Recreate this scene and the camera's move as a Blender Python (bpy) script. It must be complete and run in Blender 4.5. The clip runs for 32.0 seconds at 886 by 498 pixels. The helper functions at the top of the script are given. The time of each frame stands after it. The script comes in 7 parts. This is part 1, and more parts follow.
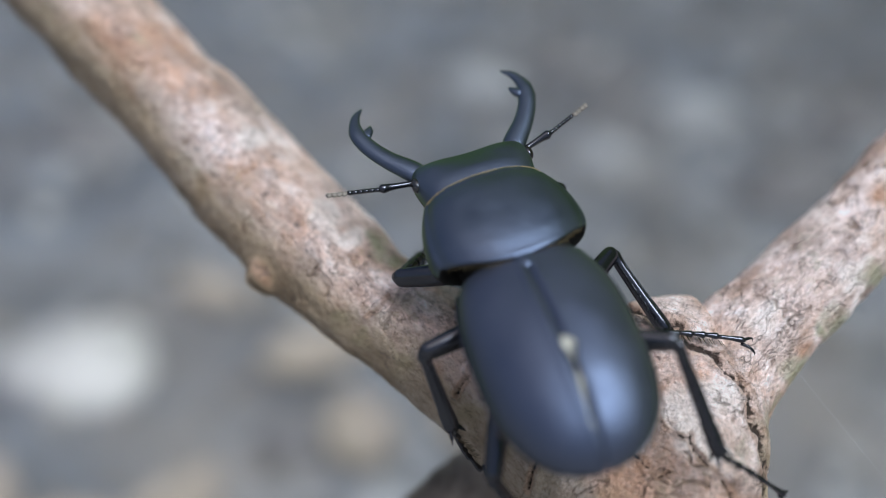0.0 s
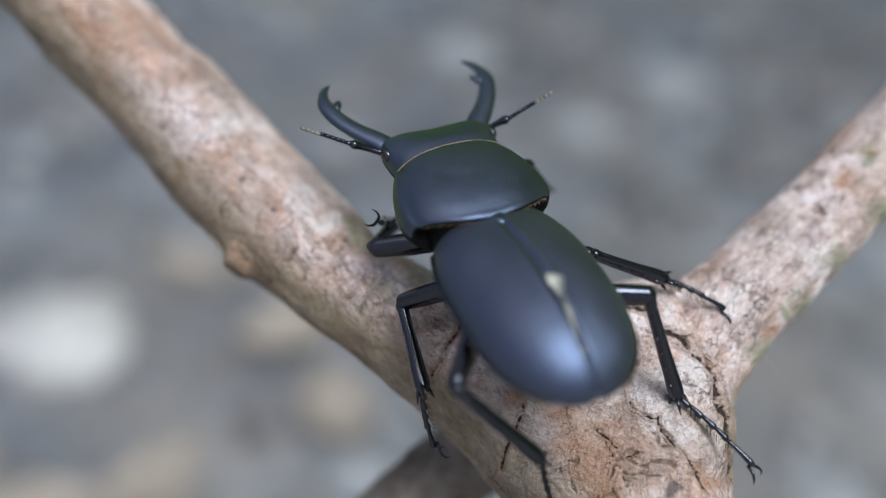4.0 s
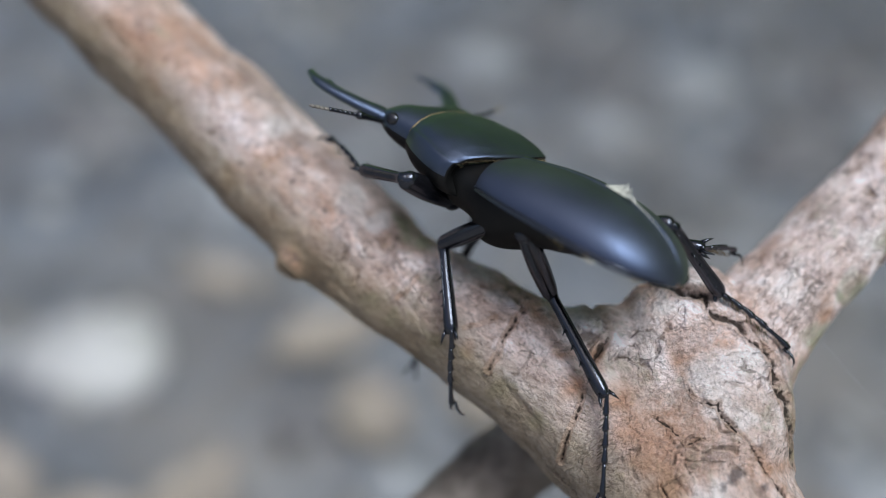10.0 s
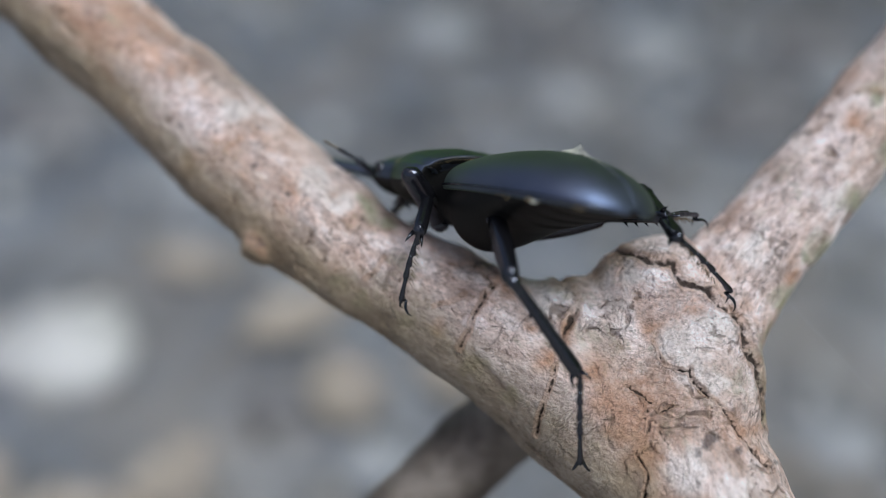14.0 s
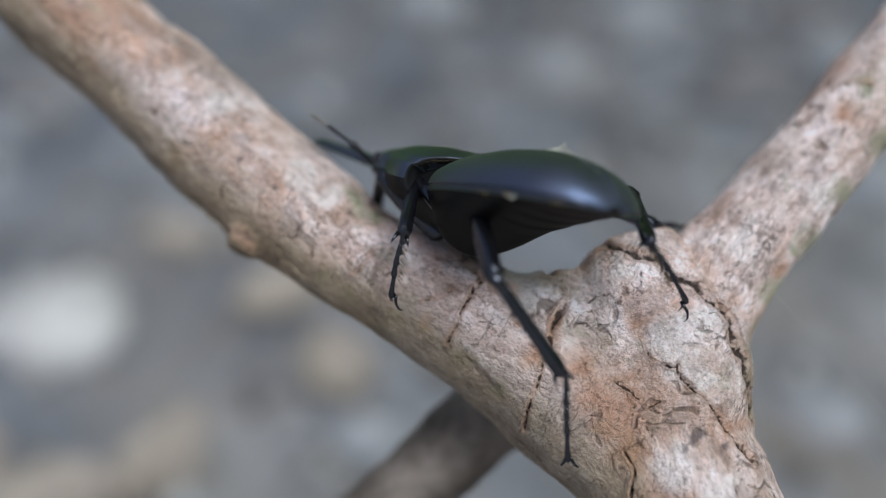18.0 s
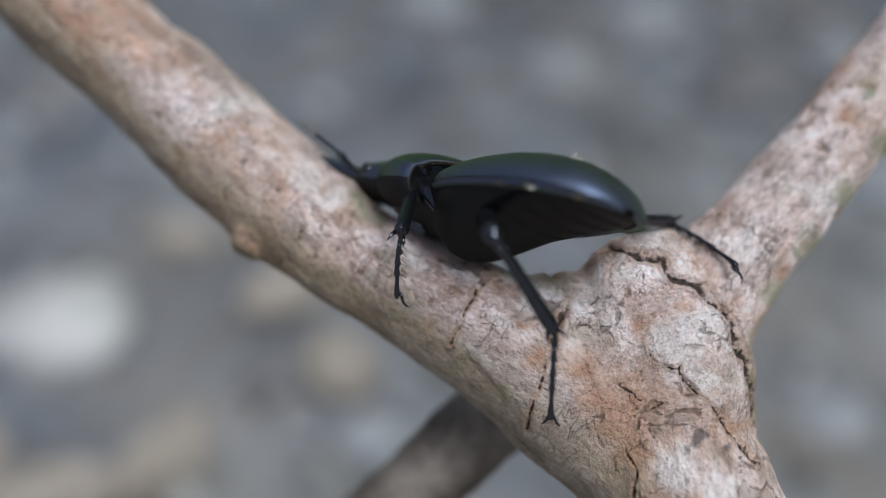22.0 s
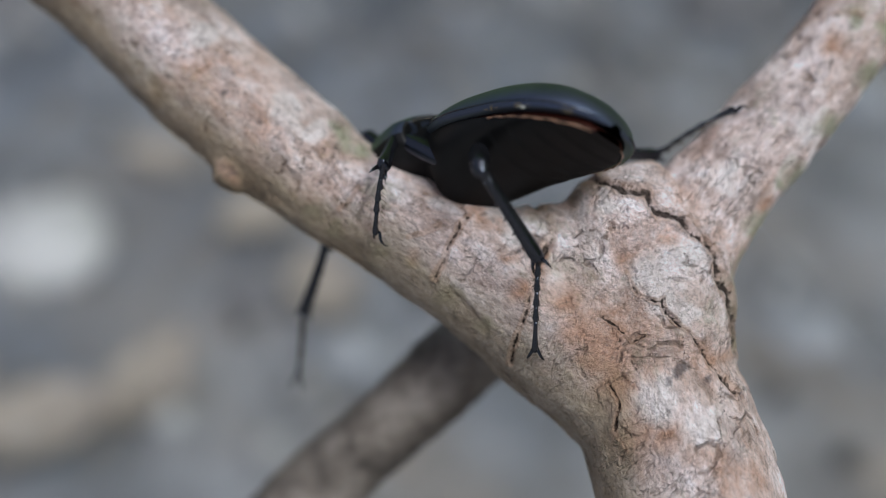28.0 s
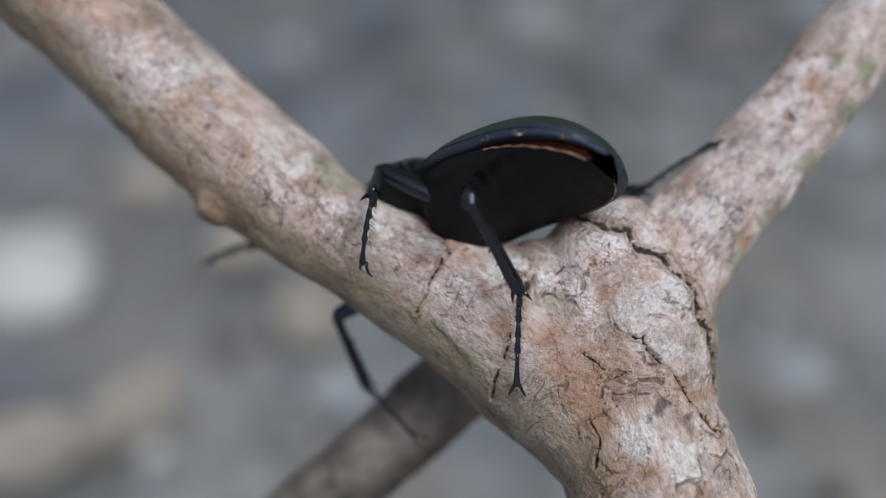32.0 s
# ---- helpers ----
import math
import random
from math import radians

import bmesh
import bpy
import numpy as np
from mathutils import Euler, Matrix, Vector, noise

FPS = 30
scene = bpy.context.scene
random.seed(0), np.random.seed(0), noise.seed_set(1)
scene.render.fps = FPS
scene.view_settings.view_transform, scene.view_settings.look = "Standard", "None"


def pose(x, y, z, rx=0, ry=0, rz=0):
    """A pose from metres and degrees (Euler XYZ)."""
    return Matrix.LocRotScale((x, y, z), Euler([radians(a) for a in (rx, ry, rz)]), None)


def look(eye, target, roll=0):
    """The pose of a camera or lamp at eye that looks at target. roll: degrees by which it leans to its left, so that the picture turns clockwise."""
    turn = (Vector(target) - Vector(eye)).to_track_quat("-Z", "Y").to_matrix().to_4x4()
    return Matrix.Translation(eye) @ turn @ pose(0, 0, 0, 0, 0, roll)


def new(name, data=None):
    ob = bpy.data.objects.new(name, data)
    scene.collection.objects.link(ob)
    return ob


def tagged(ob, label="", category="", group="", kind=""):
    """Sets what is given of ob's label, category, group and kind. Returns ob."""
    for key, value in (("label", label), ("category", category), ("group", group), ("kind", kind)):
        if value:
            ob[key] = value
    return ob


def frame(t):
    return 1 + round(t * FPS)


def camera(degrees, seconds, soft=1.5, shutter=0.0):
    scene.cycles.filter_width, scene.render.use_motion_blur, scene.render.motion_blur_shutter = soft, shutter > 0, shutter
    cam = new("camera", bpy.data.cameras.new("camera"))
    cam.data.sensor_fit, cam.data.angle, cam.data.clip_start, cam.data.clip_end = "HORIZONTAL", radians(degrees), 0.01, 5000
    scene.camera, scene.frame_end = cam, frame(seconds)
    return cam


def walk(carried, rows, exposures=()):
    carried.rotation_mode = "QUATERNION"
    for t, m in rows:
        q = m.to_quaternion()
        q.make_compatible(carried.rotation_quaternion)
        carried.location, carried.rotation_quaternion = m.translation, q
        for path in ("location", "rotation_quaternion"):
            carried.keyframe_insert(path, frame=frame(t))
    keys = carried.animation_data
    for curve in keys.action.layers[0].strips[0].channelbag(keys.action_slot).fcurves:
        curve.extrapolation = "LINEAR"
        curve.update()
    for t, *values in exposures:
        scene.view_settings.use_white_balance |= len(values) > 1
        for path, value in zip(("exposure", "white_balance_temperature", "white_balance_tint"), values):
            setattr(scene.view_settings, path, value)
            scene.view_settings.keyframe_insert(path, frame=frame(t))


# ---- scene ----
cam = camera(45, 32.0, soft=1.0)
cam.data.dof.use_dof = True
cam.data.dof.focus_distance = 0.1235
cam.data.dof.aperture_fstop = 6.2
PATH = [
    (0, pose(0.00360, -0.10485, 0.37096, 58.19, -2.21, 4.34)),
    (0.5, pose(0.00395, -0.10435, 0.37240, 58.08, -1.91, 4.72)),
    (1, pose(0.00413, -0.10418, 0.37336, 58.05, -2.08, 4.48)),
    (1.5, pose(0.00434, -0.10398, 0.37382, 57.86, -2.26, 4.27)),
    (2, pose(0.00442, -0.10424, 0.37414, 57.74, -2.04, 4.49)),
    (2.5, pose(0.00448, -0.10464, 0.37438, 57.28, -2.18, 4.43)),
    (3, pose(0.00443, -0.10482, 0.37435, 56.72, -2.40, 4.08)),
    (3.5, pose(0.00424, -0.10529, 0.37415, 56.85, -2.84, 3.62)),
    (5.5, pose(0.00357, -0.10717, 0.37197, 55.60, -2.63, 2.74)),
    (6, pose(0.00378, -0.10745, 0.37183, 56.06, -2.80, 2.55)),
    (6.5, pose(0.00335, -0.10745, 0.37167, 54.50, -2.65, 2.12)),
    (7, pose(0.00298, -0.10749, 0.37147, 53.03, -2.56, 1.92)),
    (7.5, pose(0.00267, -0.10727, 0.37139, 53.25, -2.82, 1.91)),
    (8, pose(0.00224, -0.10703, 0.37175, 53.65, -2.66, 2.13)),
    (8.5, pose(0.00167, -0.10653, 0.37125, 54.42, -2.06, 2.89)),
    (9, pose(0.00131, -0.10675, 0.37126, 55.26, -1.62, 3.21)),
    (9.5, pose(0.00075, -0.10687, 0.37149, 55.09, -0.67, 3.83)),
    (10, pose(0.00043, -0.10746, 0.37251, 57.13, -0.62, 3.33)),
    (10.5, pose(-0.00017, -0.10800, 0.37326, 58.91, 0.44, 2.73)),
    (11, pose(-0.00039, -0.10775, 0.37315, 56.55, 1.68, 2.37)),
    (11.5, pose(-0.00014, -0.10707, 0.37266, 55.55, 1.03, 1.11)),
    (12, pose(-0.00006, -0.10682, 0.37270, 55.23, 1.01, 0.58)),
    (12.5, pose(0.00011, -0.10656, 0.37313, 55.36, 0.69, 0.21)),
    (13, pose(-0.00000, -0.10561, 0.37373, 55.00, 0.00, -0.00)),
    (13.5, pose(0.00018, -0.10614, 0.37291, 55.68, 0.49, 0.22)),
    (14, pose(0.00038, -0.10653, 0.37261, 55.70, 0.52, 0.42)),
    (14.5, pose(0.00068, -0.10647, 0.37276, 55.24, 0.05, -0.05)),
    (16.5, pose(0.00102, -0.10455, 0.37481, 53.77, 0.67, 0.25)),
    (17, pose(0.00109, -0.10417, 0.37481, 53.40, 0.39, -0.02)),
    (17.5, pose(0.00094, -0.10412, 0.37501, 53.52, 0.67, 0.24)),
    (18, pose(0.00107, -0.10410, 0.37518, 53.86, 0.40, 0.06)),
    (18.5, pose(0.00105, -0.10412, 0.37531, 54.24, 0.56, 0.21)),
    (19, pose(0.00110, -0.10407, 0.37504, 53.49, 0.69, 0.27)),
    (19.5, pose(0.00118, -0.10416, 0.37504, 53.41, 0.41, 0.12)),
    (20, pose(0.00110, -0.10407, 0.37504, 53.45, 0.83, 0.39)),
    (20.5, pose(0.00122, -0.10414, 0.37531, 54.30, 0.57, 0.36)),
    (21, pose(0.00121, -0.10427, 0.37542, 54.32, 0.85, 0.65)),
    (21.5, pose(0.00119, -0.10446, 0.37549, 53.89, 0.60, 0.20)),
    (22, pose(0.00124, -0.10444, 0.37549, 53.94, 0.54, 0.24)),
    (22.5, pose(0.00117, -0.10428, 0.37564, 53.99, 0.60, 0.41)),
    (23, pose(0.00104, -0.10409, 0.37601, 53.60, 0.37, 0.01)),
    (23.5, pose(0.00122, -0.10427, 0.37574, 53.67, 0.47, 0.21)),
    (24, pose(0.00133, -0.10491, 0.37609, 54.58, 0.16, -0.16)),
    (24.5, pose(0.00130, -0.10493, 0.37580, 54.07, 0.16, -0.23)),
    (25, pose(0.00141, -0.10464, 0.37552, 53.86, 0.15, -0.14)),
    (25.5, pose(0.00147, -0.10446, 0.37530, 53.02, 0.05, -0.35)),
    (26, pose(0.00139, -0.10444, 0.37537, 52.51, 0.10, -0.30)),
    (26.5, pose(0.00136, -0.10438, 0.37560, 51.63, -0.01, -0.70)),
    (28.5, pose(0.00053, -0.10218, 0.37775, 49.10, 0.03, -0.82)),
    (29, pose(0.00054, -0.10203, 0.37818, 49.25, -0.18, -0.98)),
    (29.5, pose(0.00058, -0.10187, 0.37822, 49.37, -0.31, -0.90)),
    (30, pose(0.00043, -0.10173, 0.37819, 49.47, -0.11, -0.89)),
    (30.5, pose(0.00040, -0.10165, 0.37816, 50.32, -0.26, -0.81)),
    (31, pose(0.00060, -0.10165, 0.37804, 49.99, -0.34, -0.83)),
    (31.5, pose(0.00088, -0.10210, 0.37815, 50.67, -0.69, -1.20)),
    (32, pose(0.00147, -0.10255, 0.37737, 51.08, -0.71, -0.97)),
]
walk(cam, PATH, exposures=[(0, 0.25), (9, 0.15), (19, 0.01), (32, -0.16)])

# ---- light: an overcast sky over a shaded clearing ----
world = bpy.data.worlds.new("sky")
scene.world = world
world.use_nodes = True
wn = world.node_tree.nodes
sky = wn.new("ShaderNodeTexSky")
sky.sky_type, sky.sun_disc = "NISHITA", False
sky.sun_elevation, sky.sun_rotation = radians(73), radians(208)
sky.air_density, sky.dust_density, sky.ozone_density = 1.0, 3.0, 1.0
world.node_tree.links.new(sky.outputs[0], wn["Background"].inputs[0])
wn["Background"].inputs[1].default_value = 0.095
sun_data = bpy.data.lights.new("sun", "SUN")
sun_data.energy, sun_data.angle, sun_data.color = 3.83, radians(32), (0.91, 0.973, 1.0)
sun = new("sun", sun_data)
sun.matrix_world = look((0, 0, 2), (-0.48, 0.44, 1.0))

MM = 0.001
TILT = radians(35)


def plan(x, y, z):
    """A place in the tilted drawing plane of the fork, in mm: x to the right, y down the slope, z into the depth."""
    s, c = math.sin(TILT), math.cos(TILT)
    return Vector((x * MM, -0.106 + (-y * s + z * c) * MM, 0.374 + (-y * c - z * s) * MM))


# ---- materials ----
def material(name):
    m = bpy.data.materials.new(name)
    m.use_nodes = True
    return m, m.node_tree.nodes, m.node_tree.links, m.node_tree.nodes["Principled BSDF"]


def ramp(nodes, links, src, stops):
    r = nodes.new("ShaderNodeValToRGB")
    while len(r.color_ramp.elements) < len(stops):
        r.color_ramp.elements.new(0.5)
    for e, (p, c) in zip(r.color_ramp.elements, stops):
        e.position, e.color = p, (*c, 1) if len(c) == 3 else c
    links.new(src, r.inputs[0])
    return r.outputs[0]


def noise_tex(nodes, links, scale, detail=5, rough=0.6, kind="ShaderNodeTexNoise", vec=None, stretch=None):
    n = nodes.new(kind)
    n.inputs["Scale"].default_value = scale
    if kind == "ShaderNodeTexNoise":
        n.inputs["Detail"].default_value, n.inputs["Roughness"].default_value = detail, rough
    if vec is None:
        vec = nodes.new("ShaderNodeTexCoord").outputs["Object"]
    if stretch:
        mp = nodes.new("ShaderNodeMapping")
        mp.inputs["Scale"].default_value = stretch
        links.new(vec, mp.inputs[0])
        vec = mp.outputs[0]
    links.new(vec, n.inputs["Vector"])
    return n


def mix(nodes, links, fac, a, b, mode="MIX"):
    m = nodes.new("ShaderNodeMix")
    m.data_type, m.blend_type = "RGBA", mode
    for sock, v in ((m.inputs[0], fac), (m.inputs[6], a), (m.inputs[7], b)):
        if isinstance(v, (int, float)):
            sock.default_value = v
        elif isinstance(v, tuple):
            sock.default_value = (*v, 1)
        else:
            links.new(v, sock)
    return m.outputs[2]


def math_node(nodes, links, op, a, b):
    m = nodes.new("ShaderNodeMath")
    m.operation = op
    for sock, v in zip(m.inputs, (a, b)):
        if isinstance(v, (int, float)):
            sock.default_value = v
        else:
            links.new(v, sock)
    return m.outputs[0]


def bump(nodes, links, bsdf, height, strength, distance):
    b = nodes.new("ShaderNodeBump")
    b.inputs["Strength"].default_value, b.inputs["Distance"].default_value = strength, distance
    links.new(height, b.inputs["Height"])
    links.new(b.outputs[0], bsdf.inputs["Normal"])


def attribute(nodes, name):
    a = nodes.new("ShaderNodeAttribute")
    a.attribute_name = name
    return a.outputs["Fac"]


def cut(nodes, links, field, grain, low, high, amount=0.35):
    """A soft-edged mask out of a mesh field, its edge frayed by a fine grain."""
    f = math_node(nodes, links, "ADD", field, math_node(nodes, links, "MULTIPLY", math_node(nodes, links, "SUBTRACT", grain, 0.5), amount))
    return ramp(nodes, links, f, [(low, (0, 0, 0)), (high, (1, 1, 1))])


def bark_material():
    m, n, l, b = material("bark")
    # the grain follows each limb: drawn out along it
    flow = n.new("ShaderNodeAttribute")
    flow.attribute_name = "flow"
    flow = flow.outputs["Vector"]
    fray = noise_tex(n, l, 1.05, 7, 0.68, vec=flow).outputs[0]
    mid = noise_tex(n, l, 0.40, 8, 0.66, vec=flow).outputs[0]
    base = ramp(n, l, mid, [(0.30, (0.42, 0.33, 0.295)), (0.40, (0.66, 0.535, 0.495)), (0.52, (0.89, 0.775, 0.755)), (0.64, (0.98, 0.92, 0.93))])
    # reddish-brown inner bark in drifts, then a grey film, then green-grey lichen
    warm = cut(n, l, noise_tex(n, l, 0.085, 5, 0.6, vec=flow).outputs[0], fray, 0.50, 0.66, 0.30)
    c = mix(n, l, math_node(n, l, "MULTIPLY", warm, 0.72), base, (0.62, 0.375, 0.255))
    grey = cut(n, l, noise_tex(n, l, 0.17, 6, 0.65, vec=flow, stretch=(1.4, 1, 1)).outputs[0], fray, 0.52, 0.62, 0.4)
    c = mix(n, l, math_node(n, l, "MULTIPLY", grey, 0.45), c, (0.40, 0.36, 0.365))
    green = cut(n, l, noise_tex(n, l, 0.12, 6, 0.7, vec=flow, stretch=(1.2, 0.9, 1)).outputs[0], fray, 0.57, 0.68, 0.4)
    c = mix(n, l, math_node(n, l, "MULTIPLY", green, 0.42), c, (0.42, 0.43, 0.31))
    # plates of bark differ a little in tone
    hue = ramp(n, l, attribute(n, "plate"), [(0.0, (0.84, 0.79, 0.75)), (0.35, (0.97, 0.95, 0.94)), (0.7, (1.04, 1.04, 1.05)), (1.0, (1.12, 1.12, 1.13))])
    c = mix(n, l, 0.75, c, hue, "MULTIPLY")
    drift = ramp(n, l, noise_tex(n, l, 42, 4, 0.55).outputs[0], [(0.36, (0.84, 0.73, 0.66)), (0.5, (1.02, 0.99, 0.98)), (0.64, (1.16, 1.14, 1.17))])
    c = mix(n, l, 0.9, c, drift, "MULTIPLY")
    for name, low, high, tint, most in (("inner", 0.08, 0.80, (0.52, 0.27, 0.16), 0.8), ("pale", 0.20, 0.62, (0.95, 0.88, 0.87), 0.62), ("lichen", 0.25, 0.75, (0.34, 0.36, 0.22), 0.75)):
        g = cut(n, l, attribute(n, name), mid, low, high, 0.9)
        c = mix(n, l, math_node(n, l, "MULTIPLY", g, most), c, tint)
    # short wrinkles that run across the limb
    axes = []
    for axis, size in (((0.78, -0.36, -0.51), 520), ((0.35, 0.93, -0.12), 210), ((0.52, -0.08, 0.85), 210)):
        dot = n.new("ShaderNodeVectorMath")
        dot.operation = "DOT_PRODUCT"
        l.new(n.new("ShaderNodeTexCoord").outputs["Object"], dot.inputs[0])
        dot.inputs[1].default_value = tuple(q * size for q in axis)
        axes.append(dot.outputs["Value"])
    way = n.new("ShaderNodeCombineXYZ")
    for src, sock in zip(axes, way.inputs):
        l.new(src, sock)
    ridge = math_node(n, l, "ABSOLUTE", math_node(n, l, "SUBTRACT", noise_tex(n, l, 1.0, 3, 0.6, vec=way.outputs[0]).outputs[0], 0.5), 0)
    crease = ramp(n, l, ridge, [(0.0, (1, 1, 1)), (0.014, (0.6, 0.6, 0.6)), (0.03, (0, 0, 0))])
    crease = math_node(n, l, "MULTIPLY", crease, ramp(n, l, noise_tex(n, l, 95, 4, 0.6).outputs[0], [(0.50, (0, 0, 0)), (0.60, (1, 1, 1))]))
    c = mix(n, l, math_node(n, l, "MULTIPLY", crease, 0.34), c, (0.12, 0.085, 0.065))
    # fine crazing of the outer skin
    for size, thin, most in ((0.33, 0.010, 0.55), (0.8, 0.013, 0.36)):
        web = math_node(n, l, "ABSOLUTE", math_node(n, l, "SUBTRACT", noise_tex(n, l, size, 4, 0.62, vec=flow).outputs[0], 0.5), 0)
        web = ramp(n, l, web, [(0.0, (1, 1, 1)), (thin, (0.35, 0.35, 0.35)), (thin * 2, (0, 0, 0))])
        web = math_node(n, l, "MULTIPLY", web, ramp(n, l, noise_tex(n, l, 0.21 + size * 0.2, 3, 0.6, vec=flow).outputs[0], [(0.46, (0, 0, 0)), (0.58, (1, 1, 1))]))
        c = mix(n, l, math_node(n, l, "MULTIPLY", web, most), c, (0.15, 0.105, 0.08))
    # olive-brown weathering plus painted shade on the limb's lower side
    side = cut(n, l, attribute(n, "weather_shade"), mid, 0.12, 0.85, 1.0)
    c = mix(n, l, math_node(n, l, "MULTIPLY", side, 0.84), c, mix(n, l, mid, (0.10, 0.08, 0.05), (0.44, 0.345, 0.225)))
    # dark specks in clusters, frayed dark stains, thin splits
    speck = ramp(n, l, noise_tex(n, l, 0.9, 5, 0.72, vec=flow).outputs[0], [(0.57, (0, 0, 0)), (0.66, (1, 1, 1))])
    patch = ramp(n, l, noise_tex(n, l, 140, 3, 0.5).outputs[0], [(0.42, (0, 0, 0)), (0.6, (1, 1, 1))])
    c = mix(n, l, math_node(n, l, "MULTIPLY", math_node(n, l, "MULTIPLY", speck, patch), 0.6), c, (0.13, 0.10, 0.09))
    stain = cut(n, l, attribute(n, "spot"), noise_tex(n, l, 1000, 5, 0.7).outputs[0], 0.48, 0.80, 1.1)
    c = mix(n, l, math_node(n, l, "MULTIPLY", stain, 0.75), c, (0.10, 0.085, 0.09))
    seam = cut(n, l, attribute(n, "seam"), fray, 0.80, 0.93, 0.3)
    c = mix(n, l, math_node(n, l, "MULTIPLY", seam, 0.6), c, (0.13, 0.085, 0.06))
    lip = cut(n, l, attribute(n, "crack"), fray, 0.42, 0.60, 0.5)
    c = mix(n, l, math_node(n, l, "MULTIPLY", lip, 0.4), c, (0.50, 0.31, 0.21))
    split = cut(n, l, attribute(n, "crack"), fray, 0.80, 0.90, 0.75)
    c = mix(n, l, math_node(n, l, "MULTIPLY", split, 0.92), c, (0.03, 0.02, 0.016))
    fleck = ramp(n, l, noise_tex(n, l, 1.9, 5, 0.7, vec=flow).outputs[0], [(0.34, (0.62, 0.56, 0.52)), (0.46, (1, 1, 1)), (0.64, (1.20, 1.20, 1.20))])
    c = mix(n, l, 0.75, c, fleck, "MULTIPLY")
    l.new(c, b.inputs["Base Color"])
    b.inputs["Roughness"].default_value = 0.7
    b.inputs["Specular IOR Level"].default_value = 0.35
    h = math_node(n, l, "ADD", math_node(n, l, "MULTIPLY", fray, 1.2), mid)
    h = math_node(n, l, "ADD", h, math_node(n, l, "MULTIPLY", noise_tex(n, l, 2600, 3, 0.6).outputs[0], 0.25))
    h = math_node(n, l, "SUBTRACT", h, math_node(n, l, "MULTIPLY", split, 0.9))
    h = math_node(n, l, "SUBTRACT", h, math_node(n, l, "MULTIPLY", math_node(n, l, "ADD", seam, crease), 0.35))
    h = math_node(n, l, "ADD", h, math_node(n, l, "MULTIPLY", lip, 0.25))
    bump(n, l, b, h, 1.0, 0.0013)
    return m


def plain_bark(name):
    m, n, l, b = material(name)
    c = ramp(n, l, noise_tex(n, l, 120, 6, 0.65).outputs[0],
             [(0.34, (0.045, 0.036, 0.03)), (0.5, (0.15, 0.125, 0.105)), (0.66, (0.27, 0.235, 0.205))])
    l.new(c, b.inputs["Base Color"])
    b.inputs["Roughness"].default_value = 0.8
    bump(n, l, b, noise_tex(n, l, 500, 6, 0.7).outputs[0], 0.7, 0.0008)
    return m


def chitin(name, colour, rough, gloss, grain):
    """Dark horn: a dull ground under a gloss whose tint turns from gloss[0] (seen face on) to gloss[-1] (seen along the surface)."""
    m, n, l, b = material(name)
    v = noise_tex(n, l, 180, 4, 0.6).outputs[0]
    c = ramp(n, l, v, [(0.3, colour), (0.7, tuple(x * 1.5 + 0.002 for x in colour))])
    l.new(c, b.inputs["Base Color"])
    b.inputs["Roughness"].default_value, b.inputs["Specular IOR Level"].default_value = 0.6, 0.0
    r = ramp(n, l, noise_tex(n, l, 260, 5, 0.7).outputs[0],
             [(0.3, (rough - 0.05,) * 3), (0.75, (rough + 0.10,) * 3)])
    g = n.new("ShaderNodeBsdfGlossy")
    l.new(r, g.inputs["Roughness"])
    lw = n.new("ShaderNodeLayerWeight")
    lw.inputs["Blend"].default_value = 0.5
    l.new(ramp(n, l, lw.outputs["Facing"], [(p, q) for p, q in zip((0.05, 0.42, 0.68, 0.97), gloss)]), g.inputs["Color"])
    add = n.new("ShaderNodeAddShader")
    l.new(b.outputs[0], add.inputs[0])
    l.new(g.outputs[0], add.inputs[1])
    l.new(add.outputs[0], n["Material Output"].inputs["Surface"])
    if grain:
        bump(n, l, b, math_node(n, l, "ADD", noise_tex(n, l, 5200, 2, 0.5).outputs[0], math_node(n, l, "MULTIPLY", noise_tex(n, l, 700, 5, 0.6).outputs[0], 0.8)), grain, 0.00005)
        l.new(b.inputs["Normal"].links[0].from_socket, g.inputs["Normal"])
        l.new(b.inputs["Normal"].links[0].from_socket, lw.inputs["Normal"])
    return m


def simple(name, colour, rough, spread=0.3, scale=300, bumps=0.3, metal=0.0):
    m, n, l, b = material(name)
    lo, hi = tuple(x * (1 - spread) for x in colour), tuple(min(1, x * (1 + spread)) for x in colour)
    l.new(ramp(n, l, noise_tex(n, l, scale, 5, 0.65).outputs[0], [(0.3, lo), (0.7, hi)]), b.inputs["Base Color"])
    b.inputs["Roughness"].default_value, b.inputs["Metallic"].default_value = rough, metal
    if bumps:
        bump(n, l, b, noise_tex(n, l, scale * 4, 4, 0.6).outputs[0], bumps, 0.3 / scale * 0.1)
    return m


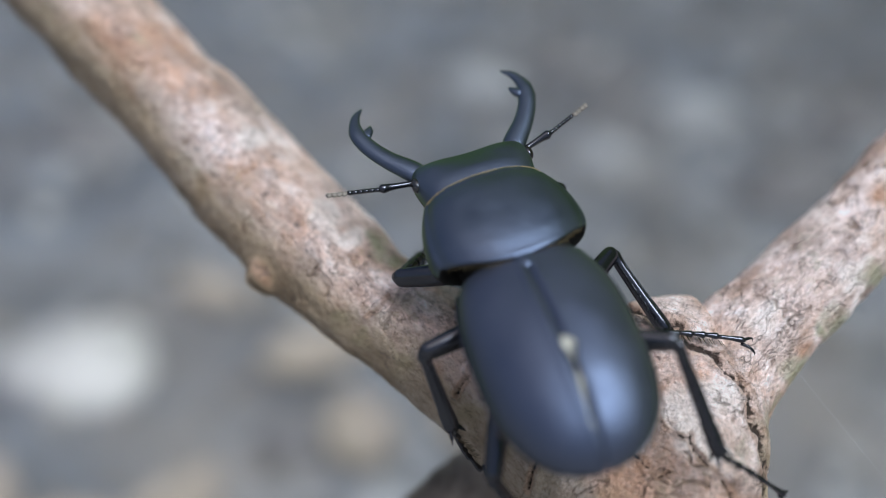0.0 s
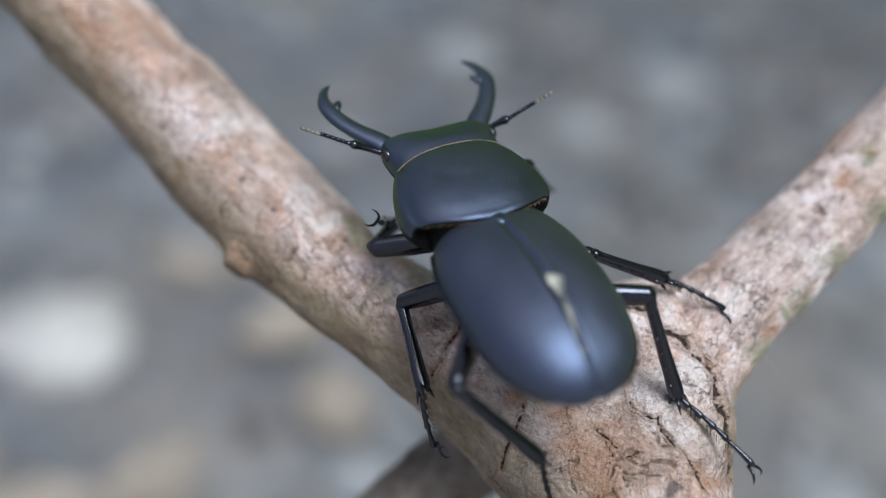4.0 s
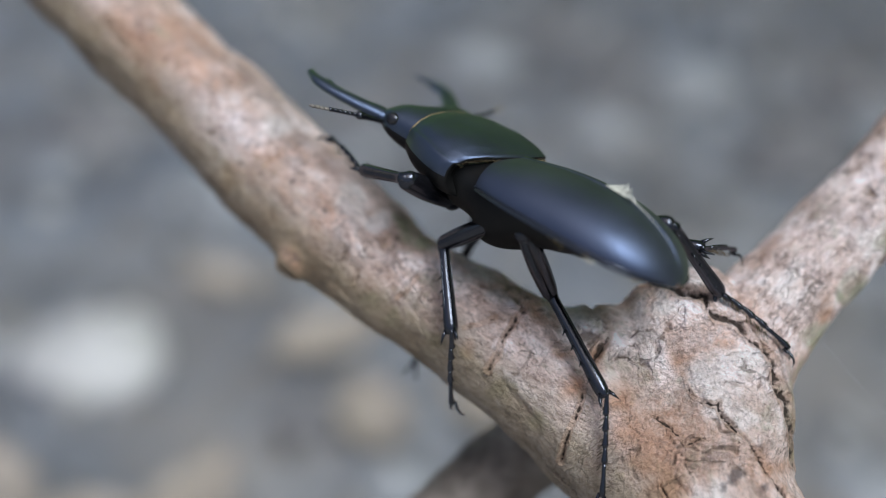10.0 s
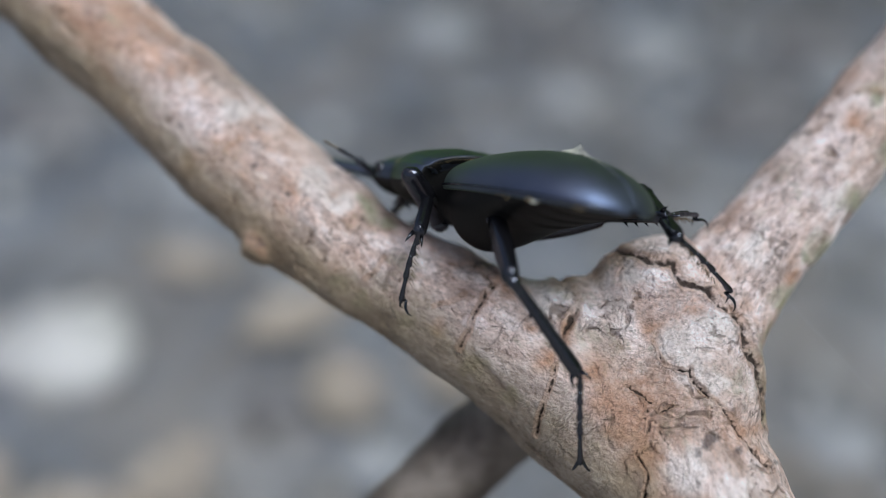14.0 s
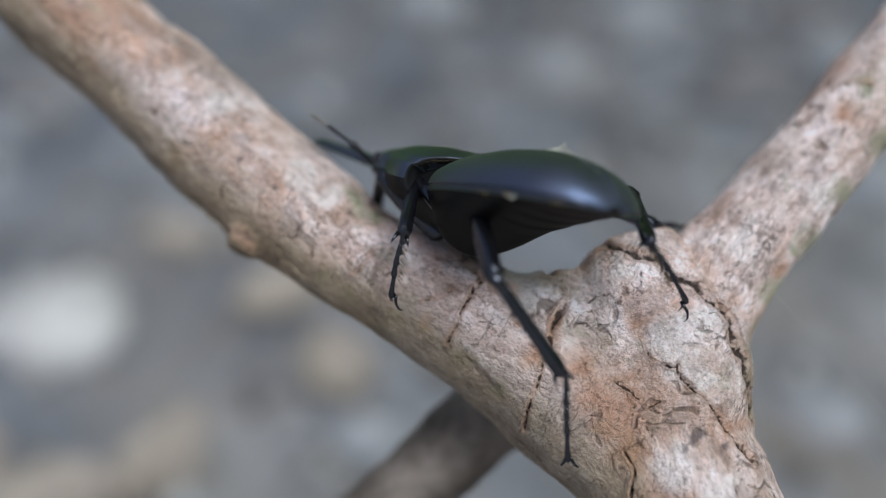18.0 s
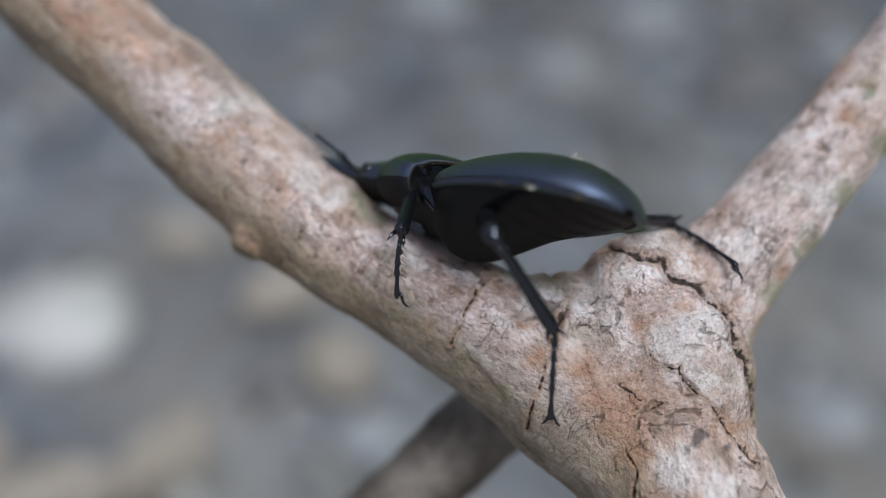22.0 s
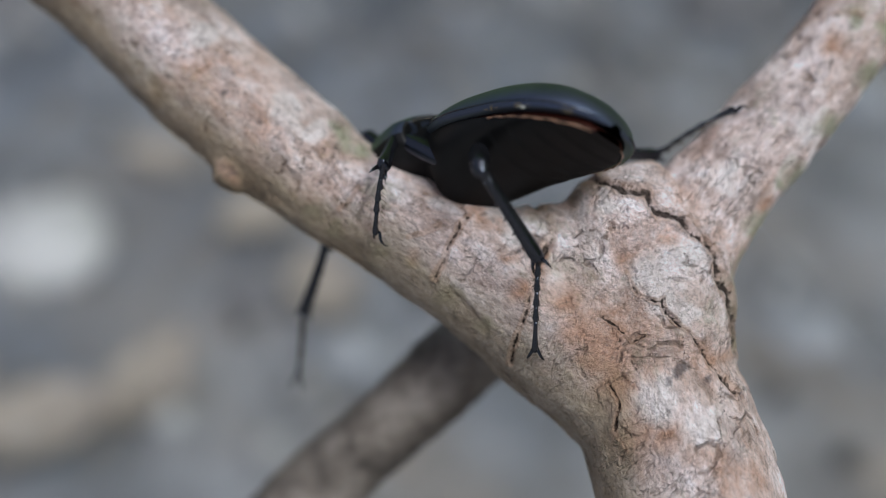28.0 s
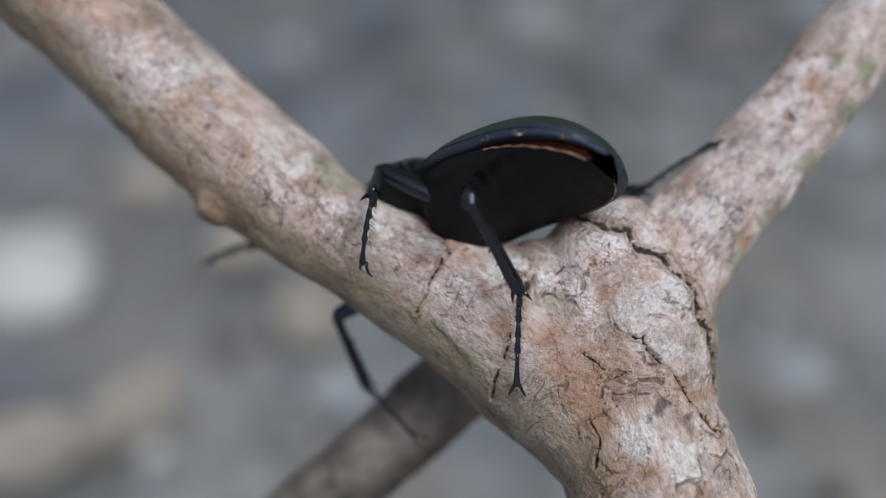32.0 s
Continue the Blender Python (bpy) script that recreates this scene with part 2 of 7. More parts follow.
def ground_material():
    m, n, l, b = material("forest_soil")
    c = ramp(n, l, noise_tex(n, l, 14, 6, 0.65).outputs[0],
             [(0.34, (0.10, 0.104, 0.114)), (0.5, (0.21, 0.217, 0.232)), (0.66, (0.36, 0.367, 0.385))])
    brown = ramp(n, l, noise_tex(n, l, 9, 5, 0.6).outputs[0], [(0.46, (0, 0, 0)), (0.60, (1, 1, 1))])
    c = mix(n, l, math_node(n, l, "MULTIPLY", brown, 0.6), c, (0.29, 0.25, 0.215))
    # light-to-dark gradient painted into soil patches: pale near and right, dark far off
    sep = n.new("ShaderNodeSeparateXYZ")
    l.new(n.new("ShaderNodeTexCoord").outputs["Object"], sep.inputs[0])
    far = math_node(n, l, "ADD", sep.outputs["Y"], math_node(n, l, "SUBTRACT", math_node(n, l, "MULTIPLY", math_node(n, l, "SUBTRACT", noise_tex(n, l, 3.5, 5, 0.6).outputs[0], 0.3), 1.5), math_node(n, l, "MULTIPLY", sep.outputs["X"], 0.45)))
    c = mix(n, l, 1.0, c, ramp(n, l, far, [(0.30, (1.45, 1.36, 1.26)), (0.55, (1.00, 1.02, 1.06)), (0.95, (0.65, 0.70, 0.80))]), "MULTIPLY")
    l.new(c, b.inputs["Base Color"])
    b.inputs["Roughness"].default_value = 0.9
    bump(n, l, b, noise_tex(n, l, 120, 6, 0.7).outputs[0], 0.8, 0.01)
    return m


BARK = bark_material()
# darkened bark copy: the shade on the rear shoot is put into its colour
BARK_FAR = plain_bark("bark_shaded")
# reflections put into the tint: sky blue face on, foliage green along the surface
SATIN = ((0.056, 0.074, 0.122), (0.083, 0.102, 0.147), (0.100, 0.136, 0.116), (0.145, 0.19, 0.135))
BLACK = ((0.050, 0.054, 0.066), (0.060, 0.065, 0.078), (0.10, 0.105, 0.12), (0.35, 0.36, 0.38))
DULL = ((0.018, 0.018, 0.019), (0.021, 0.021, 0.022), (0.03, 0.03, 0.03), (0.09, 0.09, 0.09))
ELYTRA = chitin("chitin_satin", (0.008, 0.008, 0.011), 0.44, SATIN, 0.6)
# the same reflections painted greener, for shield, head and jaws
GREEN_SHEEN = ((0.050, 0.066, 0.108), (0.074, 0.094, 0.128), (0.096, 0.148, 0.104), (0.15, 0.205, 0.12))
SHELL = chitin("chitin_shell", (0.007, 0.008, 0.010), 0.36, GREEN_SHEEN, 0.8)
LEG = chitin("chitin_leg", (0.003, 0.003, 0.004), 0.17, BLACK, 0.25)
BELLY = chitin("chitin_belly", (0.004, 0.004, 0.004), 0.36, DULL, 0.4)
REDBROWN = chitin("chitin_red_brown", (0.013, 0.0030, 0.002), 0.35, ((0.012, 0.006, 0.005), (0.014, 0.007, 0.006), (0.02, 0.01, 0.01), (0.05, 0.035, 0.03)), 0.3)
BRISTLE = simple("brown_bristle", (0.10, 0.07, 0.035), 0.5, 0.3, 900, 0)
AMBER = simple("amber_edge", (0.22, 0.12, 0.075), 0.4, 0.4, 900, 0)
CLUB = simple("club_grey_brown", (0.15, 0.135, 0.12), 0.6, 0.3, 900, 0.3)
EYE = chitin("eye_black", (0.006, 0.005, 0.004), 0.14, BLACK, 0)
HAIR = simple("golden_hair", (0.22, 0.17, 0.09), 0.5, 0.2, 900, 0)
CREAM = simple("dry_membrane", (0.36, 0.36, 0.32), 0.35, 0.4, 1500, 0.5)
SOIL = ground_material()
LEAFWALL = simple("sunlit_foliage", (0.26, 0.42, 0.11), 0.6, 0.6, 3, 0)


# ---- mesh helpers ----
def finish(bm, name, mat, parent=None, label="", smooth=True):
    me = bpy.data.meshes.new(name)
    bm.normal_update()
    bm.to_mesh(me)
    bm.free()
    if smooth:
        me.polygons.foreach_set("use_smooth", [True] * len(me.polygons))
    me.materials.append(mat)
    ob = new(name, me)
    if parent:
        ob.parent = parent
    if label:
        ob["label"] = label
    return ob


def part(name, bm, mat, parent, label=""):
    return finish(bm, name, mat, parent, label)


def grid(bm, nu, nv, f, close_u=False, close_v=False):
    """A sheet of quads over f(i / nu, j / nv)."""
    us, vs = nu if close_u else nu + 1, nv if close_v else nv + 1
    vt = [[bm.verts.new(f(i / nu, j / nv)) for j in range(vs)] for i in range(us)]
    for i in range(nu):
        for j in range(nv):
            bm.faces.new((vt[i][j], vt[(i + 1) % us][j], vt[(i + 1) % us][(j + 1) % vs], vt[i][(j + 1) % vs]))
    return vt


def smooth_path(pts, n):
    """Catmull-Rom through rows (x, y, z, r): n rows per span."""
    p = np.array(pts, float)
    p = np.vstack([2 * p[0] - p[1], p, 2 * p[-1] - p[-2]])
    out = []
    for i in range(1, len(p) - 2):
        for k in range(n):
            t = k / n
            a, b, c, d = p[i - 1], p[i], p[i + 1], p[i + 2]
            out.append(0.5 * (2 * b + (c - a) * t + (2 * a - 5 * b + 4 * c - d) * t ** 2 + (3 * b - a - 3 * c + d) * t ** 3))
    out.append(p[-2])
    return np.array(out)


def tube(bm, rows, sides=12, flat=1.0, caps=True, up=(0, 0, 1)):
    """A round tube along rows (x, y, z, r); flat squeezes it along up."""
    rings = []
    for i, (x, y, z, r) in enumerate(rows):
        a, b = rows[max(i - 1, 0)], rows[min(i + 1, len(rows) - 1)]
        d = Vector((b[0] - a[0], b[1] - a[1], b[2] - a[2])).normalized()
        s = d.cross(Vector(up))
        s = (s if s.length > 1e-4 else d.cross(Vector((1, 0.2, 0)))).normalized()
        u = s.cross(d)
        rings.append([bm.verts.new(Vector((x, y, z)) + (s * math.cos(k * math.tau / sides) + u * math.sin(k * math.tau / sides) * flat) * r)
                      for k in range(sides)])
    for p, q in zip(rings, rings[1:]):
        for k in range(sides):
            bm.faces.new((p[k], p[(k + 1) % sides], q[(k + 1) % sides], q[k]))
    if caps:
        bm.faces.new(rings[0][::-1])
        bm.faces.new(rings[-1])
    return rings


def ball(bm, at, r, seg=12):
    m = Matrix.Translation(at) @ Matrix.Diagonal((*(r if isinstance(r, tuple) else (r, r, r)), 1))
    bmesh.ops.create_uvsphere(bm, u_segments=seg, v_segments=max(6, seg * 2 // 3), radius=1, matrix=m)


# ---- ground ----
def build_ground():
    bm = bmesh.new()
    r = [0, 0.25, 0.5, 0.8, 1.2, 2, 4, 10, 40, 200, 1500]

    def f(u, v):
        k = r[round(u * (len(r) - 1))]
        a = v * math.tau
        x, y = k * math.cos(a), 0.5 + k * math.sin(a)
        return Vector((x, y, 0.02 * noise.noise((x * 3, y * 3, 0)) if k < 5 else 0))
    grid(bm, len(r) - 1, 48, f, close_v=True)
    bmesh.ops.remove_doubles(bm, verts=bm.verts, dist=0.001)
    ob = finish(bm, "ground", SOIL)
    tagged(ob, "grey-brown bare forest soil with scattered stones", "ground", kind="structure")


build_ground()


def stone(x, y, r, mat, name, label, category, flat=0.5):
    bm = bmesh.new()
    bmesh.ops.create_icosphere(bm, subdivisions=3, radius=1)
    for v in bm.verts:
        k = 1 + 0.28 * noise.noise(v.co * 1.3 + Vector((x * 31, y * 17, 0))) + 0.08 * noise.noise(v.co * 4 + Vector((x * 9, y * 5, 3)))
        v.co = Vector((v.co.x * k * r * 1.1, v.co.y * k * r, v.co.z * k * r * flat))
    ob = finish(bm, name, mat)
    ob.location = (x, y, r * flat * 0.35)
    tagged(ob, label, category, "stones on the soil")
    return ob


PALE = simple("pale_stone", (0.40, 0.395, 0.40), 0.85, 0.3, 30, 0.3)
GREY = simple("grey_stone", (0.225, 0.235, 0.255), 0.85, 0.4, 40, 0.4)
TAN = simple("dry_leaf", (0.255, 0.222, 0.192), 0.8, 0.5, 60, 0.3)
DARK = simple("dark_stone", (0.13, 0.127, 0.135), 0.85, 0.3, 40, 0.4)
stone(-0.212, 0.335, 0.036, PALE, "stone", "chalky white stone lying on the soil", "stone")
rng = random.Random(12)
for x, y, r in ((-0.02, 0.76, 0.034), (0.16, 0.74, 0.036), (0.08, 0.65, 0.026), (0.27, 0.48, 0.03), (0.18, 0.27, 0.022), (0.30, 0.66, 0.03), (-0.18, 0.52, 0.03), (0.05, 0.52, 0.02), (-0.04, 0.26, 0.018)):
    stone(x, y, r, GREY, "stone", "rounded grey stone half sunk in the soil", "stone", 0.35)
for k in range(26):
    r = rng.uniform(0.008, 0.018)
    stone(rng.uniform(-0.35, 0.42), rng.uniform(0.2, 0.95), r, (GREY, GREY, DARK)[k % 3], "stone",
          ("small grey stone on the soil", "small grey stone on the soil", "small dark stone on the soil")[k % 3], "stone", 0.5)


def fallen_leaf(x, y, r, turn):
    root = new("fallen_leaf")
    root.location = (x, y, 0.006)
    root.rotation_euler = (0, 0, turn)
    tagged(root, "dry curled tan leaf lying on the soil", "leaf", "dry leaves on the soil")
    bm = bmesh.new()

    def blade(u, v):
        w = 0.75 * math.sin(math.pi * u ** 0.8) ** 0.8 * (1 + 0.08 * math.sin(u * 31))
        t = (v - 0.5) * 2
        return Vector((r * (2 * u - 1) * 1.2, r * w * t, r * (0.22 * t * t + 0.25 * (u - 0.4) ** 2 + 0.05 * noise.noise((u * 5, t * 3, x * 40)))))
    grid(bm, 24, 12, blade)
    low = bmesh.ops.duplicate(bm, geom=bm.faces[:])
    bmesh.ops.translate(bm, vec=(0, 0, -0.0006), verts=[v for v in low["geom"] if isinstance(v, bmesh.types.BMVert)])
    part("blade", bm, TAN, root)
    bm = bmesh.new()
    tube(bm, [(r * (2 * u - 1) * 1.2, 0, r * 0.25 * (u - 0.4) ** 2, 0.0008 * (1.3 - u)) for u in np.linspace(-0.3, 1, 16)], 6)
    part("stalk", bm, TAN, root, "brown leaf stalk and midrib")


for x, y, r, turn in ((-0.085, 0.36, 0.028, 0.6), (-0.225, 0.232, 0.03, 2.1), (-0.13, 0.235, 0.026, 1.2), (0.0, 0.31, 0.02, 2.6), (-0.17, 0.21, 0.03, 0.3), (-0.055, 0.30, 0.024, 1.9), (-0.155, 0.41, 0.022, 2.9)):
    fallen_leaf(x, y, r, turn)
# darker stones, most of them towards the far side
for x, y, r in ((0.235, 0.635, 0.034), (0.21, 0.60, 0.03), (0.10, 0.70, 0.034), (0.02, 0.60, 0.028), (-0.10, 0.66, 0.03), (0.30, 0.74, 0.04), (-0.09, 0.30, 0.016), (0.11, 0.80, 0.03), (-0.30, 0.62, 0.04), (0.06, 0.83, 0.03)):
    stone(x, y, r, DARK, "stone", "dark stone half sunk in the soil", "stone", 0.3)


def build_gravel():
    rng = random.Random(4)
    ico = bmesh.new()
    bmesh.ops.create_icosphere(ico, subdivisions=1, radius=1)
    vs, fs = [v.co.copy() for v in ico.verts], [[v.index for v in f.verts] for f in ico.faces]
    ico.free()
    verts, faces = [], []
    for k in range(1500):
        x, y, r = rng.uniform(-0.7, 0.8), rng.uniform(0.1, 1.7), rng.uniform(0.003, 0.012)
        m = Matrix.Translation((x, y, r * 0.3 + 0.02 * noise.noise((x * 3, y * 3, 0)))) @ Euler((rng.random() * 3, rng.random() * 3, 0)).to_matrix().to_4x4() @ Matrix.Diagonal((r, r * 0.8, r * 0.6, 1))
        faces += [[i + len(verts) for i in f] for f in fs]
        verts += [m @ v for v in vs]
    me = bpy.data.meshes.new("gravel")
    me.from_pydata(verts, [], faces)
    me.polygons.foreach_set("use_smooth", [True] * len(me.polygons))
    m, n, l, b = material("gravel")
    geo = n.new("ShaderNodeNewGeometry")
    l.new(ramp(n, l, geo.outputs["Random Per Island"], [(0.0, (0.07, 0.065, 0.06)), (0.4, (0.17, 0.155, 0.14)), (0.75, (0.28, 0.275, 0.27)), (1.0, (0.46, 0.46, 0.46))]), b.inputs["Base Color"])
    b.inputs["Roughness"].default_value = 0.85
    me.materials.append(m)
    ob = new("gravel", me)
    tagged(ob, "loose grey and brown gravel on the soil", "gravel", kind="stuff")


build_gravel()


def build_backdrop():
    """Unseen foliage wall closing the far and right-hand side, added for green reflections."""
    bm = bmesh.new()

    def f(u, v):
        a = radians(-35 + 150 * u)
        r = 3.4 + 0.5 * noise.noise((u * 9, v * 5, 0)) - 0.9 * v * v
        return Vector((r * math.cos(a), 0.3 + r * math.sin(a), -0.1 + v * (4.2 + 1.2 * noise.noise((u * 14, 3, 1)))))
    grid(bm, 60, 16, f)
    ob = finish(bm, "backdrop", LEAFWALL)
    tagged(ob, "unseen bright green foliage at the edge of the clearing", "foliage", kind="structure")


build_backdrop()


# ---- the forked branch ----
LIMB = [(-115.7, -88.9, 168, 8.5), (-49.1, -30.5, 151, 7.8), (-40.2, -23.3, 148.5, 7.9), (-31.4, -15.1, 146, 8.5), (-23.6, -8.3, 143.5, 8.2), (-17.1, -2.9, 141, 7.9), (-10.9, 1.8, 139, 7.1), (-1.8, 6.3, 136, 7.6), (5.8, 10.9, 134.5, 8.2), (14.5, 17.5, 133, 9.1), (23.6, 23.8, 131, 10.1), (28.6, 29.0, 128.5, 10.7), (33, 45, 124, 11.3), (37, 62, 119, 12), (40, 85, 112, 12.5)]
TRUNK = [(27.4, 24.2, 131, 10.4), (28.7, 15.4, 133, 9.7), (31.7, 8.6, 136, 8.0), (37.5, 2.1, 138, 6.9), (45.1, -6.3, 140, 6.3), (52.4, -14.2, 142.5, 6.0), (59.4, -22.1, 145, 6.1), (77.9, -42.4, 151, 6.2), (108.4, -76.3, 162, 6.4)]
BUMP = [(20, 17, 132, 7.5), (23.5, 6.6, 133.5, 7.3), (30, 4.5, 135, 7.0)]
FILL = [(7.5, 11.0, 134.5, 7.3), (14.2, 10.6, 134, 7.0), (20.5, 10.2, 134, 7.8)]
KNOB = [(-21.9, -5.3, 141, 4.6), (-24.3, -1.5, 139, 3.2), (-25.8, 0.9, 138, 1.9)]
LOWER_KNOB = [(6.0, 25.0, 150, 5.2), (9.0, 27.0, 149, 2.6)]
LOWER = [(21, 12, 141, 5.2), (13.8, 18, 148, 5.9), (7.0, 24.5, 152, 6.1), (-5.2, 36, 155, 6.0), (-18.8, 49.5, 160, 6.2), (-34, 66, 166, 6.3), (-60, 95, 176, 6.5)]


def sweep(rows_list, voxel):
    bm = bmesh.new()
    for rows in rows_list:
        p = smooth_path(rows, 6)
        w = [(*plan(*q[:3]), q[3] * MM) for q in p]
        tube(bm, w, 28)
    me = bpy.data.meshes.new("tmp")
    bm.to_mesh(me)
    bm.free()
    ob = new("tmp", me)
    md = ob.modifiers.new("remesh", "REMESH")
    md.mode, md.voxel_size = "VOXEL", voxel
    sm = ob.modifiers.new("smooth", "SMOOTH")
    sm.factor, sm.iterations = 0.5, 14
    dg = bpy.context.evaluated_depsgraph_get()
    out = bpy.data.meshes.new_from_object(ob.evaluated_get(dg))
    bpy.data.objects.remove(ob)
    return out


# splits in the bark, as lines in the drawing plane, and patches of wear (x, y, z, radius), all in mm
SPLITS = {
    "limb_split": [(4.9, 4.3, 128.7), (3.5, 5.9, 127.5), (2.6, 7.9, 126.9), (1.7, 9.9, 126.9), (0.8, 11.6, 127.3)],
    "lower_split": [(12.0, 13.6, 124.4), (11.2, 15.8, 124.1), (10.5, 18.2, 124.3), (10.1, 20.3, 125.0), (9.7, 21.7, 125.9)],
    "fork_split": [(18.5, 0.1, 134.6), (20.2, 0.0, 131.9), (21.9, 0.7, 129.2), (23.8, 1.4, 128.1), (26.2, 1.4, 128.2), (26.5, 2.9, 127.3), (27.7, 4.2, 127.0), (29.8, 4.9, 127.6), (31.5, 6.3, 127.6), (33.2, 7.6, 127.2), (34.5, 9.3, 127.0), (34.6, 11.8, 125.8), (35.7, 13.9, 126.1), (36.2, 16.0, 126.3), (36.6, 18.7, 126.4), (36.6, 20.7, 126.2)],
    "fork_side": [(29.8, 4.9, 127.6), (31.3, 4.7, 127.9), (32.4, 5.4, 128.2)],
    "peel_edge": [(27.1, 13.8, 123.3), (27.6, 15.3, 122.7), (28.8, 16.6, 122.3), (30.4, 17.9, 122.2), (32.1, 20.5, 122.1), (33.9, 22.6, 121.4), (35.5, 24.3, 121.5)],
    "trunk_split": [(20.2, 22.2, 121.2), (21.6, 25.8, 119.8), (21.2, 28.4, 119.9), (22.5, 30.7, 118.8)],
    "trunk_line": [(20.2, 15.4, 123.6), (22.1, 16.7, 123.0), (23.6, 18.2, 122.2), (24.9, 17.9, 122.4)],
    "small_split": [(-8.1, 1.0, 130.8), (-9.1, 2.7, 130.6), (-10.5, 3.5, 131.1)],
    "upper_split": [(-27.1, -14.0, 136.3), (-28.1, -13.1, 136.0), (-29.0, -12.6, 136.0)],
    "hollow_edge": [(13.5, 3.6, 134.0), (15.0, 4.2, 134.8), (15.7, 5.8, 134.3), (14.9, 7.5, 129.8), (13.9, 8.7, 127.4), (13.1, 10.4, 125.8), (13.4, 12.3, 124.8)],
    "patch_edge": [(23.6, 10.7, 125.5), (24.0, 12.3, 124.9), (24.8, 13.5, 124.0), (26.7, 14.1, 123.3)],
    "right_scar": [(52.4, -20.4, 138.8), (53.9, -20.6, 138.4), (55.3, -20.0, 137.9)],
    "left_edge": [(-2.2, 6.6, 128.1), (-0.2, 5.9, 127.8), (1.5, 5.4, 127.8)],
}
PATCHES = {
    "spot": [(-24.8, -0.6, 138.0, 1.1), (-22.8, 1.4, 136.0, 0.9), (-20.6, -7.2, 133.5, 0.9), (-16.7, -0.2, 132.3, 0.7), (-24.9, -11.3, 135.1, 0.7), (-13.3, 0.8, 131.9, 0.5), (-29.9, -9.8, 135.9, 0.6), (-17.5, -1.4, 132.3, 0.4), (-34.5, -16.2, 137.9, 0.7), (10.5, 8.2, 126.8, 0.6), (28.7, 21.4, 120.3, 1.5), (32.0, 22.7, 120.2, 1.1), (27.3, 22.8, 119.4, 1.0), (37.7, 25.0, 124.3, 0.7), (-11.4, -3.4, 133.2, 0.5), (-0.2, 3.3, 128.8, 0.5), (48.1, -12.7, 135.4, 0.6)],
    "inner": [(-24.6, 0.6, 136.0, 3.4), (-22.6, 1.0, 135.4, 3.0), (-20.3, 3.7, 136.3, 2.2), (13.5, 9.5, 126.6, 1.1), (16.0, 14.2, 124.0, 2.2), (17.4, 17.9, 122.6, 2.8), (18.7, 20.4, 121.8, 2.8), (21.0, 24.0, 120.5, 3.0), (22.5, 29.0, 118.5, 3.2), (26.3, 28.4, 117.5, 2.0), (23.5, 23.8, 119.6, 1.5), (10.7, 12.9, 124.7, 1.5), (9.8, 9.1, 126.2, 1.0), (18.8, -5.5, 134.3, 0.7), (33.2, 20.6, 122.7, 1.1), (23.1, 9.1, 125.6, 1.5), (51.4, -16.3, 136.8, 1.4), (41.8, 3.5, 132.6, 1.2), (-1.5, 9.3, 127.9, 1.0), (-34.0, -10.9, 138.2, 1.7)],
    "lichen": [(-10.5, -5.5, 135.3, 1.8), (-8.0, -3.4, 134.4, 1.5), (39.6, 12.6, 131.5, 2.8), (38.8, 15.8, 129.7, 2.4), (38.6, 19.0, 128.5, 2.0), (41.5, 6.5, 133.0, 2.2), (46.5, 0.0, 135.0, 2.0), (51.5, -6.0, 137.0, 2.0), (57.0, -12.5, 138.5, 2.0), (54.3, -20.0, 138.0, 1.5), (-14.2, 4.2, 132.8, 1.4), (-11.3, 6.3, 132.1, 1.2), (44.3, 1.5, 133.7, 1.1), (59.2, -18.6, 138.4, 1.6), (-5.7, 8.8, 129.7, 1.5), (2.5, 14.0, 127.3, 1.6), (6.5, 17.2, 126.0, 1.6)],
    "pale": [(26.2, 11.0, 124.5, 3.0), (27.4, 13.5, 123.4, 2.6), (29.9, 15.7, 122.7, 1.5), (-0.2, -0.7, 132.9, 1.8), (1.2, 2.6, 129.4, 1.6), (9.5, 3.5, 132.4, 2.0), (10.7, 6.0, 129.0, 1.8), (21.3, 2.5, 127.5, 1.5), (30.4, 9.1, 125.5, 2.3), (25.2, -3.4, 134.6, 1.4), (25.9, 24.9, 118.6, 3.1), (30.1, 27.8, 117.4, 2.7), (36.4, -0.0, 131.1, 2.0), (-17.1, -9.0, 135.0, 1.8), (-14.2, -6.2, 133.9, 1.5), (47.8, -6.3, 134.1, 1.8), (-28.3, -18.4, 138.8, 1.8)],
}


def from_plan(co):
    """World places back in the drawing plane, in mm."""
    s, c = math.sin(TILT), math.cos(TILT)
    y, z = co[:, 1] + 0.106, co[:, 2] - 0.374
    return np.stack([co[:, 0], -y * s - z * c, y * c - z * s], 1) / MM


def near(p, pts):
    """The distance of each row of p to the nearest of pts."""
    pts = np.array(pts)
    best = np.full(len(p), 99.0)
    rows = np.nonzero(((p > pts.min(0) - 3) & (p < pts.max(0) + 3)).all(1))[0]
    close = np.full(len(rows), 1e4)
    for q in pts:
        close = np.minimum(close, ((p[rows] - q) ** 2).sum(1))
    best[rows] = np.sqrt(close)
    return best


def facing(p):
    """Places as they lie on the viewed side: the depth counts little."""
    p = np.atleast_2d(np.asarray(p, float))
    return np.stack([p[:, 0] / p[:, 2] * 130, p[:, 1] / p[:, 2] * 130, p[:, 2] * 0.15], 1)


def line_points(rows, step):
    out = []
    for a, b in zip(rows, rows[1:]):
        a, b = np.array(a), np.array(b)
        n = max(2, int(np.linalg.norm(b - a) / step))
        out += [a + (b - a) * k / n for k in range(n)]
    return out + [np.array(rows[-1])]


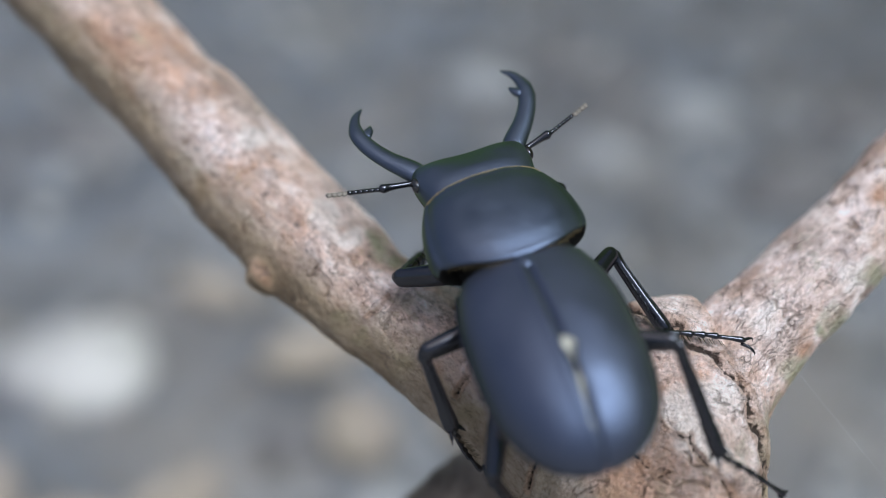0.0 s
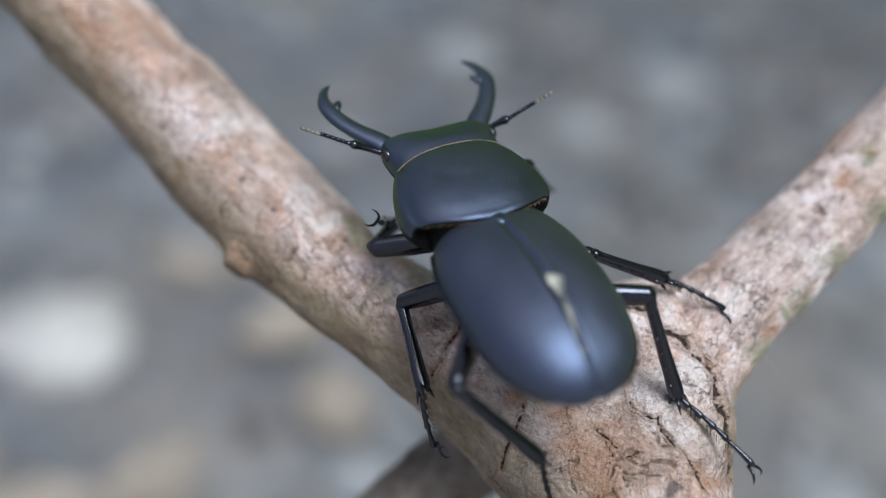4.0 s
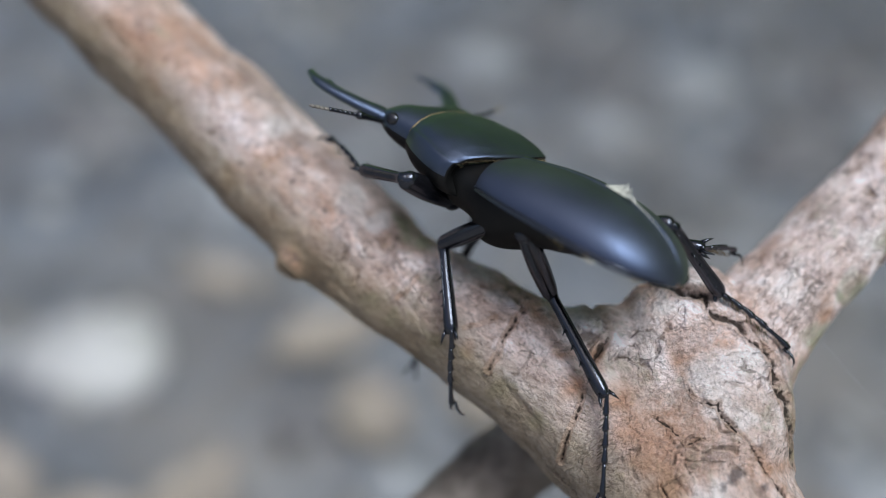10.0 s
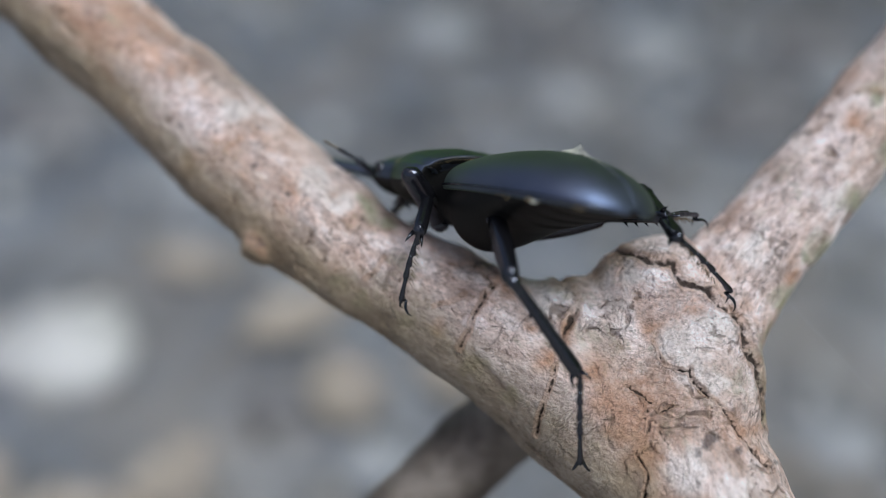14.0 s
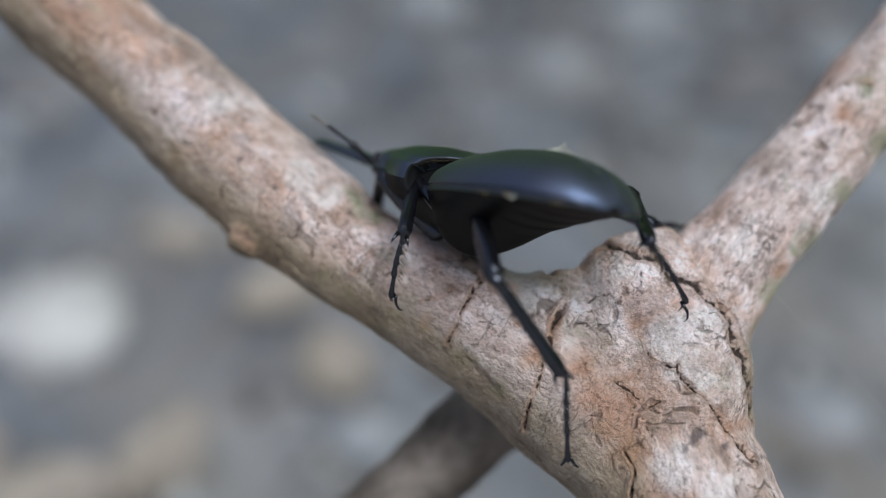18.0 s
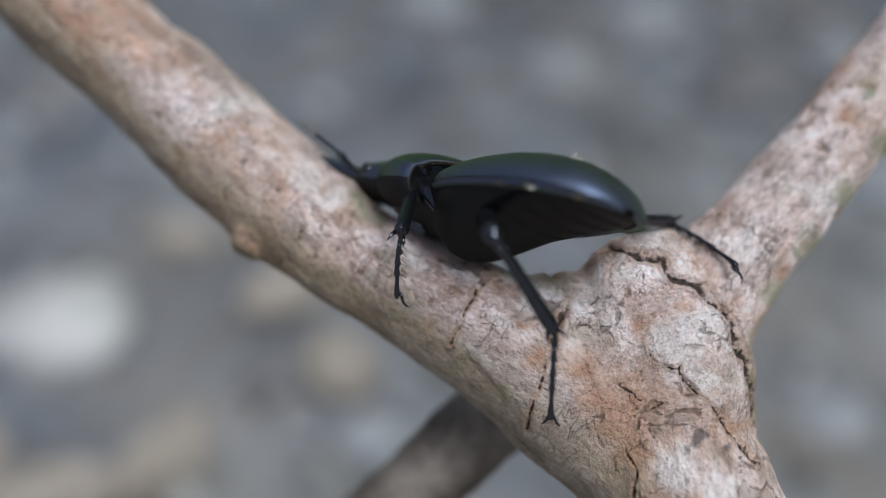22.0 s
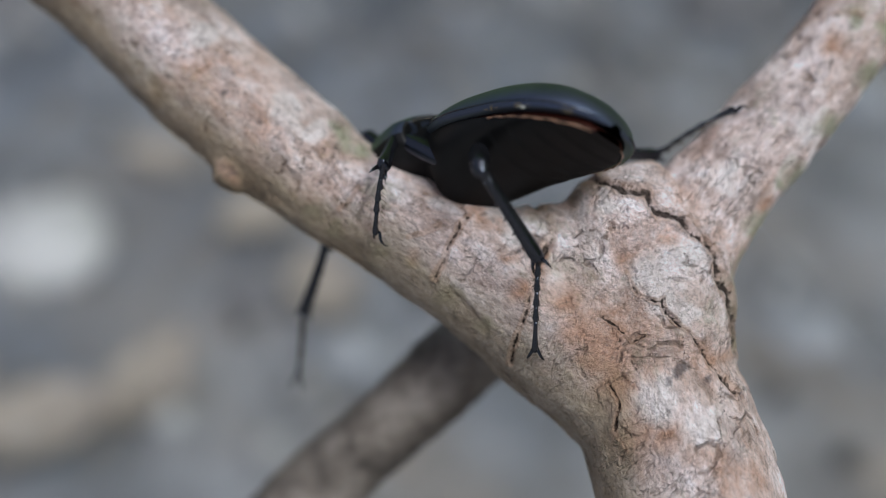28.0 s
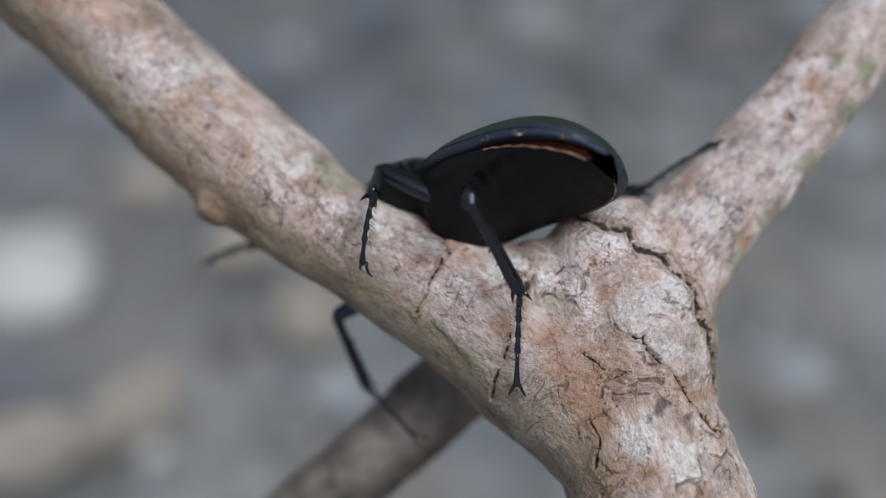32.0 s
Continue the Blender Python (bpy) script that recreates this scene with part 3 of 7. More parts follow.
# loose scales of bark: middle (x, y, z) and radius, in mm
SCALES = [(26.5, 11.5, 124.5, 2.6), (28.9, 15.0, 123.0, 1.5), (33.0, 18.6, 122.6, 1.6), (30.8, 8.6, 126.0, 2.2), (25.0, 3.6, 127.5, 2.0),
          (16.8, 8.8, 128.0, 1.6), (9.8, 8.4, 127.0, 1.8), (6.5, 6.2, 128.0, 1.5), (18.0, 15.5, 123.5, 2.0), (22.0, 19.5, 121.8, 1.7),
          (24.0, 27.0, 119.0, 2.0), (20.5, 25.0, 121.0, 1.4), (2.0, 3.6, 129.0, 1.4), (-3.0, 3.0, 130.5, 1.6), 
          (41.0, -2.5, 132.0, 1.5), (47.0, -9.0, 134.5, 1.5), (16.5, 20.8, 122.8, 1.4)]


def build_flakes(branch, me, co, nor, p, wob, marks, flow):
    n = len(me.loops)
    loops = np.empty(n, np.int32)
    me.loops.foreach_get("vertex_index", loops)
    starts = np.empty(len(me.polygons), np.int32)
    me.polygons.foreach_get("loop_start", starts)
    totals = np.empty(len(me.polygons), np.int32)
    me.polygons.foreach_get("loop_total", totals)
    for k, (x, y, z, r) in enumerate(SCALES):
        e = facing(p) + wob * 1.7 - facing((x, y, z))
        turn = 0.9 + 0.8 * math.sin(k * 2.4)
        al, ac = e[:, 0] * math.cos(turn) + e[:, 1] * math.sin(turn), e[:, 1] * math.cos(turn) - e[:, 0] * math.sin(turn)
        d = np.sqrt((al / 1.25) ** 2 + (ac / 0.75) ** 2 + e[:, 2] ** 2) / r
        inside = d < 1
        bm = bmesh.new()
        made = {}
        layers = {name: bm.verts.layers.float.new(name) for name in marks}
        layers["flow"] = bm.verts.layers.float_vector.new("flow")
        way = np.array((math.cos(k * 2.1), math.sin(k * 2.1), 0))
        for f in np.nonzero(inside[loops[starts]])[0]:
            vs = loops[starts[f]:starts[f] + totals[f]]
            if not inside[vs].all():
                continue
            for i in vs:
                if i not in made:
                    curl = max(0.0, ((p[i] - (x, y, z)) @ way) / r) ** 2
                    made[i] = bm.verts.new(co[i] + nor[i] * MM * (0.08 + 0.22 * curl))
                    made[i][layers["flow"]] = flow[i]
                    for name, g in marks.items():
                        made[i][layers[name]] = g[i] if name != "plate" else 0.6 * g[i] + 0.4
            bm.faces.new([made[i] for i in vs])
        if not made:
            bm.free()
            continue
        back = {v: i for i, v in made.items()}
        rim = [e for e in bm.edges if e.is_boundary]
        low = {}
        for e in rim:
            a, b = e.verts
            for v in (a, b):
                if v not in low:
                    low[v] = bm.verts.new(v.co - Vector(nor[back[v]]) * MM * 0.5)
                    for q in layers.values():
                        low[v][q] = v[q]
        for e in rim:
            a, b = e.verts
            bm.faces.new((b, a, low[a], low[b]))
        bmesh.ops.recalc_face_normals(bm, faces=bm.faces)
        part("bark_flake", bm, BARK, branch)


def flow_field(p):
    """Places on the bark, in mm, drawn together along each arm of the fork, so that the grain runs along it."""
    out = p.copy()
    for way, start in (((-0.75, -0.62, 0.22), 6), ((0.66, -0.73, 0.2), 14), ((0.25, 0.93, -0.27), 8)):
        d = np.array(way) / np.linalg.norm(way)
        along = np.maximum(0, (p - np.array((24.0, 16.0, 130.0))) @ d - start)
        out -= 0.42 * along[:, None] * d
    return out


def build_branch():
    me = sweep([LIMB, TRUNK, BUMP, FILL, KNOB], 0.00038)
    me.name = "branch"
    n = len(me.vertices)
    co = np.empty(n * 3)
    me.vertices.foreach_get("co", co)
    co = co.reshape(n, 3)
    nor = np.empty(n * 3)
    me.vertex_normals.foreach_get("vector", nor)
    nor = nor.reshape(n, 3)
    p = from_plan(co)
    # swells, plates of bark and fine scales
    lift, edge, wob, tone = np.zeros(n), np.zeros(n), np.zeros((n, 3)), np.zeros(n)
    for i in range(n):
        q = Vector(p[i])
        swell = noise.noise(q * 0.11) * 0.45 + noise.noise(q * 0.33) * 0.22
        v = noise.noise_vector(q * 0.45)
        wob[i] = v
        # plates longer than wide, lying along the limb
        along = (q.x * 0.78 + q.y * 0.62) * 0.13
        a = Vector((along + v.x * 0.28, (q.y * 0.78 - q.x * 0.62) * 0.27 + v.y * 0.28, q.z * 0.27 + v.z * 0.28))
        d, c = noise.voronoi(a)
        hue = noise.cell(c[0] * 7.3)
        gap = d[1] - d[0]
        mask = max(0.0, min(1.0, noise.noise(q * 0.16 + Vector((9, 4, 2))) * 2.2 + 0.35))
        rim = math.exp(-(gap / 0.055) ** 2) * mask
        fine = noise.noise(q * 1.6) * 0.055 + noise.noise(q * 3.6) * 0.03
        lift[i] = swell + fine + (hue - 0.5) * 0.22 * mask - rim * 0.07
        edge[i], tone[i] = max(0.0, 1 - gap / 0.30) * mask, hue
    crack, dip = np.zeros(n), np.zeros(n)
    pw = facing(p) + wob * 0.45
    for name, rows in SPLITS.items():
        wide = {"fork_split": 0.42, "limb_split": 0.26, "hollow_edge": 0.42, "peel_edge": 0.26, "lower_split": 0.26}.get(name, 0.22)
        d = near(pw, facing(line_points(rows, 0.12)))
        crack = np.maximum(crack, np.clip(1 - d / (4 * wide), 0, 1))
        dip = np.maximum(dip, np.exp(-(d / (0.8 * wide)) ** 2))
        # one lip of the split is lifted
        lift += 0.26 * np.exp(-((d - 2.2 * wide) / (1.5 * wide)) ** 2) * (wob[:, 0] > -0.2)
    lift -= dip * 0.65
    co += nor * (lift * MM)[:, None]
    me.vertices.foreach_set("co", co.ravel())
    marks = {"crack": crack, "plate": tone, "seam": edge}
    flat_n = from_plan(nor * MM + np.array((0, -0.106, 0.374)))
    # grows where the bark turns down and left: weathering and painted shade
    marks["weather_shade"] = np.clip((flat_n @ np.array((-0.6, 0.75, 0.1)) + 0.31) * 1.2, 0, 1) * np.clip((40 - p[:, 0]) / 18, 0, 1)
    pf = facing(p) + wob * 1.1
    for name, rows in PATCHES.items():
        g = np.zeros(n)
        for x, y, z, r in rows:
            d = np.sqrt(((pf - facing((x, y, z))) ** 2).sum(1)) / r
            g = np.maximum(g, np.clip((1.6 - d) / 1.6, 0, 1))
        marks[name] = g
    flow = flow_field(p)
    me.attributes.new("flow", "FLOAT_VECTOR", "POINT").data.foreach_set("vector", np.ascontiguousarray(flow, np.float32).ravel())
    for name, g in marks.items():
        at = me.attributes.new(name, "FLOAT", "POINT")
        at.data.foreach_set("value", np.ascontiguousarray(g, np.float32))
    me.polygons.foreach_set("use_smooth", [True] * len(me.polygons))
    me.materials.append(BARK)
    ob = new("branch", me)
    tagged(ob, "forked pinkish-tan branch with flaking cracked bark", "branch")
    build_flakes(ob, me, co, nor, p, wob, marks, flow)
    return ob


def build_lower(parent):
    me = sweep([LOWER, LOWER_KNOB], 0.0008)
    n = len(me.vertices)
    co, nor = np.empty(n * 3), np.empty(n * 3)
    me.vertices.foreach_get("co", co)
    me.vertex_normals.foreach_get("vector", nor)
    for i in range(n):
        q = Vector(co[3 * i:3 * i + 3]) / MM
        co[3 * i:3 * i + 3] += nor[3 * i:3 * i + 3] * (MM * (noise.noise(q * 0.12) * 0.5 + noise.noise(q * 0.4) * 0.25 + noise.noise(q * 1.3) * 0.1))
    me.vertices.foreach_set("co", co)
    me.name = "side_branch"
    me.polygons.foreach_set("use_smooth", [True] * len(me.polygons))
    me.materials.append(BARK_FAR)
    ob = new("side_branch", me)
    ob.parent = parent
    ob["label"] = "thinner grey-brown shoot behind the fork"


def build_base(parent):
    bm = bmesh.new()
    rows = smooth_path([(38.8, 76, 115, 12.2), (41, 100, 122, 12.6), (44, 150, 150, 13), (48, 230, 200, 14), (50, 300, 241, 17)], 8)
    tube(bm, [(*plan(*q[:3]), q[3] * MM * (1 + 0.06 * noise.noise((q[0], q[1] * 0.1, 0)))) for q in rows], 28)
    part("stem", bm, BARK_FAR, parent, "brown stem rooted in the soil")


BRANCH = build_branch()
build_lower(BRANCH)
build_base(BRANCH)


# ---- the beetle: y runs forward, z up, in mm ----
def sc(bm):
    bmesh.ops.scale(bm, vec=(MM, MM, MM), verts=bm.verts)
    return bm


CASE = 24.65


def half_width(s):
    w = 8.67 * (1 - max(0.0, (s - 0.38) / 0.62) ** 3.1) ** 0.5
    return w * (1 - 0.16 * max(0.0, 1 - s / 0.32) ** 2)


def crown(s):
    h = 3.88 + 1.63 * math.sin(min(s / 0.5, 1) * math.pi / 2)
    return h * (1 - max(0.0, (s - 0.45) / 0.55) ** 2.6) ** 0.6


def rim(s):
    """Height of the wing case's outer margin."""
    return -0.65 + 1.14 * s - 0.88 * s * (s - 0.5)


def elytron(side, root):
    bm = bmesh.new()
    n = 56

    def f(u, v):
        v -= 0.6 * math.sin(math.tau * v) / math.tau
        s = 1 - (1 - u) ** 1.35 if u < 1 else 1.0
        s = min(s, 0.9985)
        w, h = half_width(s), crown(s)
        a = v * math.pi / 2
        x = w * math.sin(a) ** 0.95
        z = h * math.cos(a) ** 0.93 if v < 1 else 0.0
        # sunken seam between low welts, and a raised bead along the outer margin
        z -= 0.34 * math.exp(-(v / 0.022) ** 2) * (h / 5.5) - 0.11 * math.exp(-((v - 0.06) / 0.025) ** 2) * (h / 5.5)
        z -= 0.22 * math.exp(-((v - 0.93) / 0.018) ** 2) - 0.10 * math.exp(-((v - 0.965) / 0.014) ** 2)
        x += 0.24 * math.exp(-((v - 0.975) / 0.018) ** 2) * min(1, w / 3)
        # slight dents, as real cases have
        z += 0.07 * noise.noise((side * x * 0.35, s * 7, 3)) * math.cos(a)
        y = 0.25 - CASE * s
        return Vector((side * (0.02 + x), y - 0.9 * (1 - math.cos(a)) * (1 - s) ** 6, z + rim(s)))
    vt = grid(bm, n, 60, f)
    # turned-in lower margin
    last = [row[-1] for row in vt]
    prev = last
    for k, (dx, dz) in enumerate(((0.0, -0.14), (-0.45, -0.24), (-1.4, -0.30))):
        cur = [bm.verts.new(q.co + Vector((side * dx * min(1, abs(q.co.x) / 3), 0, dz * min(1, abs(q.co.x) / 4 + 0.25)))) for q in last]
        for i in range(len(cur) - 1):
            bm.faces.new((prev[i], prev[i + 1], cur[i + 1], cur[i]))
        prev = cur
    if side > 0:
        bmesh.ops.reverse_faces(bm, faces=bm.faces)
    bmesh.ops.recalc_face_normals(bm, faces=bm.faces)
    case = part("elytron", sc(bm), ELYTRA, root, "smooth satin blue-black wing case")
    bm = bmesh.new()
    rows = []
    for q in np.linspace(0.015, 0.985, 70):
        a = 0.965 * math.pi / 2
        rows.append((side * (half_width(q) * math.sin(a) ** 0.95 + 0.19), 0.25 - CASE * q - 0.9 * (1 - math.cos(a)) * (1 - q) ** 6, rim(q) + crown(q) * math.cos(a) ** 0.93 + 0.04, 0.15 * min(1, half_width(q) / 4)))
    tube(bm, rows, 8)
    part("rim", sc(bm), LEG, case, "polished raised rim of the wing case")
    return case


# neck shield, from the rear rim to the front rim: y at the side, half width, height, how far the middle lies forward
SHIELD_RINGS = [(3, 6.9, 2, -2.9), (2.5, 7.9, 2.9, -3), (2.35, 8.35, 3.4, -3.05), (2.45, 8.65, 3.66, -3), (2.75, 8.85, 3.8, -2.95), (3.05, 9, 3.86, -2.8), (3.5, 9.1, 4, -2.6), (4.2, 9.15, 4.2, -2.2),
                (5.6, 9.05, 4.38, -1.5), (7.2, 8.75, 4.35, -0.8), (8.8, 8.3, 4.1, -0.1), (9.8, 7.9, 3.8, 0.3), (10.4, 7.6, 3.55, 0.5), (10.75, 7.45, 3.45, 0.6), (11, 7.3, 3.35, 0.65), (11.1, 7.1, 3.1, 0.65), (10.8, 6.7, 2.4, 0.65)]


def shield_rim(k, t):
    """A place on the upper side of ring k, at t of its half width."""
    y, w, h, mid = SHIELD_RINGS[k]
    c = abs(t) ** (1 / 0.82)
    return Vector((w * t, y + mid * (1 - t * t), h * max(0.0, 1 - c * c) ** 0.45))


def build_shield(root):
    bm = bmesh.new()
    rings = smooth_path(SHIELD_RINGS, 4)

    def pro(u, v):
        y, w, h, mid = rings[round(u * (len(rings) - 1))]
        a = v * math.tau
        c, q = math.cos(a), math.sin(a)
        x = w * math.copysign(abs(c) ** 0.82, c)
        t = x / w
        z = h * abs(q) ** 0.9 if q > 0 else -0.93 * h * abs(q) ** 0.8
        if q > 0:
            # raised side edge, a pit in the middle and shallow dents beside it
            z += 0.2 * math.exp(-((abs(t) - 0.965) / 0.025) ** 2) - 0.16 * math.exp(-((abs(t) - 0.90) / 0.04) ** 2)
            z -= 0.06 * math.exp(-((x - 0.2) / 1.5) ** 2 - ((y - 6.6) / 1.4) ** 2)
            z -= 0.16 * math.exp(-((abs(x) - 3.6) / 1.6) ** 2 - ((y - 7.6) / 1.5) ** 2)
            z += 0.06 * noise.noise((x * 0.5, y * 0.5, 1))
        return Vector((x, y + mid * (1 - t * t) * (1 if q > 0 else 0.35), z))
    vt = grid(bm, len(rings) - 1, 96, pro, close_v=True)
    bm.faces.new(vt[0])
    bm.faces.new(vt[-1][::-1])
    bmesh.ops.recalc_face_normals(bm, faces=bm.faces)
    # dull underside; the rear lip is darkened too, painting in the gap's shade
    for f in bm.faces:
        f.material_index = int(f.calc_center_median().z < -0.3 or f.normal.y < -0.72)
    shield = part("pronotum", sc(bm), SHELL, root, "broad satin black neck shield")
    shield.data.materials.append(BELLY)
    # fringe of golden hair at both rims
    bm = bmesh.new()
    rng = random.Random(8)
    for k in range(110):
        a = -0.93 + 1.86 * k / 109 + rng.uniform(-0.006, 0.006)
        p = shield_rim(2, a)
        tube(bm, [(p.x, p.y + 0.25, p.z - 0.05, 0.022), (p.x + rng.uniform(-0.15, 0.15), p.y - rng.uniform(0.1, 0.55), p.z - 0.2 + rng.uniform(-0.12, 0.15), 0.010)], 3)
    for k in range(240):
        a = -0.97 + 1.94 * k / 239
        p = shield_rim(14, a)
        tube(bm, [(p.x, p.y - 0.1, p.z + 0.02, 0.035), (p.x + rng.uniform(-0.06, 0.06), p.y + rng.uniform(0.12, 0.34), p.z - 0.14, 0.018)], 3)
    tube(bm, [(*(shield_rim(14, a) + Vector((0, 0.05, -0.02))), 0.04) for a in np.linspace(-0.96, 0.96, 60)], 5)
    part("hair_fringe", sc(bm), HAIR, shield, "fine golden hair along the neck shield")
    return shield


def build_abdomen(root):
    """The hind body under the wing cases; it sinks a little away from them towards the end."""
    bm = bmesh.new()

    def under(u, v):
        s = 0.02 + 0.955 * u
        w, d = half_width(s) * (0.91 - 0.13 * s ** 3), (5.9 + 1.4 * math.exp(-((s - 0.14) / 0.2) ** 2)) * (1 - max(0.0, (s - 0.05) / 0.95) ** 1.15) ** 1.4
        a = (v - 0.5) * math.pi
        # overlapping belly plates: each ends in a small step
        k = (s - 0.36) * 8.5
        ring = 0.22 * (k - math.floor(k)) * (k > 0) * (s < 0.93)
        return Vector((w * math.sin(a), -0.3 - (CASE - 0.95) * s, rim(s) + 0.1 - (d + ring) * math.cos(a) ** 1.05))
    grid(bm, 80, 36, under)
    body = part("abdomen", sc(bm), BELLY, root, "black segmented underside")
    # the folded wings lie on its back, under the wing cases
    bm = bmesh.new()

    def back(u, v):
        s = 0.30 + 0.68 * u
        w = half_width(s) * (0.89 - 0.13 * s ** 3)
        a = (v - 0.5) * math.pi
        return Vector((w * math.sin(a), -0.3 - (CASE - 0.95) * s, rim(s) + 0.06 + (0.5 * crown(s) + 0.08 * math.sin(s * 60 + v * 9)) * math.cos(a) ** 0.8))
    grid(bm, 48, 24, back)
    part("folded_wing", sc(bm), REDBROWN, body, "dark red-brown folded wings")
    for side in (-1, 1):
        # red-brown folded wings, tucked up under the wing cases
        bm = bmesh.new()

        def fold(u, v):
            s = 0.30 + 0.672 * u
            w = half_width(s) * (0.91 - 0.13 * s ** 3)
            return Vector((side * w * (0.995 - 0.05 * v), -0.3 - (CASE - 0.95 - 0.7 * v) * s, rim(s) + 0.08 + 1.9 * v * u ** 0.6 * min(1, w / 2.4) + 0.06 * math.sin(s * 70 + v * 3)))
        grid(bm, 48, 6, fold)
        part("wing_fold", sc(bm), REDBROWN, body, "dark red-brown edge of the folded wings")
        bm = bmesh.new()
        tube(bm, [(side * (half_width(q) * (0.925 - 0.13 * q ** 3)), -0.3 - (CASE - 0.95) * q, rim(q) - 0.04 - 0.1 * math.sin(q * 34) ** 2, 0.10 + 0.04 * math.sin(q * 90)) for q in np.linspace(0.50, 0.972, 60)], 6)
        part("wing_edge", sc(bm), AMBER, body, "thin amber edge of the folded wings")
    return body


def build_beetle():
    root = new("stag_beetle")
    tagged(root, "glossy blue-black stag beetle with long curved jaws", "beetle")
    for side in (-1, 1):
        elytron(side, root)
    body = build_abdomen(root)
    shield = build_shield(root)
    # waist between shield and wing cases
    bm = bmesh.new()
    tube(bm, smooth_path([(0, -3.5, -1.5, 6.9), (0, -0.5, -1.3, 6.5), (0, 1.5, -1.1, 6.3), (0, 3.5, -0.9, 6.5), (0, 6.0, -0.6, 6.6)], 4), 36, 0.72)
    part("waist", sc(bm), BELLY, root)
    # scutellum
    bm = bmesh.new()
    tube(bm, [(0, 1.0, 3.0, 1.25), (0, -0.3, 3.35, 1.1), (0, -1.3, 3.62, 0.8), (0, -2.3, 3.86, 0.1)], 16, 0.3)
    part("scutellum", sc(bm), SHELL, root)
    # dried scrap stuck along the seam
    bm = bmesh.new()

    def scrap(u, v):
        y = -11.7 - 9.6 * u
        w = 0.16 + 1.15 * math.exp(-((u - 0.14) / 0.13) ** 2) + 0.35 * math.exp(-((u - 0.55) / 0.1) ** 2)
        w *= 0.25 + 0.75 * math.sin(min(1, u / 0.10) * math.pi / 2) * (1 - 0.75 * u)
        x = -0.15 + 0.22 * math.sin(u * 5.5) + (v - 0.25) * w + 0.12 * noise.noise((u * 17, v * 3, 0))
        s = (0.25 - y) / CASE
        a = math.asin(min(1.0, (abs(x) / half_width(s)) ** (1 / 0.95)))
        curl = 1.15 * math.exp(-((u - 0.22) / 0.15) ** 2) * v * v * (1 + 0.5 * noise.noise((u * 22, 7, 0)))
        return Vector((x, y, rim(s) + crown(s) * math.cos(a) ** 0.93 + 0.09 + curl + 0.10 * abs(noise.noise((u * 12, v * 4, 3)))))
    grid(bm, 70, 8, scrap)
    part("dried_scrap", sc(bm), CREAM, root, "silvery dried scrap stuck to the wing-case seam")
    bm = bmesh.new()

    def tatter(u, v):
        s = 0.70 + 0.055 * u
        jag = 0.55 + 0.45 * noise.noise((u * 6, 2, 0))
        return Vector((-half_width(s) + 0.1 - 0.2 * v + 0.15 * noise.noise((u * 4, v * 3, 5)), 0.25 - CASE * s, rim(s) - 0.1 - 0.8 * v * jag * math.sin(u * math.pi) ** 0.6))
    grid(bm, 24, 6, tatter)
    part("torn_membrane", sc(bm), CREAM, root, "grey torn membrane at the wing-case edge")
    # crumbs and hairs caught under the rim of one wing case
    bm = bmesh.new()
    rng = random.Random(21)
    for k in range(26):
        s = rng.choice((0.54, 0.70, 0.90)) + rng.gauss(0, 0.018)
        x, y, z = -half_width(s) + rng.uniform(-0.05, 0.35), 0.25 - CASE * s, rim(s) - 0.22
        d = Vector((rng.uniform(-0.7, 0.1), rng.uniform(-0.6, 0.6), rng.uniform(-0.4, 0.5)))
        tube(bm, [(x, y, z, 0.07), (x + d.x * 0.5, y + d.y * 0.5, z + d.z * 0.6, 0.05), (x + d.x, y + d.y, z + d.z, 0.012)], 4)
    part("rim_crumb", sc(bm), HAIR, root, "golden crumbs and hairs under the rim")
    head, feelers = build_head(root)
    return root, shield, head, body, feelers


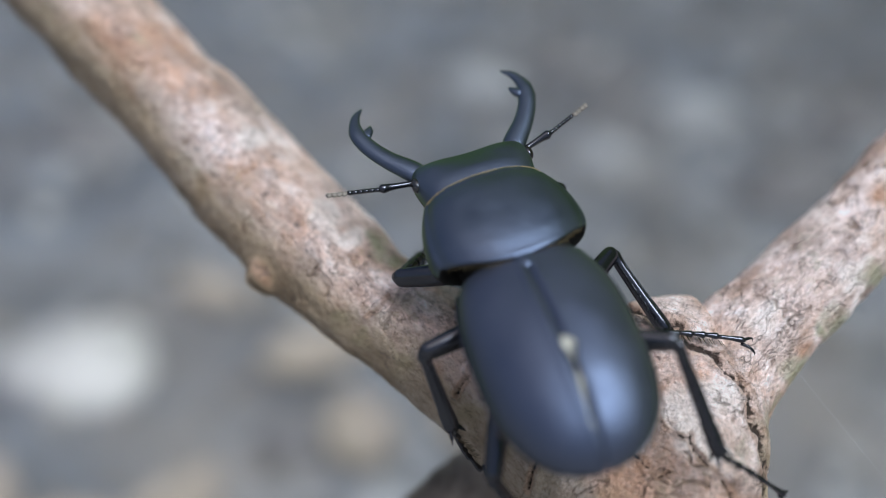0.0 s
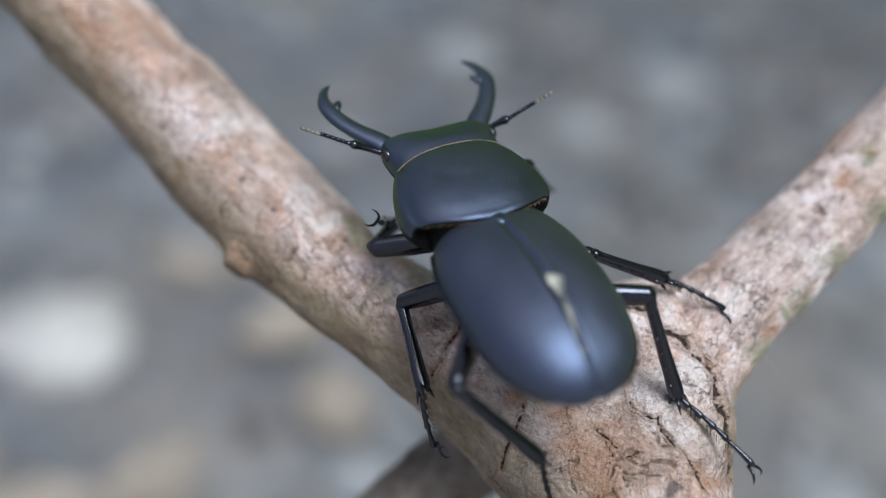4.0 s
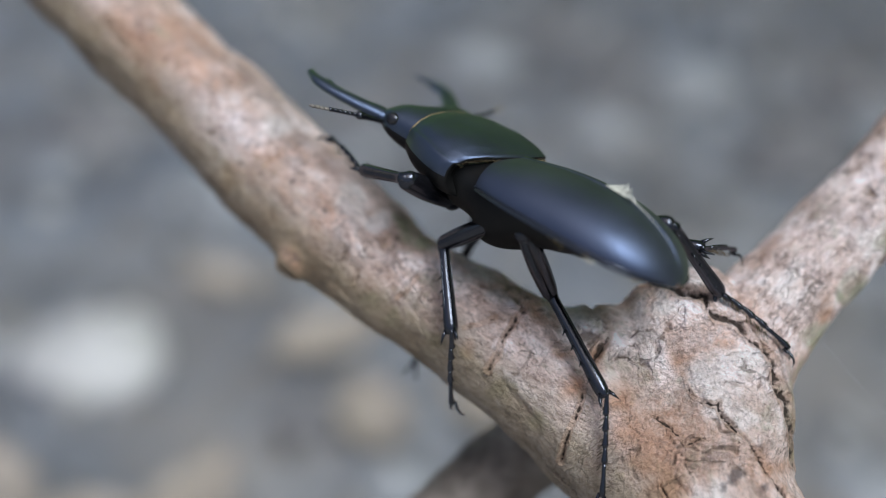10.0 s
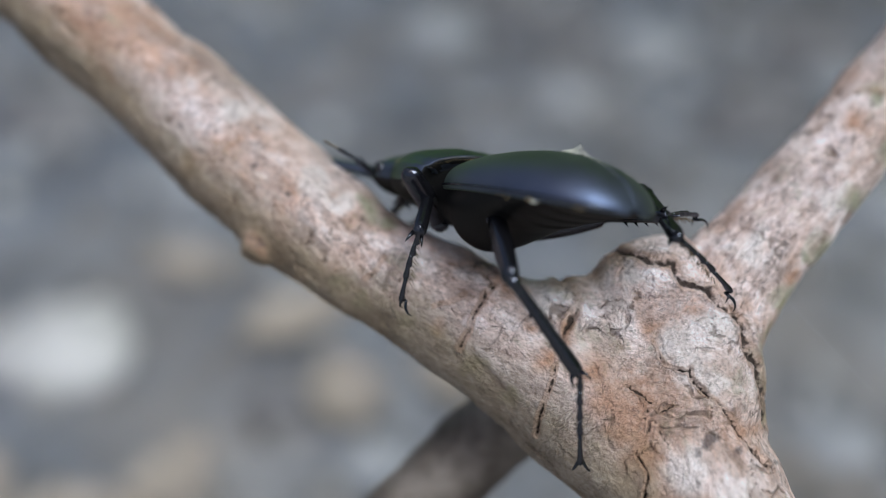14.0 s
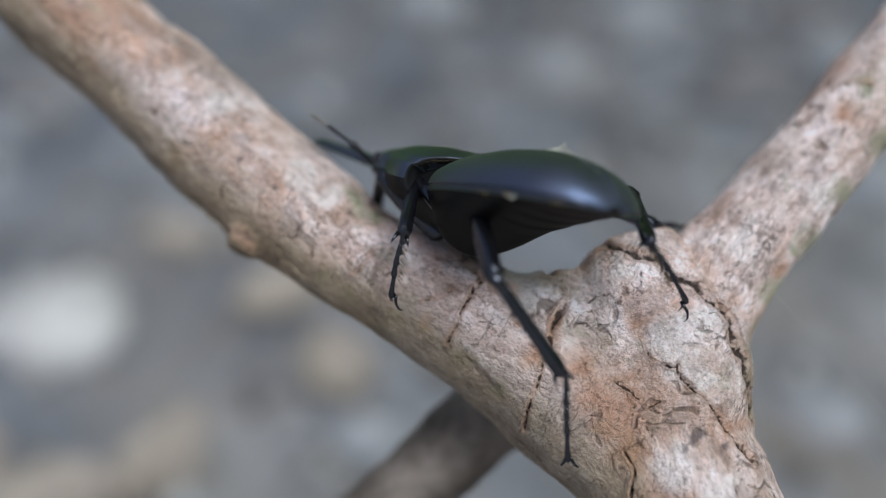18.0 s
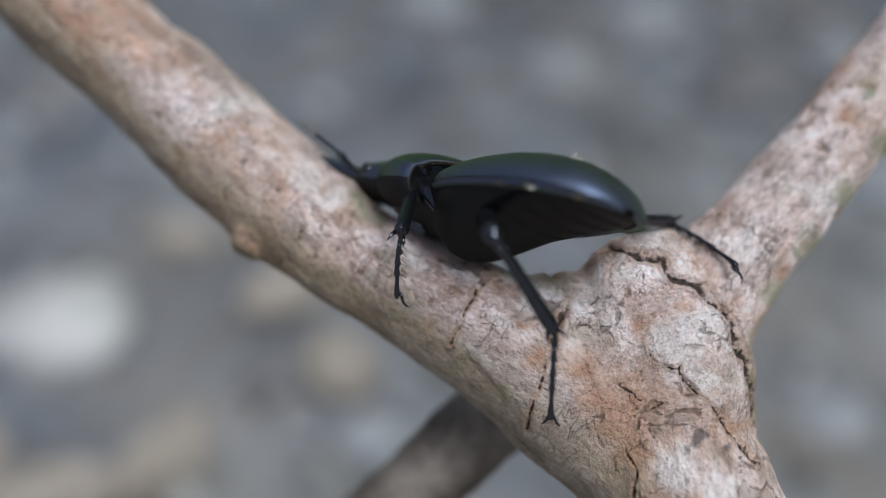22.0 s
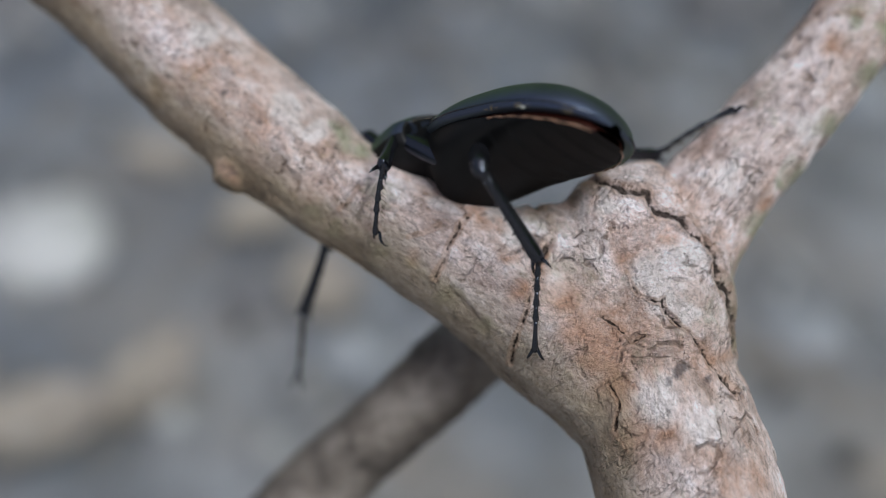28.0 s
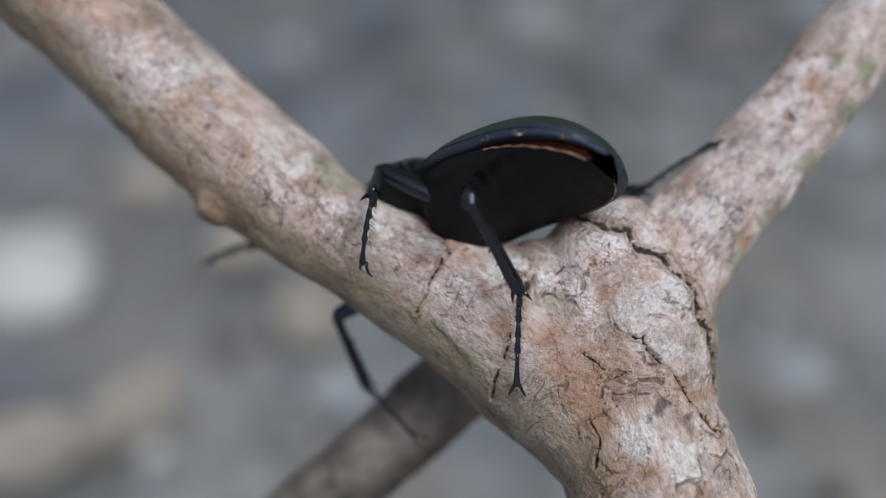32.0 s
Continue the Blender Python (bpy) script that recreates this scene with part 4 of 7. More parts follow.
def build_head(root):
    bm = bmesh.new()
    # y, half width, height above and below, how far the middle is drawn forward
    rings = [(9.5, 6.2, 2.7, 2.8, 0.6), (11.3, 6.6, 3.0, 3.0, 0.8), (12.4, 6.8, 3.05, 3.0, 0.8), (13.2, 6.95, 2.95, 2.95, 0.7), (13.9, 7.08, 2.8, 2.8, 0.6), (14.6, 7.15, 2.6, 2.7, 0.5),
             (15.3, 7.12, 2.35, 2.5, 0.35), (15.9, 7.0, 2.12, 2.3, 0.2), (16.4, 6.85, 1.9, 2.0, 0.1), (16.8, 6.65, 1.6, 1.8, 0.0), (17.05, 6.4, 1.3, 1.5, -0.1), (17.2, 6.1, 0.9, 1.1, -0.1), (17.22, 5.5, 0.5, 0.6, -0.1)]

    rings = smooth_path(rings, 3)

    def skull(u, v):
        y, w, up, down, fore = rings[round(u * (len(rings) - 1))]
        a = v * math.tau
        c, q = math.cos(a), math.sin(a)
        x = w * math.copysign(abs(c) ** 0.72, c)
        t = x / w
        z = up * abs(q) ** 0.75 if q > 0 else -down * abs(q) ** 0.8
        # a shallow dip in the forehead, low swellings beside it, a ridge over each eye
        if q > 0:
            z -= 0.45 * math.exp(-(t / 0.42) ** 2) * max(0.0, (y - 12.6) / 4.6) * up / 2
            z += 0.20 * math.exp(-((abs(t) - 0.62) / 0.2) ** 2) * math.exp(-((y - 15.2) / 1.5) ** 2)
            z += 0.16 * math.exp(-((abs(t) - 0.93) / 0.05) ** 2) * math.exp(-((y - 15.2) / 1.2) ** 2)
        return Vector((x, y + fore * (1 - t * t), z))
    vt = grid(bm, len(rings) - 1, 72, skull, close_v=True)
    bm.faces.new(vt[0])
    bm.faces.new(vt[-1][::-1])
    bmesh.ops.recalc_face_normals(bm, faces=bm.faces)
    for f in bm.faces:
        f.material_index = int(f.calc_center_median().z < -0.5)
    head = part("head", sc(bm), SHELL, root, "wide black head with a straight front edge")
    head.data.materials.append(BELLY)
    feelers = []
    for side in (-1, 1):
        bm = bmesh.new()
        ball(bm, (side * 6.85, 14.6, 0.75), (0.62, 0.95, 0.8), 16)
        part("eye", sc(bm), EYE, head, "small dark compound eye")
        # jaw: out, then hooked in, with a step-like tooth before the tip
        bm = bmesh.new()
        rows = smooth_path([(side * 5.5, 16.2, 0.0, 1.3), (side * 6.6, 17.6, 0.15, 1.38), (side * 8.5, 19.8, 0.35, 1.18), (side * 10.0, 22.2, 0.55, 1.08), (side * 10.7, 24.4, 0.7, 1.0),
                            (side * 10.6, 26.0, 0.75, 0.70), (side * 10.0, 27.4, 0.75, 0.48), (side * 9.0, 28.4, 0.7, 0.12)], 5)
        tube(bm, rows, 16, 0.62)
        tooth = smooth_path([(side * 10.0, 23.9, 0.7, 0.75), (side * 9.3, 24.6, 0.75, 0.55), (side * 8.9, 25.3, 0.75, 0.15)], 3)
        tube(bm, tooth, 10, 0.6)
        part("jaw", sc(bm), SHELL, head, "curved pincer jaw with one inner tooth")
        # feeler: polished first joint, then a thin beaded lash
        bm = bmesh.new()
        tube(bm, smooth_path([(side * 6.5, 15.9, -0.3, 0.45), (side * 7.6, 16.1, -0.2, 0.34), (side * 9.4, 16.4, 0.0, 0.40), (side * 10.4, 16.5, 0.1, 0.54), (side * 10.8, 16.5, 0.1, 0.3)], 4), 10)
        prev = (10.7, 16.5)
        for k in range(6):
            q = (prev[0] + 0.6, prev[1] + 0.2)
            tube(bm, [(side * prev[0], prev[1], 0.15, 0.22), (side * (prev[0] * 0.4 + q[0] * 0.6), prev[1] * 0.4 + q[1] * 0.6, 0.15, 0.28), (side * q[0], q[1], 0.15, 0.22)], 8)
            prev = q
        feeler = part("antenna", sc(bm), LEG, head, "elbowed antenna with a polished first joint")
        bm = bmesh.new()
        for k in range(4):
            tube(bm, [(side * (prev[0] + k * 0.55), prev[1] + 0.16 * k, 0.15, 0.26), (side * (prev[0] + 0.38 + k * 0.55), prev[1] + 0.06 + 0.2 * k, 0.15, 0.38),
                      (side * (prev[0] + 0.62 + k * 0.55), prev[1] + 0.1 + 0.16 * k, 0.15, 0.26)], 8, 0.55)
        part("club", sc(bm), CLUB, feeler, "dull grey-brown antenna club")
        feelers.append(feeler)
    return head, feelers


# leg joints: lengths of thigh, shin and foot in mm
LENGTHS = {"F": (9.5, 11.5, 10.2), "M": (9.0, 11.0, 9.8), "H": (10.8, 13.7, 12.0)}


def thigh(length, root):
    bm = bmesh.new()
    tube(bm, smooth_path([(0, -0.6, 0, 0.9), (0, length * 0.12, 0, 1.05), (0, length * 0.5, 0, 1.18), (0, length * 0.85, 0, 1.05), (0, length * 0.98, 0, 0.92), (0, length + 0.4, 0, 0.4)], 4), 14, 1.25)
    ball(bm, (0, -0.2, 0), 1.25, 12)
    return part("femur", sc(bm), LEG, root, "thick polished black thigh")


def shin(length, root):
    bm = bmesh.new()
    tube(bm, smooth_path([(0, -0.35, 0, 0.4), (0, 0.4, 0, 0.74), (0, 1.6, 0, 0.60), (0, length * 0.55, 0, 0.68), (0, length * 0.9, 0, 0.84), (0, length, 0, 0.55)], 4), 12, 1.1)
    # ridges along the shin and the spurs at its end
    for a in range(5):
        ca, sa = math.cos(a * 1.257), math.sin(a * 1.257)
        tube(bm, smooth_path([(0.57 * ca, 1.2, 0.63 * sa, 0.05), (0.65 * ca, length * 0.5, 0.71 * sa, 0.09), (0.76 * ca, length * 0.9, 0.84 * sa, 0.05)], 4), 5)
    for x, z, k in ((0.9, 0.3, 1.9), (-0.8, 0.4, 1.5), (0.2, -0.9, 1.3)):
        tube(bm, [(x * 0.7, length - 0.5, z * 0.7, 0.28), (x * 1.1, length + 0.1, z * 1.1, 0.22), (x * 1.5, length + k * 0.6, z * 1.5, 0.03)], 6)
    for k in range(4):
        y = length * (0.35 + 0.15 * k)
        tube(bm, [(0.6, y, 0, 0.2), (1.25, y + 0.5, 0, 0.02)], 5)
    ob = part("tibia", sc(bm), LEG, root, "slim ridged black shin with spurs")
    return ob


def foot(length, root):
    bm = bmesh.new()
    n = 5
    y = 0.0
    for k in range(n):
        step = length * (0.15 if k < 4 else 0.33)
        bow = 0.55 * math.sin(y / length * math.pi)
        tube(bm, smooth_path([(0, y - (0.05 if k else 1.0), bow, 0.24), (0, y + step * 0.45, bow + 0.05, 0.31 if k < 4 else 0.27), (0, y + step * 0.86, bow + 0.02, 0.40 if k < 4 else 0.38), (0, y + step, bow, 0.25)], 3), 8)
        y += step
    ob = part("tarsus", sc(bm), LEG, root, "jointed black foot")
    for s in (-1, 1):
        bm = bmesh.new()
        tube(bm, smooth_path([(s * 0.15, y - 0.3, 0, 0.22), (s * 0.6, y + 0.6, 0.12, 0.18), (s * 0.95, y + 1.3, -0.25, 0.11), (s * 0.95, y + 1.6, -0.85, 0.02)], 3), 7)
        part("claw", sc(bm), LEG, ob, "hooked black claw")
    bm = bmesh.new()
    rng = random.Random(5)
    for k in range(46):
        yy = rng.uniform(0.06, 0.66) * length
        a = rng.uniform(3.4, 6.0)
        tube(bm, [(0.25 * math.cos(a), yy, 0.25 * math.sin(a) + 0.2, 0.05), (0.75 * math.cos(a), yy + 0.55, 0.6 * math.sin(a), 0.02)], 3)
    part("foot_hair", sc(bm), BRISTLE, ob, "short brown bristles")
    return ob


BEETLE, SHIELD, HEAD, HIND_BODY, FEELERS = build_beetle()
LEGS = {}
for leg in ("LF", "LM", "LH", "RF", "RM", "RH"):
    a, b, c = LENGTHS[leg[1]]
    LEGS[leg + "_femur"], LEGS[leg + "_tibia"], LEGS[leg + "_tarsus"] = thigh(a, BEETLE), shin(b, BEETLE), foot(c, BEETLE)


def spider_thread():
    bm = bmesh.new()
    a, b = plan(38.5, 3.0, 133.5), plan(395.0, 372.0, 150.0)
    tube(bm, [(*(a + (b - a) * k + Vector((0, 0, -0.004 * math.sin(k * math.pi)))), 0.000014) for k in np.linspace(0, 1, 60)], 5)
    ob = finish(bm, "spider_thread", simple("silk", (0.36, 0.37, 0.39), 0.4, 0.1, 900, 0))
    tagged(ob, "single pale spider thread stretched from the branch", "spider thread")


spider_thread()


BODY = [
    (0, pose(0.00712, -0.00763, 0.30868, 21.82, -12.51, 18.86)),
    (1, pose(0.00721, -0.00641, 0.30816, 20.44, -12.54, 19.93)),
    (2, pose(0.00660, -0.00576, 0.31000, 12.73, -4.22, 25.82)),
    (3, pose(0.00663, -0.00522, 0.30981, 13.16, -3.95, 27.05)),
    (6, pose(0.00555, -0.00112, 0.30954, 8.87, 2.90, 32.62)),
    (7, pose(0.00437, 0.00113, 0.30973, 5.28, 10.82, 36.55)),
    (8, pose(0.00367, 0.00145, 0.31040, 7.15, 12.51, 39.48)),
    (9, pose(0.00260, 0.00157, 0.31102, 4.63, 24.01, 49.64)),
    (10, pose(0.00251, 0.00275, 0.31091, 7.23, 23.35, 51.04)),
    (11, pose(0.00353, 0.00423, 0.30845, -3.06, 25.50, 42.29)),
    (12, pose(0.00408, 0.00545, 0.30790, -5.84, 20.51, 39.37)),
    (13, pose(0.00438, 0.00552, 0.30763, -9.01, 20.88, 36.85)),
    (14, pose(0.00461, 0.00449, 0.30571, -20.32, 24.52, 29.06)),
    (17, pose(0.00462, 0.00259, 0.30586, -25.03, 25.56, 25.55)),
    (19, pose(0.00418, 0.00221, 0.30560, -26.71, 26.50, 23.18)),
    (20.5, pose(0.00382, 0.00195, 0.30525, -28.72, 35.01, 25.09)),
    (23, pose(0.00407, 0.00398, 0.30386, -28.14, 37.95, 25.12)),
    (25, pose(0.00412, 0.00364, 0.30350, -30.41, 37.90, 23.45)),
    (26, pose(0.00584, 0.00427, 0.30162, -36.96, 36.78, 14.87)),
    (28.5, pose(0.00526, 0.00669, 0.29912, -45.62, 42.02, 14.39)),
    (30, pose(0.00532, 0.00673, 0.29826, -50.03, 43.62, 12.01)),
    (31, pose(0.00578, 0.00666, 0.29812, -53.31, 45.22, 9.26)),
    (32, pose(0.00649, 0.00673, 0.29794, -53.17, 44.62, 9.25)),
]


NECK = [
    (0, pose(0.00006, 0.00003, -0.00000, -1.62, 3.73, 3.16)),
    (1, pose(0.00007, -0.00001, -0.00000, 0.61, 4.02, 2.49)),
    (2, pose(0.00003, 0.00006, -0.00000, -3.56, 1.90, 2.15)),
    (3, pose(0.00002, 0.00001, -0.00000, -0.66, 1.16, 0.90)),
    (6, pose(0.00001, -0.00008, -0.00000, 4.82, 0.84, -0.15)),
    (7, pose(-0.00004, -0.00012, -0.00001, 7.08, -2.47, -0.24)),
    (8, pose(-0.00007, -0.00011, -0.00001, 6.08, -3.83, 0.11)),
    (9, pose(-0.00008, -0.00007, -0.00001, 3.94, -4.36, -2.66)),
    (10, pose(-0.00008, -0.00004, -0.00000, 2.50, -4.55, -3.94)),
    (11, pose(-0.00002, 0.00010, -0.00001, -5.85, -1.32, -0.78)),
    (12, pose(-0.00001, 0.00009, -0.00000, -5.46, -0.40, 1.06)),
    (13, pose(-0.00000, 0.00010, -0.00000, -5.63, -0.18, -0.44)),
    (14, pose(0.00000, 0.00004, -0.00000, -2.24, 0.03, -0.63)),
    (17, pose(0.00001, -0.00006, -0.00000, 3.64, 0.97, -3.95)),
    (19, pose(0.00003, -0.00011, -0.00001, 6.39, 2.06, -4.58)),
    (20.5, pose(0.00000, -0.00002, -0.00000, 1.39, 0.10, -2.04)),
    (23, pose(0.00000, -0.00003, -0.00000, 1.82, 0.32, -1.55)),
    (25, pose(0.00000, 0.00007, -0.00000, -4.00, -0.00, 0.00)),
    (26, pose(0.00000, 0.00024, -0.00003, -14.00, -0.00, 0.00)),
    (28.5, pose(0.00000, 0.00034, -0.00006, -20.00, -0.00, 0.00)),
    (30, pose(0.00000, 0.00034, -0.00006, -20.00, -0.00, 0.00)),
    (31, pose(0.00000, 0.00034, -0.00006, -20.00, -0.00, 0.00)),
    (32, pose(0.00000, 0.00034, -0.00006, -20.00, -0.00, 0.00)),
]
LEG_ROWS = {
    "LH_femur": [
        (0, pose(-0.00538, -0.00940, -0.00384, -26.10, 7.60, 150.10)), (1, pose(-0.00518, -0.00909, -0.00355, -21.19, 7.21, 152.93)),
        (1.5, pose(-0.00459, -0.00785, -0.00305, -11.78, 2.32, 145.97)), (2, pose(-0.00400, -0.00730, -0.00310, 0.03, -0.00, 135.79)),
        (3, pose(-0.00459, -0.00790, -0.00311, 5.26, -0.21, 137.25)), (4.5, pose(-0.00431, -0.00752, -0.00308, -1.72, 0.20, 141.61)),
        (6, pose(-0.00422, -0.00730, -0.00295, -9.20, 1.81, 146.04)), (6.5, pose(-0.00426, -0.00591, -0.00052, -53.29, 16.76, 147.13)),
        (7, pose(-0.00480, -0.00799, -0.00283, -99.87, 18.10, 131.91)), (8, pose(-0.00497, -0.00784, -0.00248, -96.46, 27.24, 132.03)),
        (9, pose(-0.00548, -0.00792, -0.00241, -131.12, 29.21, 111.93)), (10, pose(-0.00537, -0.00786, -0.00250, -128.11, 33.18, 111.77)),
        (10.25, pose(-0.00633, -0.00670, -0.00091, -97.96, 43.25, 129.53)), (10.5, pose(-0.00531, -0.00527, -0.00055, -52.69, 32.54, 157.29)),
        (10.75, pose(-0.00402, -0.00565, -0.00177, -29.12, 12.95, 156.92)), (11, pose(-0.00443, -0.00756, -0.00294, -16.40, 3.98, 148.25)),
        (12, pose(-0.00452, -0.00772, -0.00300, -16.14, 3.81, 147.94)), (13, pose(-0.00455, -0.00775, -0.00297, -22.13, 5.70, 148.72)),
        (13.5, pose(-0.00457, -0.00775, -0.00295, -27.21, 8.11, 150.35)), (14, pose(-0.00463, -0.00784, -0.00298, -32.31, 10.78, 151.48)),
        (17, pose(-0.00451, -0.00750, -0.00273, -34.20, 11.85, 151.81)), (19, pose(-0.00454, -0.00741, -0.00269, -34.05, 14.67, 155.55)),
        (20.5, pose(-0.00432, -0.00741, -0.00287, -17.68, 3.78, 146.69)), (23, pose(-0.00445, -0.00763, -0.00295, -17.13, 3.51, 146.22)),
        (25, pose(-0.00451, -0.00771, -0.00297, -19.26, 4.46, 147.56)), (26, pose(-0.00461, -0.00786, -0.00303, -19.19, 4.79, 148.48)),
        (28.5, pose(-0.00477, -0.00812, -0.00316, -30.77, 4.87, 143.12)), (30, pose(-0.00481, -0.00818, -0.00322, -33.34, 4.52, 141.83)),
        (31, pose(-0.00483, -0.00822, -0.00327, -35.84, 5.82, 142.99)), (32, pose(-0.00483, -0.00819, -0.00325, -36.07, 4.63, 141.32))],
    "LH_tibia": [
        (0, pose(-0.00967, -0.01812, -0.00855, -88.18, 26.61, 135.81)), (1, pose(-0.00933, -0.01828, -0.00742, -86.22, 26.34, 136.68)),
        (1.5, pose(-0.01043, -0.01666, -0.00526, -96.33, 37.07, 131.18)), (2, pose(-0.01153, -0.01504, -0.00309, -112.85, 44.80, 118.46)),
        (3, pose(-0.01189, -0.01580, -0.00212, -109.74, 49.92, 119.65)), (4.5, pose(-0.01101, -0.01599, -0.00340, -99.85, 47.65, 127.69)),
        (6, pose(-0.01013, -0.01617, -0.00468, -92.31, 44.38, 133.39)), (6.5, pose(-0.00567, -0.01269, -0.00881, -53.77, 44.40, 162.14)),
        (7, pose(-0.00121, -0.00921, -0.01294, -24.72, 26.10, 178.70)), (8, pose(-0.00078, -0.01067, -0.01202, -26.88, 24.93, 174.74)),
        (9, pose(0.00259, -0.00895, -0.00951, -39.48, 27.05, 163.90)), (10, pose(0.00255, -0.00971, -0.00961, -31.42, 21.62, 166.10)),
        (10.25, pose(-0.00051, -0.01140, -0.00870, -40.49, 30.12, 165.44)), (10.5, pose(-0.00358, -0.01309, -0.00779, -53.65, 39.05, 159.87)),
        (10.75, pose(-0.00664, -0.01479, -0.00689, -72.15, 45.41, 147.91)), (11, pose(-0.00970, -0.01648, -0.00598, -92.80, 46.46, 132.97)),
        (12, pose(-0.00986, -0.01662, -0.00599, -91.40, 42.57, 134.06)), (13, pose(-0.00940, -0.01651, -0.00702, -93.72, 42.81, 132.47)),
        (13.5, pose(-0.00872, -0.01645, -0.00784, -109.90, 40.07, 121.89)), (14, pose(-0.00804, -0.01638, -0.00865, -123.37, 34.51, 114.54)),
        (17, pose(-0.00763, -0.01596, -0.00867, -127.33, 31.15, 113.47)), (19, pose(-0.00685, -0.01619, -0.00854, -131.39, 29.10, 111.80)),
        (20.5, pose(-0.00979, -0.01613, -0.00614, -143.29, 25.52, 104.98)), (23, pose(-0.01003, -0.01632, -0.00613, -142.52, 28.46, 103.14)),
        (25, pose(-0.00975, -0.01646, -0.00652, -143.54, 26.98, 103.44)), (26, pose(-0.00969, -0.01671, -0.00657, -149.97, 20.01, 104.37)),
        (28.5, pose(-0.00996, -0.01582, -0.00867, -153.04, 18.91, 102.50)), (30, pose(-0.01002, -0.01556, -0.00914, -154.48, 17.76, 102.43)),
        (31, pose(-0.00959, -0.01560, -0.00956, -159.37, 12.99, 104.15)), (32, pose(-0.00988, -0.01533, -0.00959, -161.20, 11.24, 105.21))],
    "LH_tarsus": [
        (0, pose(-0.00567, -0.02260, -0.02051, -68.30, 20.74, 143.02)), (1, pose(-0.00563, -0.02298, -0.01937, -68.18, 20.65, 143.04)),
        (1.5, pose(-0.00416, -0.02163, -0.01567, -82.61, 15.97, 137.04)), (2, pose(-0.00269, -0.02028, -0.01197, -95.39, 9.29, 134.13)),
        (3, pose(-0.00328, -0.02188, -0.01015, -107.76, 8.69, 132.23)), (4.5, pose(-0.00320, -0.02233, -0.01233, -98.45, 14.44, 132.88)),
        (6, pose(-0.00312, -0.02278, -0.01451, -88.26, 19.66, 135.58)), (6.5, pose(-0.00105, -0.02225, -0.01630, -82.76, 20.08, 137.50)),
        (7, pose(0.00103, -0.02172, -0.01809, -77.22, 20.17, 139.47)), (8, pose(0.00076, -0.02359, -0.01787, -83.72, 18.30, 136.98)),
        (9, pose(0.00350, -0.02069, -0.01760, -74.09, 20.86, 140.80)), (10, pose(0.00229, -0.02198, -0.01641, -72.85, 16.50, 140.01)),
        (10.25, pose(0.00115, -0.02235, -0.01622, -81.18, 17.31, 137.64)), (10.5, pose(0.00001, -0.02272, -0.01603, -89.90, 17.46, 135.03)),
        (10.75, pose(-0.00113, -0.02308, -0.01583, -98.59, 16.89, 132.49)), (11, pose(-0.00227, -0.02345, -0.01564, -106.81, 15.71, 130.32)),
        (12, pose(-0.00307, -0.02315, -0.01624, -101.63, 12.22, 132.51)), (13, pose(-0.00232, -0.02290, -0.01727, -105.47, 9.35, 132.43)),
        (13.5, pose(-0.00035, -0.02104, -0.01773, -108.30, 8.96, 132.05)), (14, pose(0.00162, -0.01918, -0.01819, -111.12, 8.53, 131.72)),
        (17, pose(0.00255, -0.01788, -0.01829, -119.77, 7.23, 130.88)), (19, pose(0.00376, -0.01751, -0.01782, -121.46, 5.79, 131.47)),
        (20.5, pose(0.00195, -0.01671, -0.01367, -129.69, 7.73, 128.63)), (23, pose(0.00157, -0.01773, -0.01353, -127.14, 9.41, 127.94)),
        (25, pose(0.00193, -0.01750, -0.01384, -131.06, 7.51, 128.50)), (26, pose(0.00238, -0.01604, -0.01301, -130.79, 6.46, 129.46)),
        (28.5, pose(0.00226, -0.01515, -0.01448, -130.27, 8.05, 128.24)), (30, pose(0.00226, -0.01467, -0.01468, -134.58, 7.27, 127.89)),
        (31, pose(0.00291, -0.01355, -0.01419, -132.75, 8.50, 127.22)), (32, pose(0.00265, -0.01280, -0.01385, -128.52, 9.08, 127.84))],
    "LM_femur": [
        (0, pose(-0.00376, -0.00275, -0.00392, 0.71, -0.11, 98.73)), (0.25, pose(-0.00369, -0.00286, -0.00373, -11.03, 0.36, 91.83)),
        (0.5, pose(-0.00408, -0.00294, -0.00368, -22.23, -1.84, 85.52)), (0.75, pose(-0.00476, -0.00286, -0.00399, -31.90, -5.63, 81.04)),
        (1, pose(-0.00552, -0.00257, -0.00468, -39.86, -9.77, 78.52)), (1.25, pose(-0.00528, -0.00264, -0.00450, -41.91, -10.79, 78.21)),
        (1.5, pose(-0.00505, -0.00271, -0.00433, -44.11, -11.91, 77.98)), (1.75, pose(-0.00486, -0.00278, -0.00415, -46.48, -13.11, 77.84)),
        (2, pose(-0.00470, -0.00286, -0.00398, -49.01, -14.40, 77.81)), (2.25, pose(-0.00481, -0.00279, -0.00412, -50.31, -15.94, 77.16)),
        (2.5, pose(-0.00491, -0.00271, -0.00428, -51.57, -17.44, 76.62)), (2.75, pose(-0.00501, -0.00261, -0.00445, -52.80, -18.91, 76.18)),
        (3, pose(-0.00511, -0.00250, -0.00462, -54.00, -20.33, 75.83)), (4.5, pose(-0.00439, -0.00314, -0.00365, -41.47, -24.63, 64.75)),
        (6, pose(-0.00391, -0.00378, -0.00347, -22.58, -21.82, 48.20)), (7, pose(-0.00442, -0.00341, -0.00354, -47.09, -41.15, 58.54)),
        (8, pose(-0.00454, -0.00319, -0.00362, -63.43, -41.52, 71.66)), (9, pose(-0.00465, -0.00293, -0.00387, -104.57, -44.13, 100.26)),
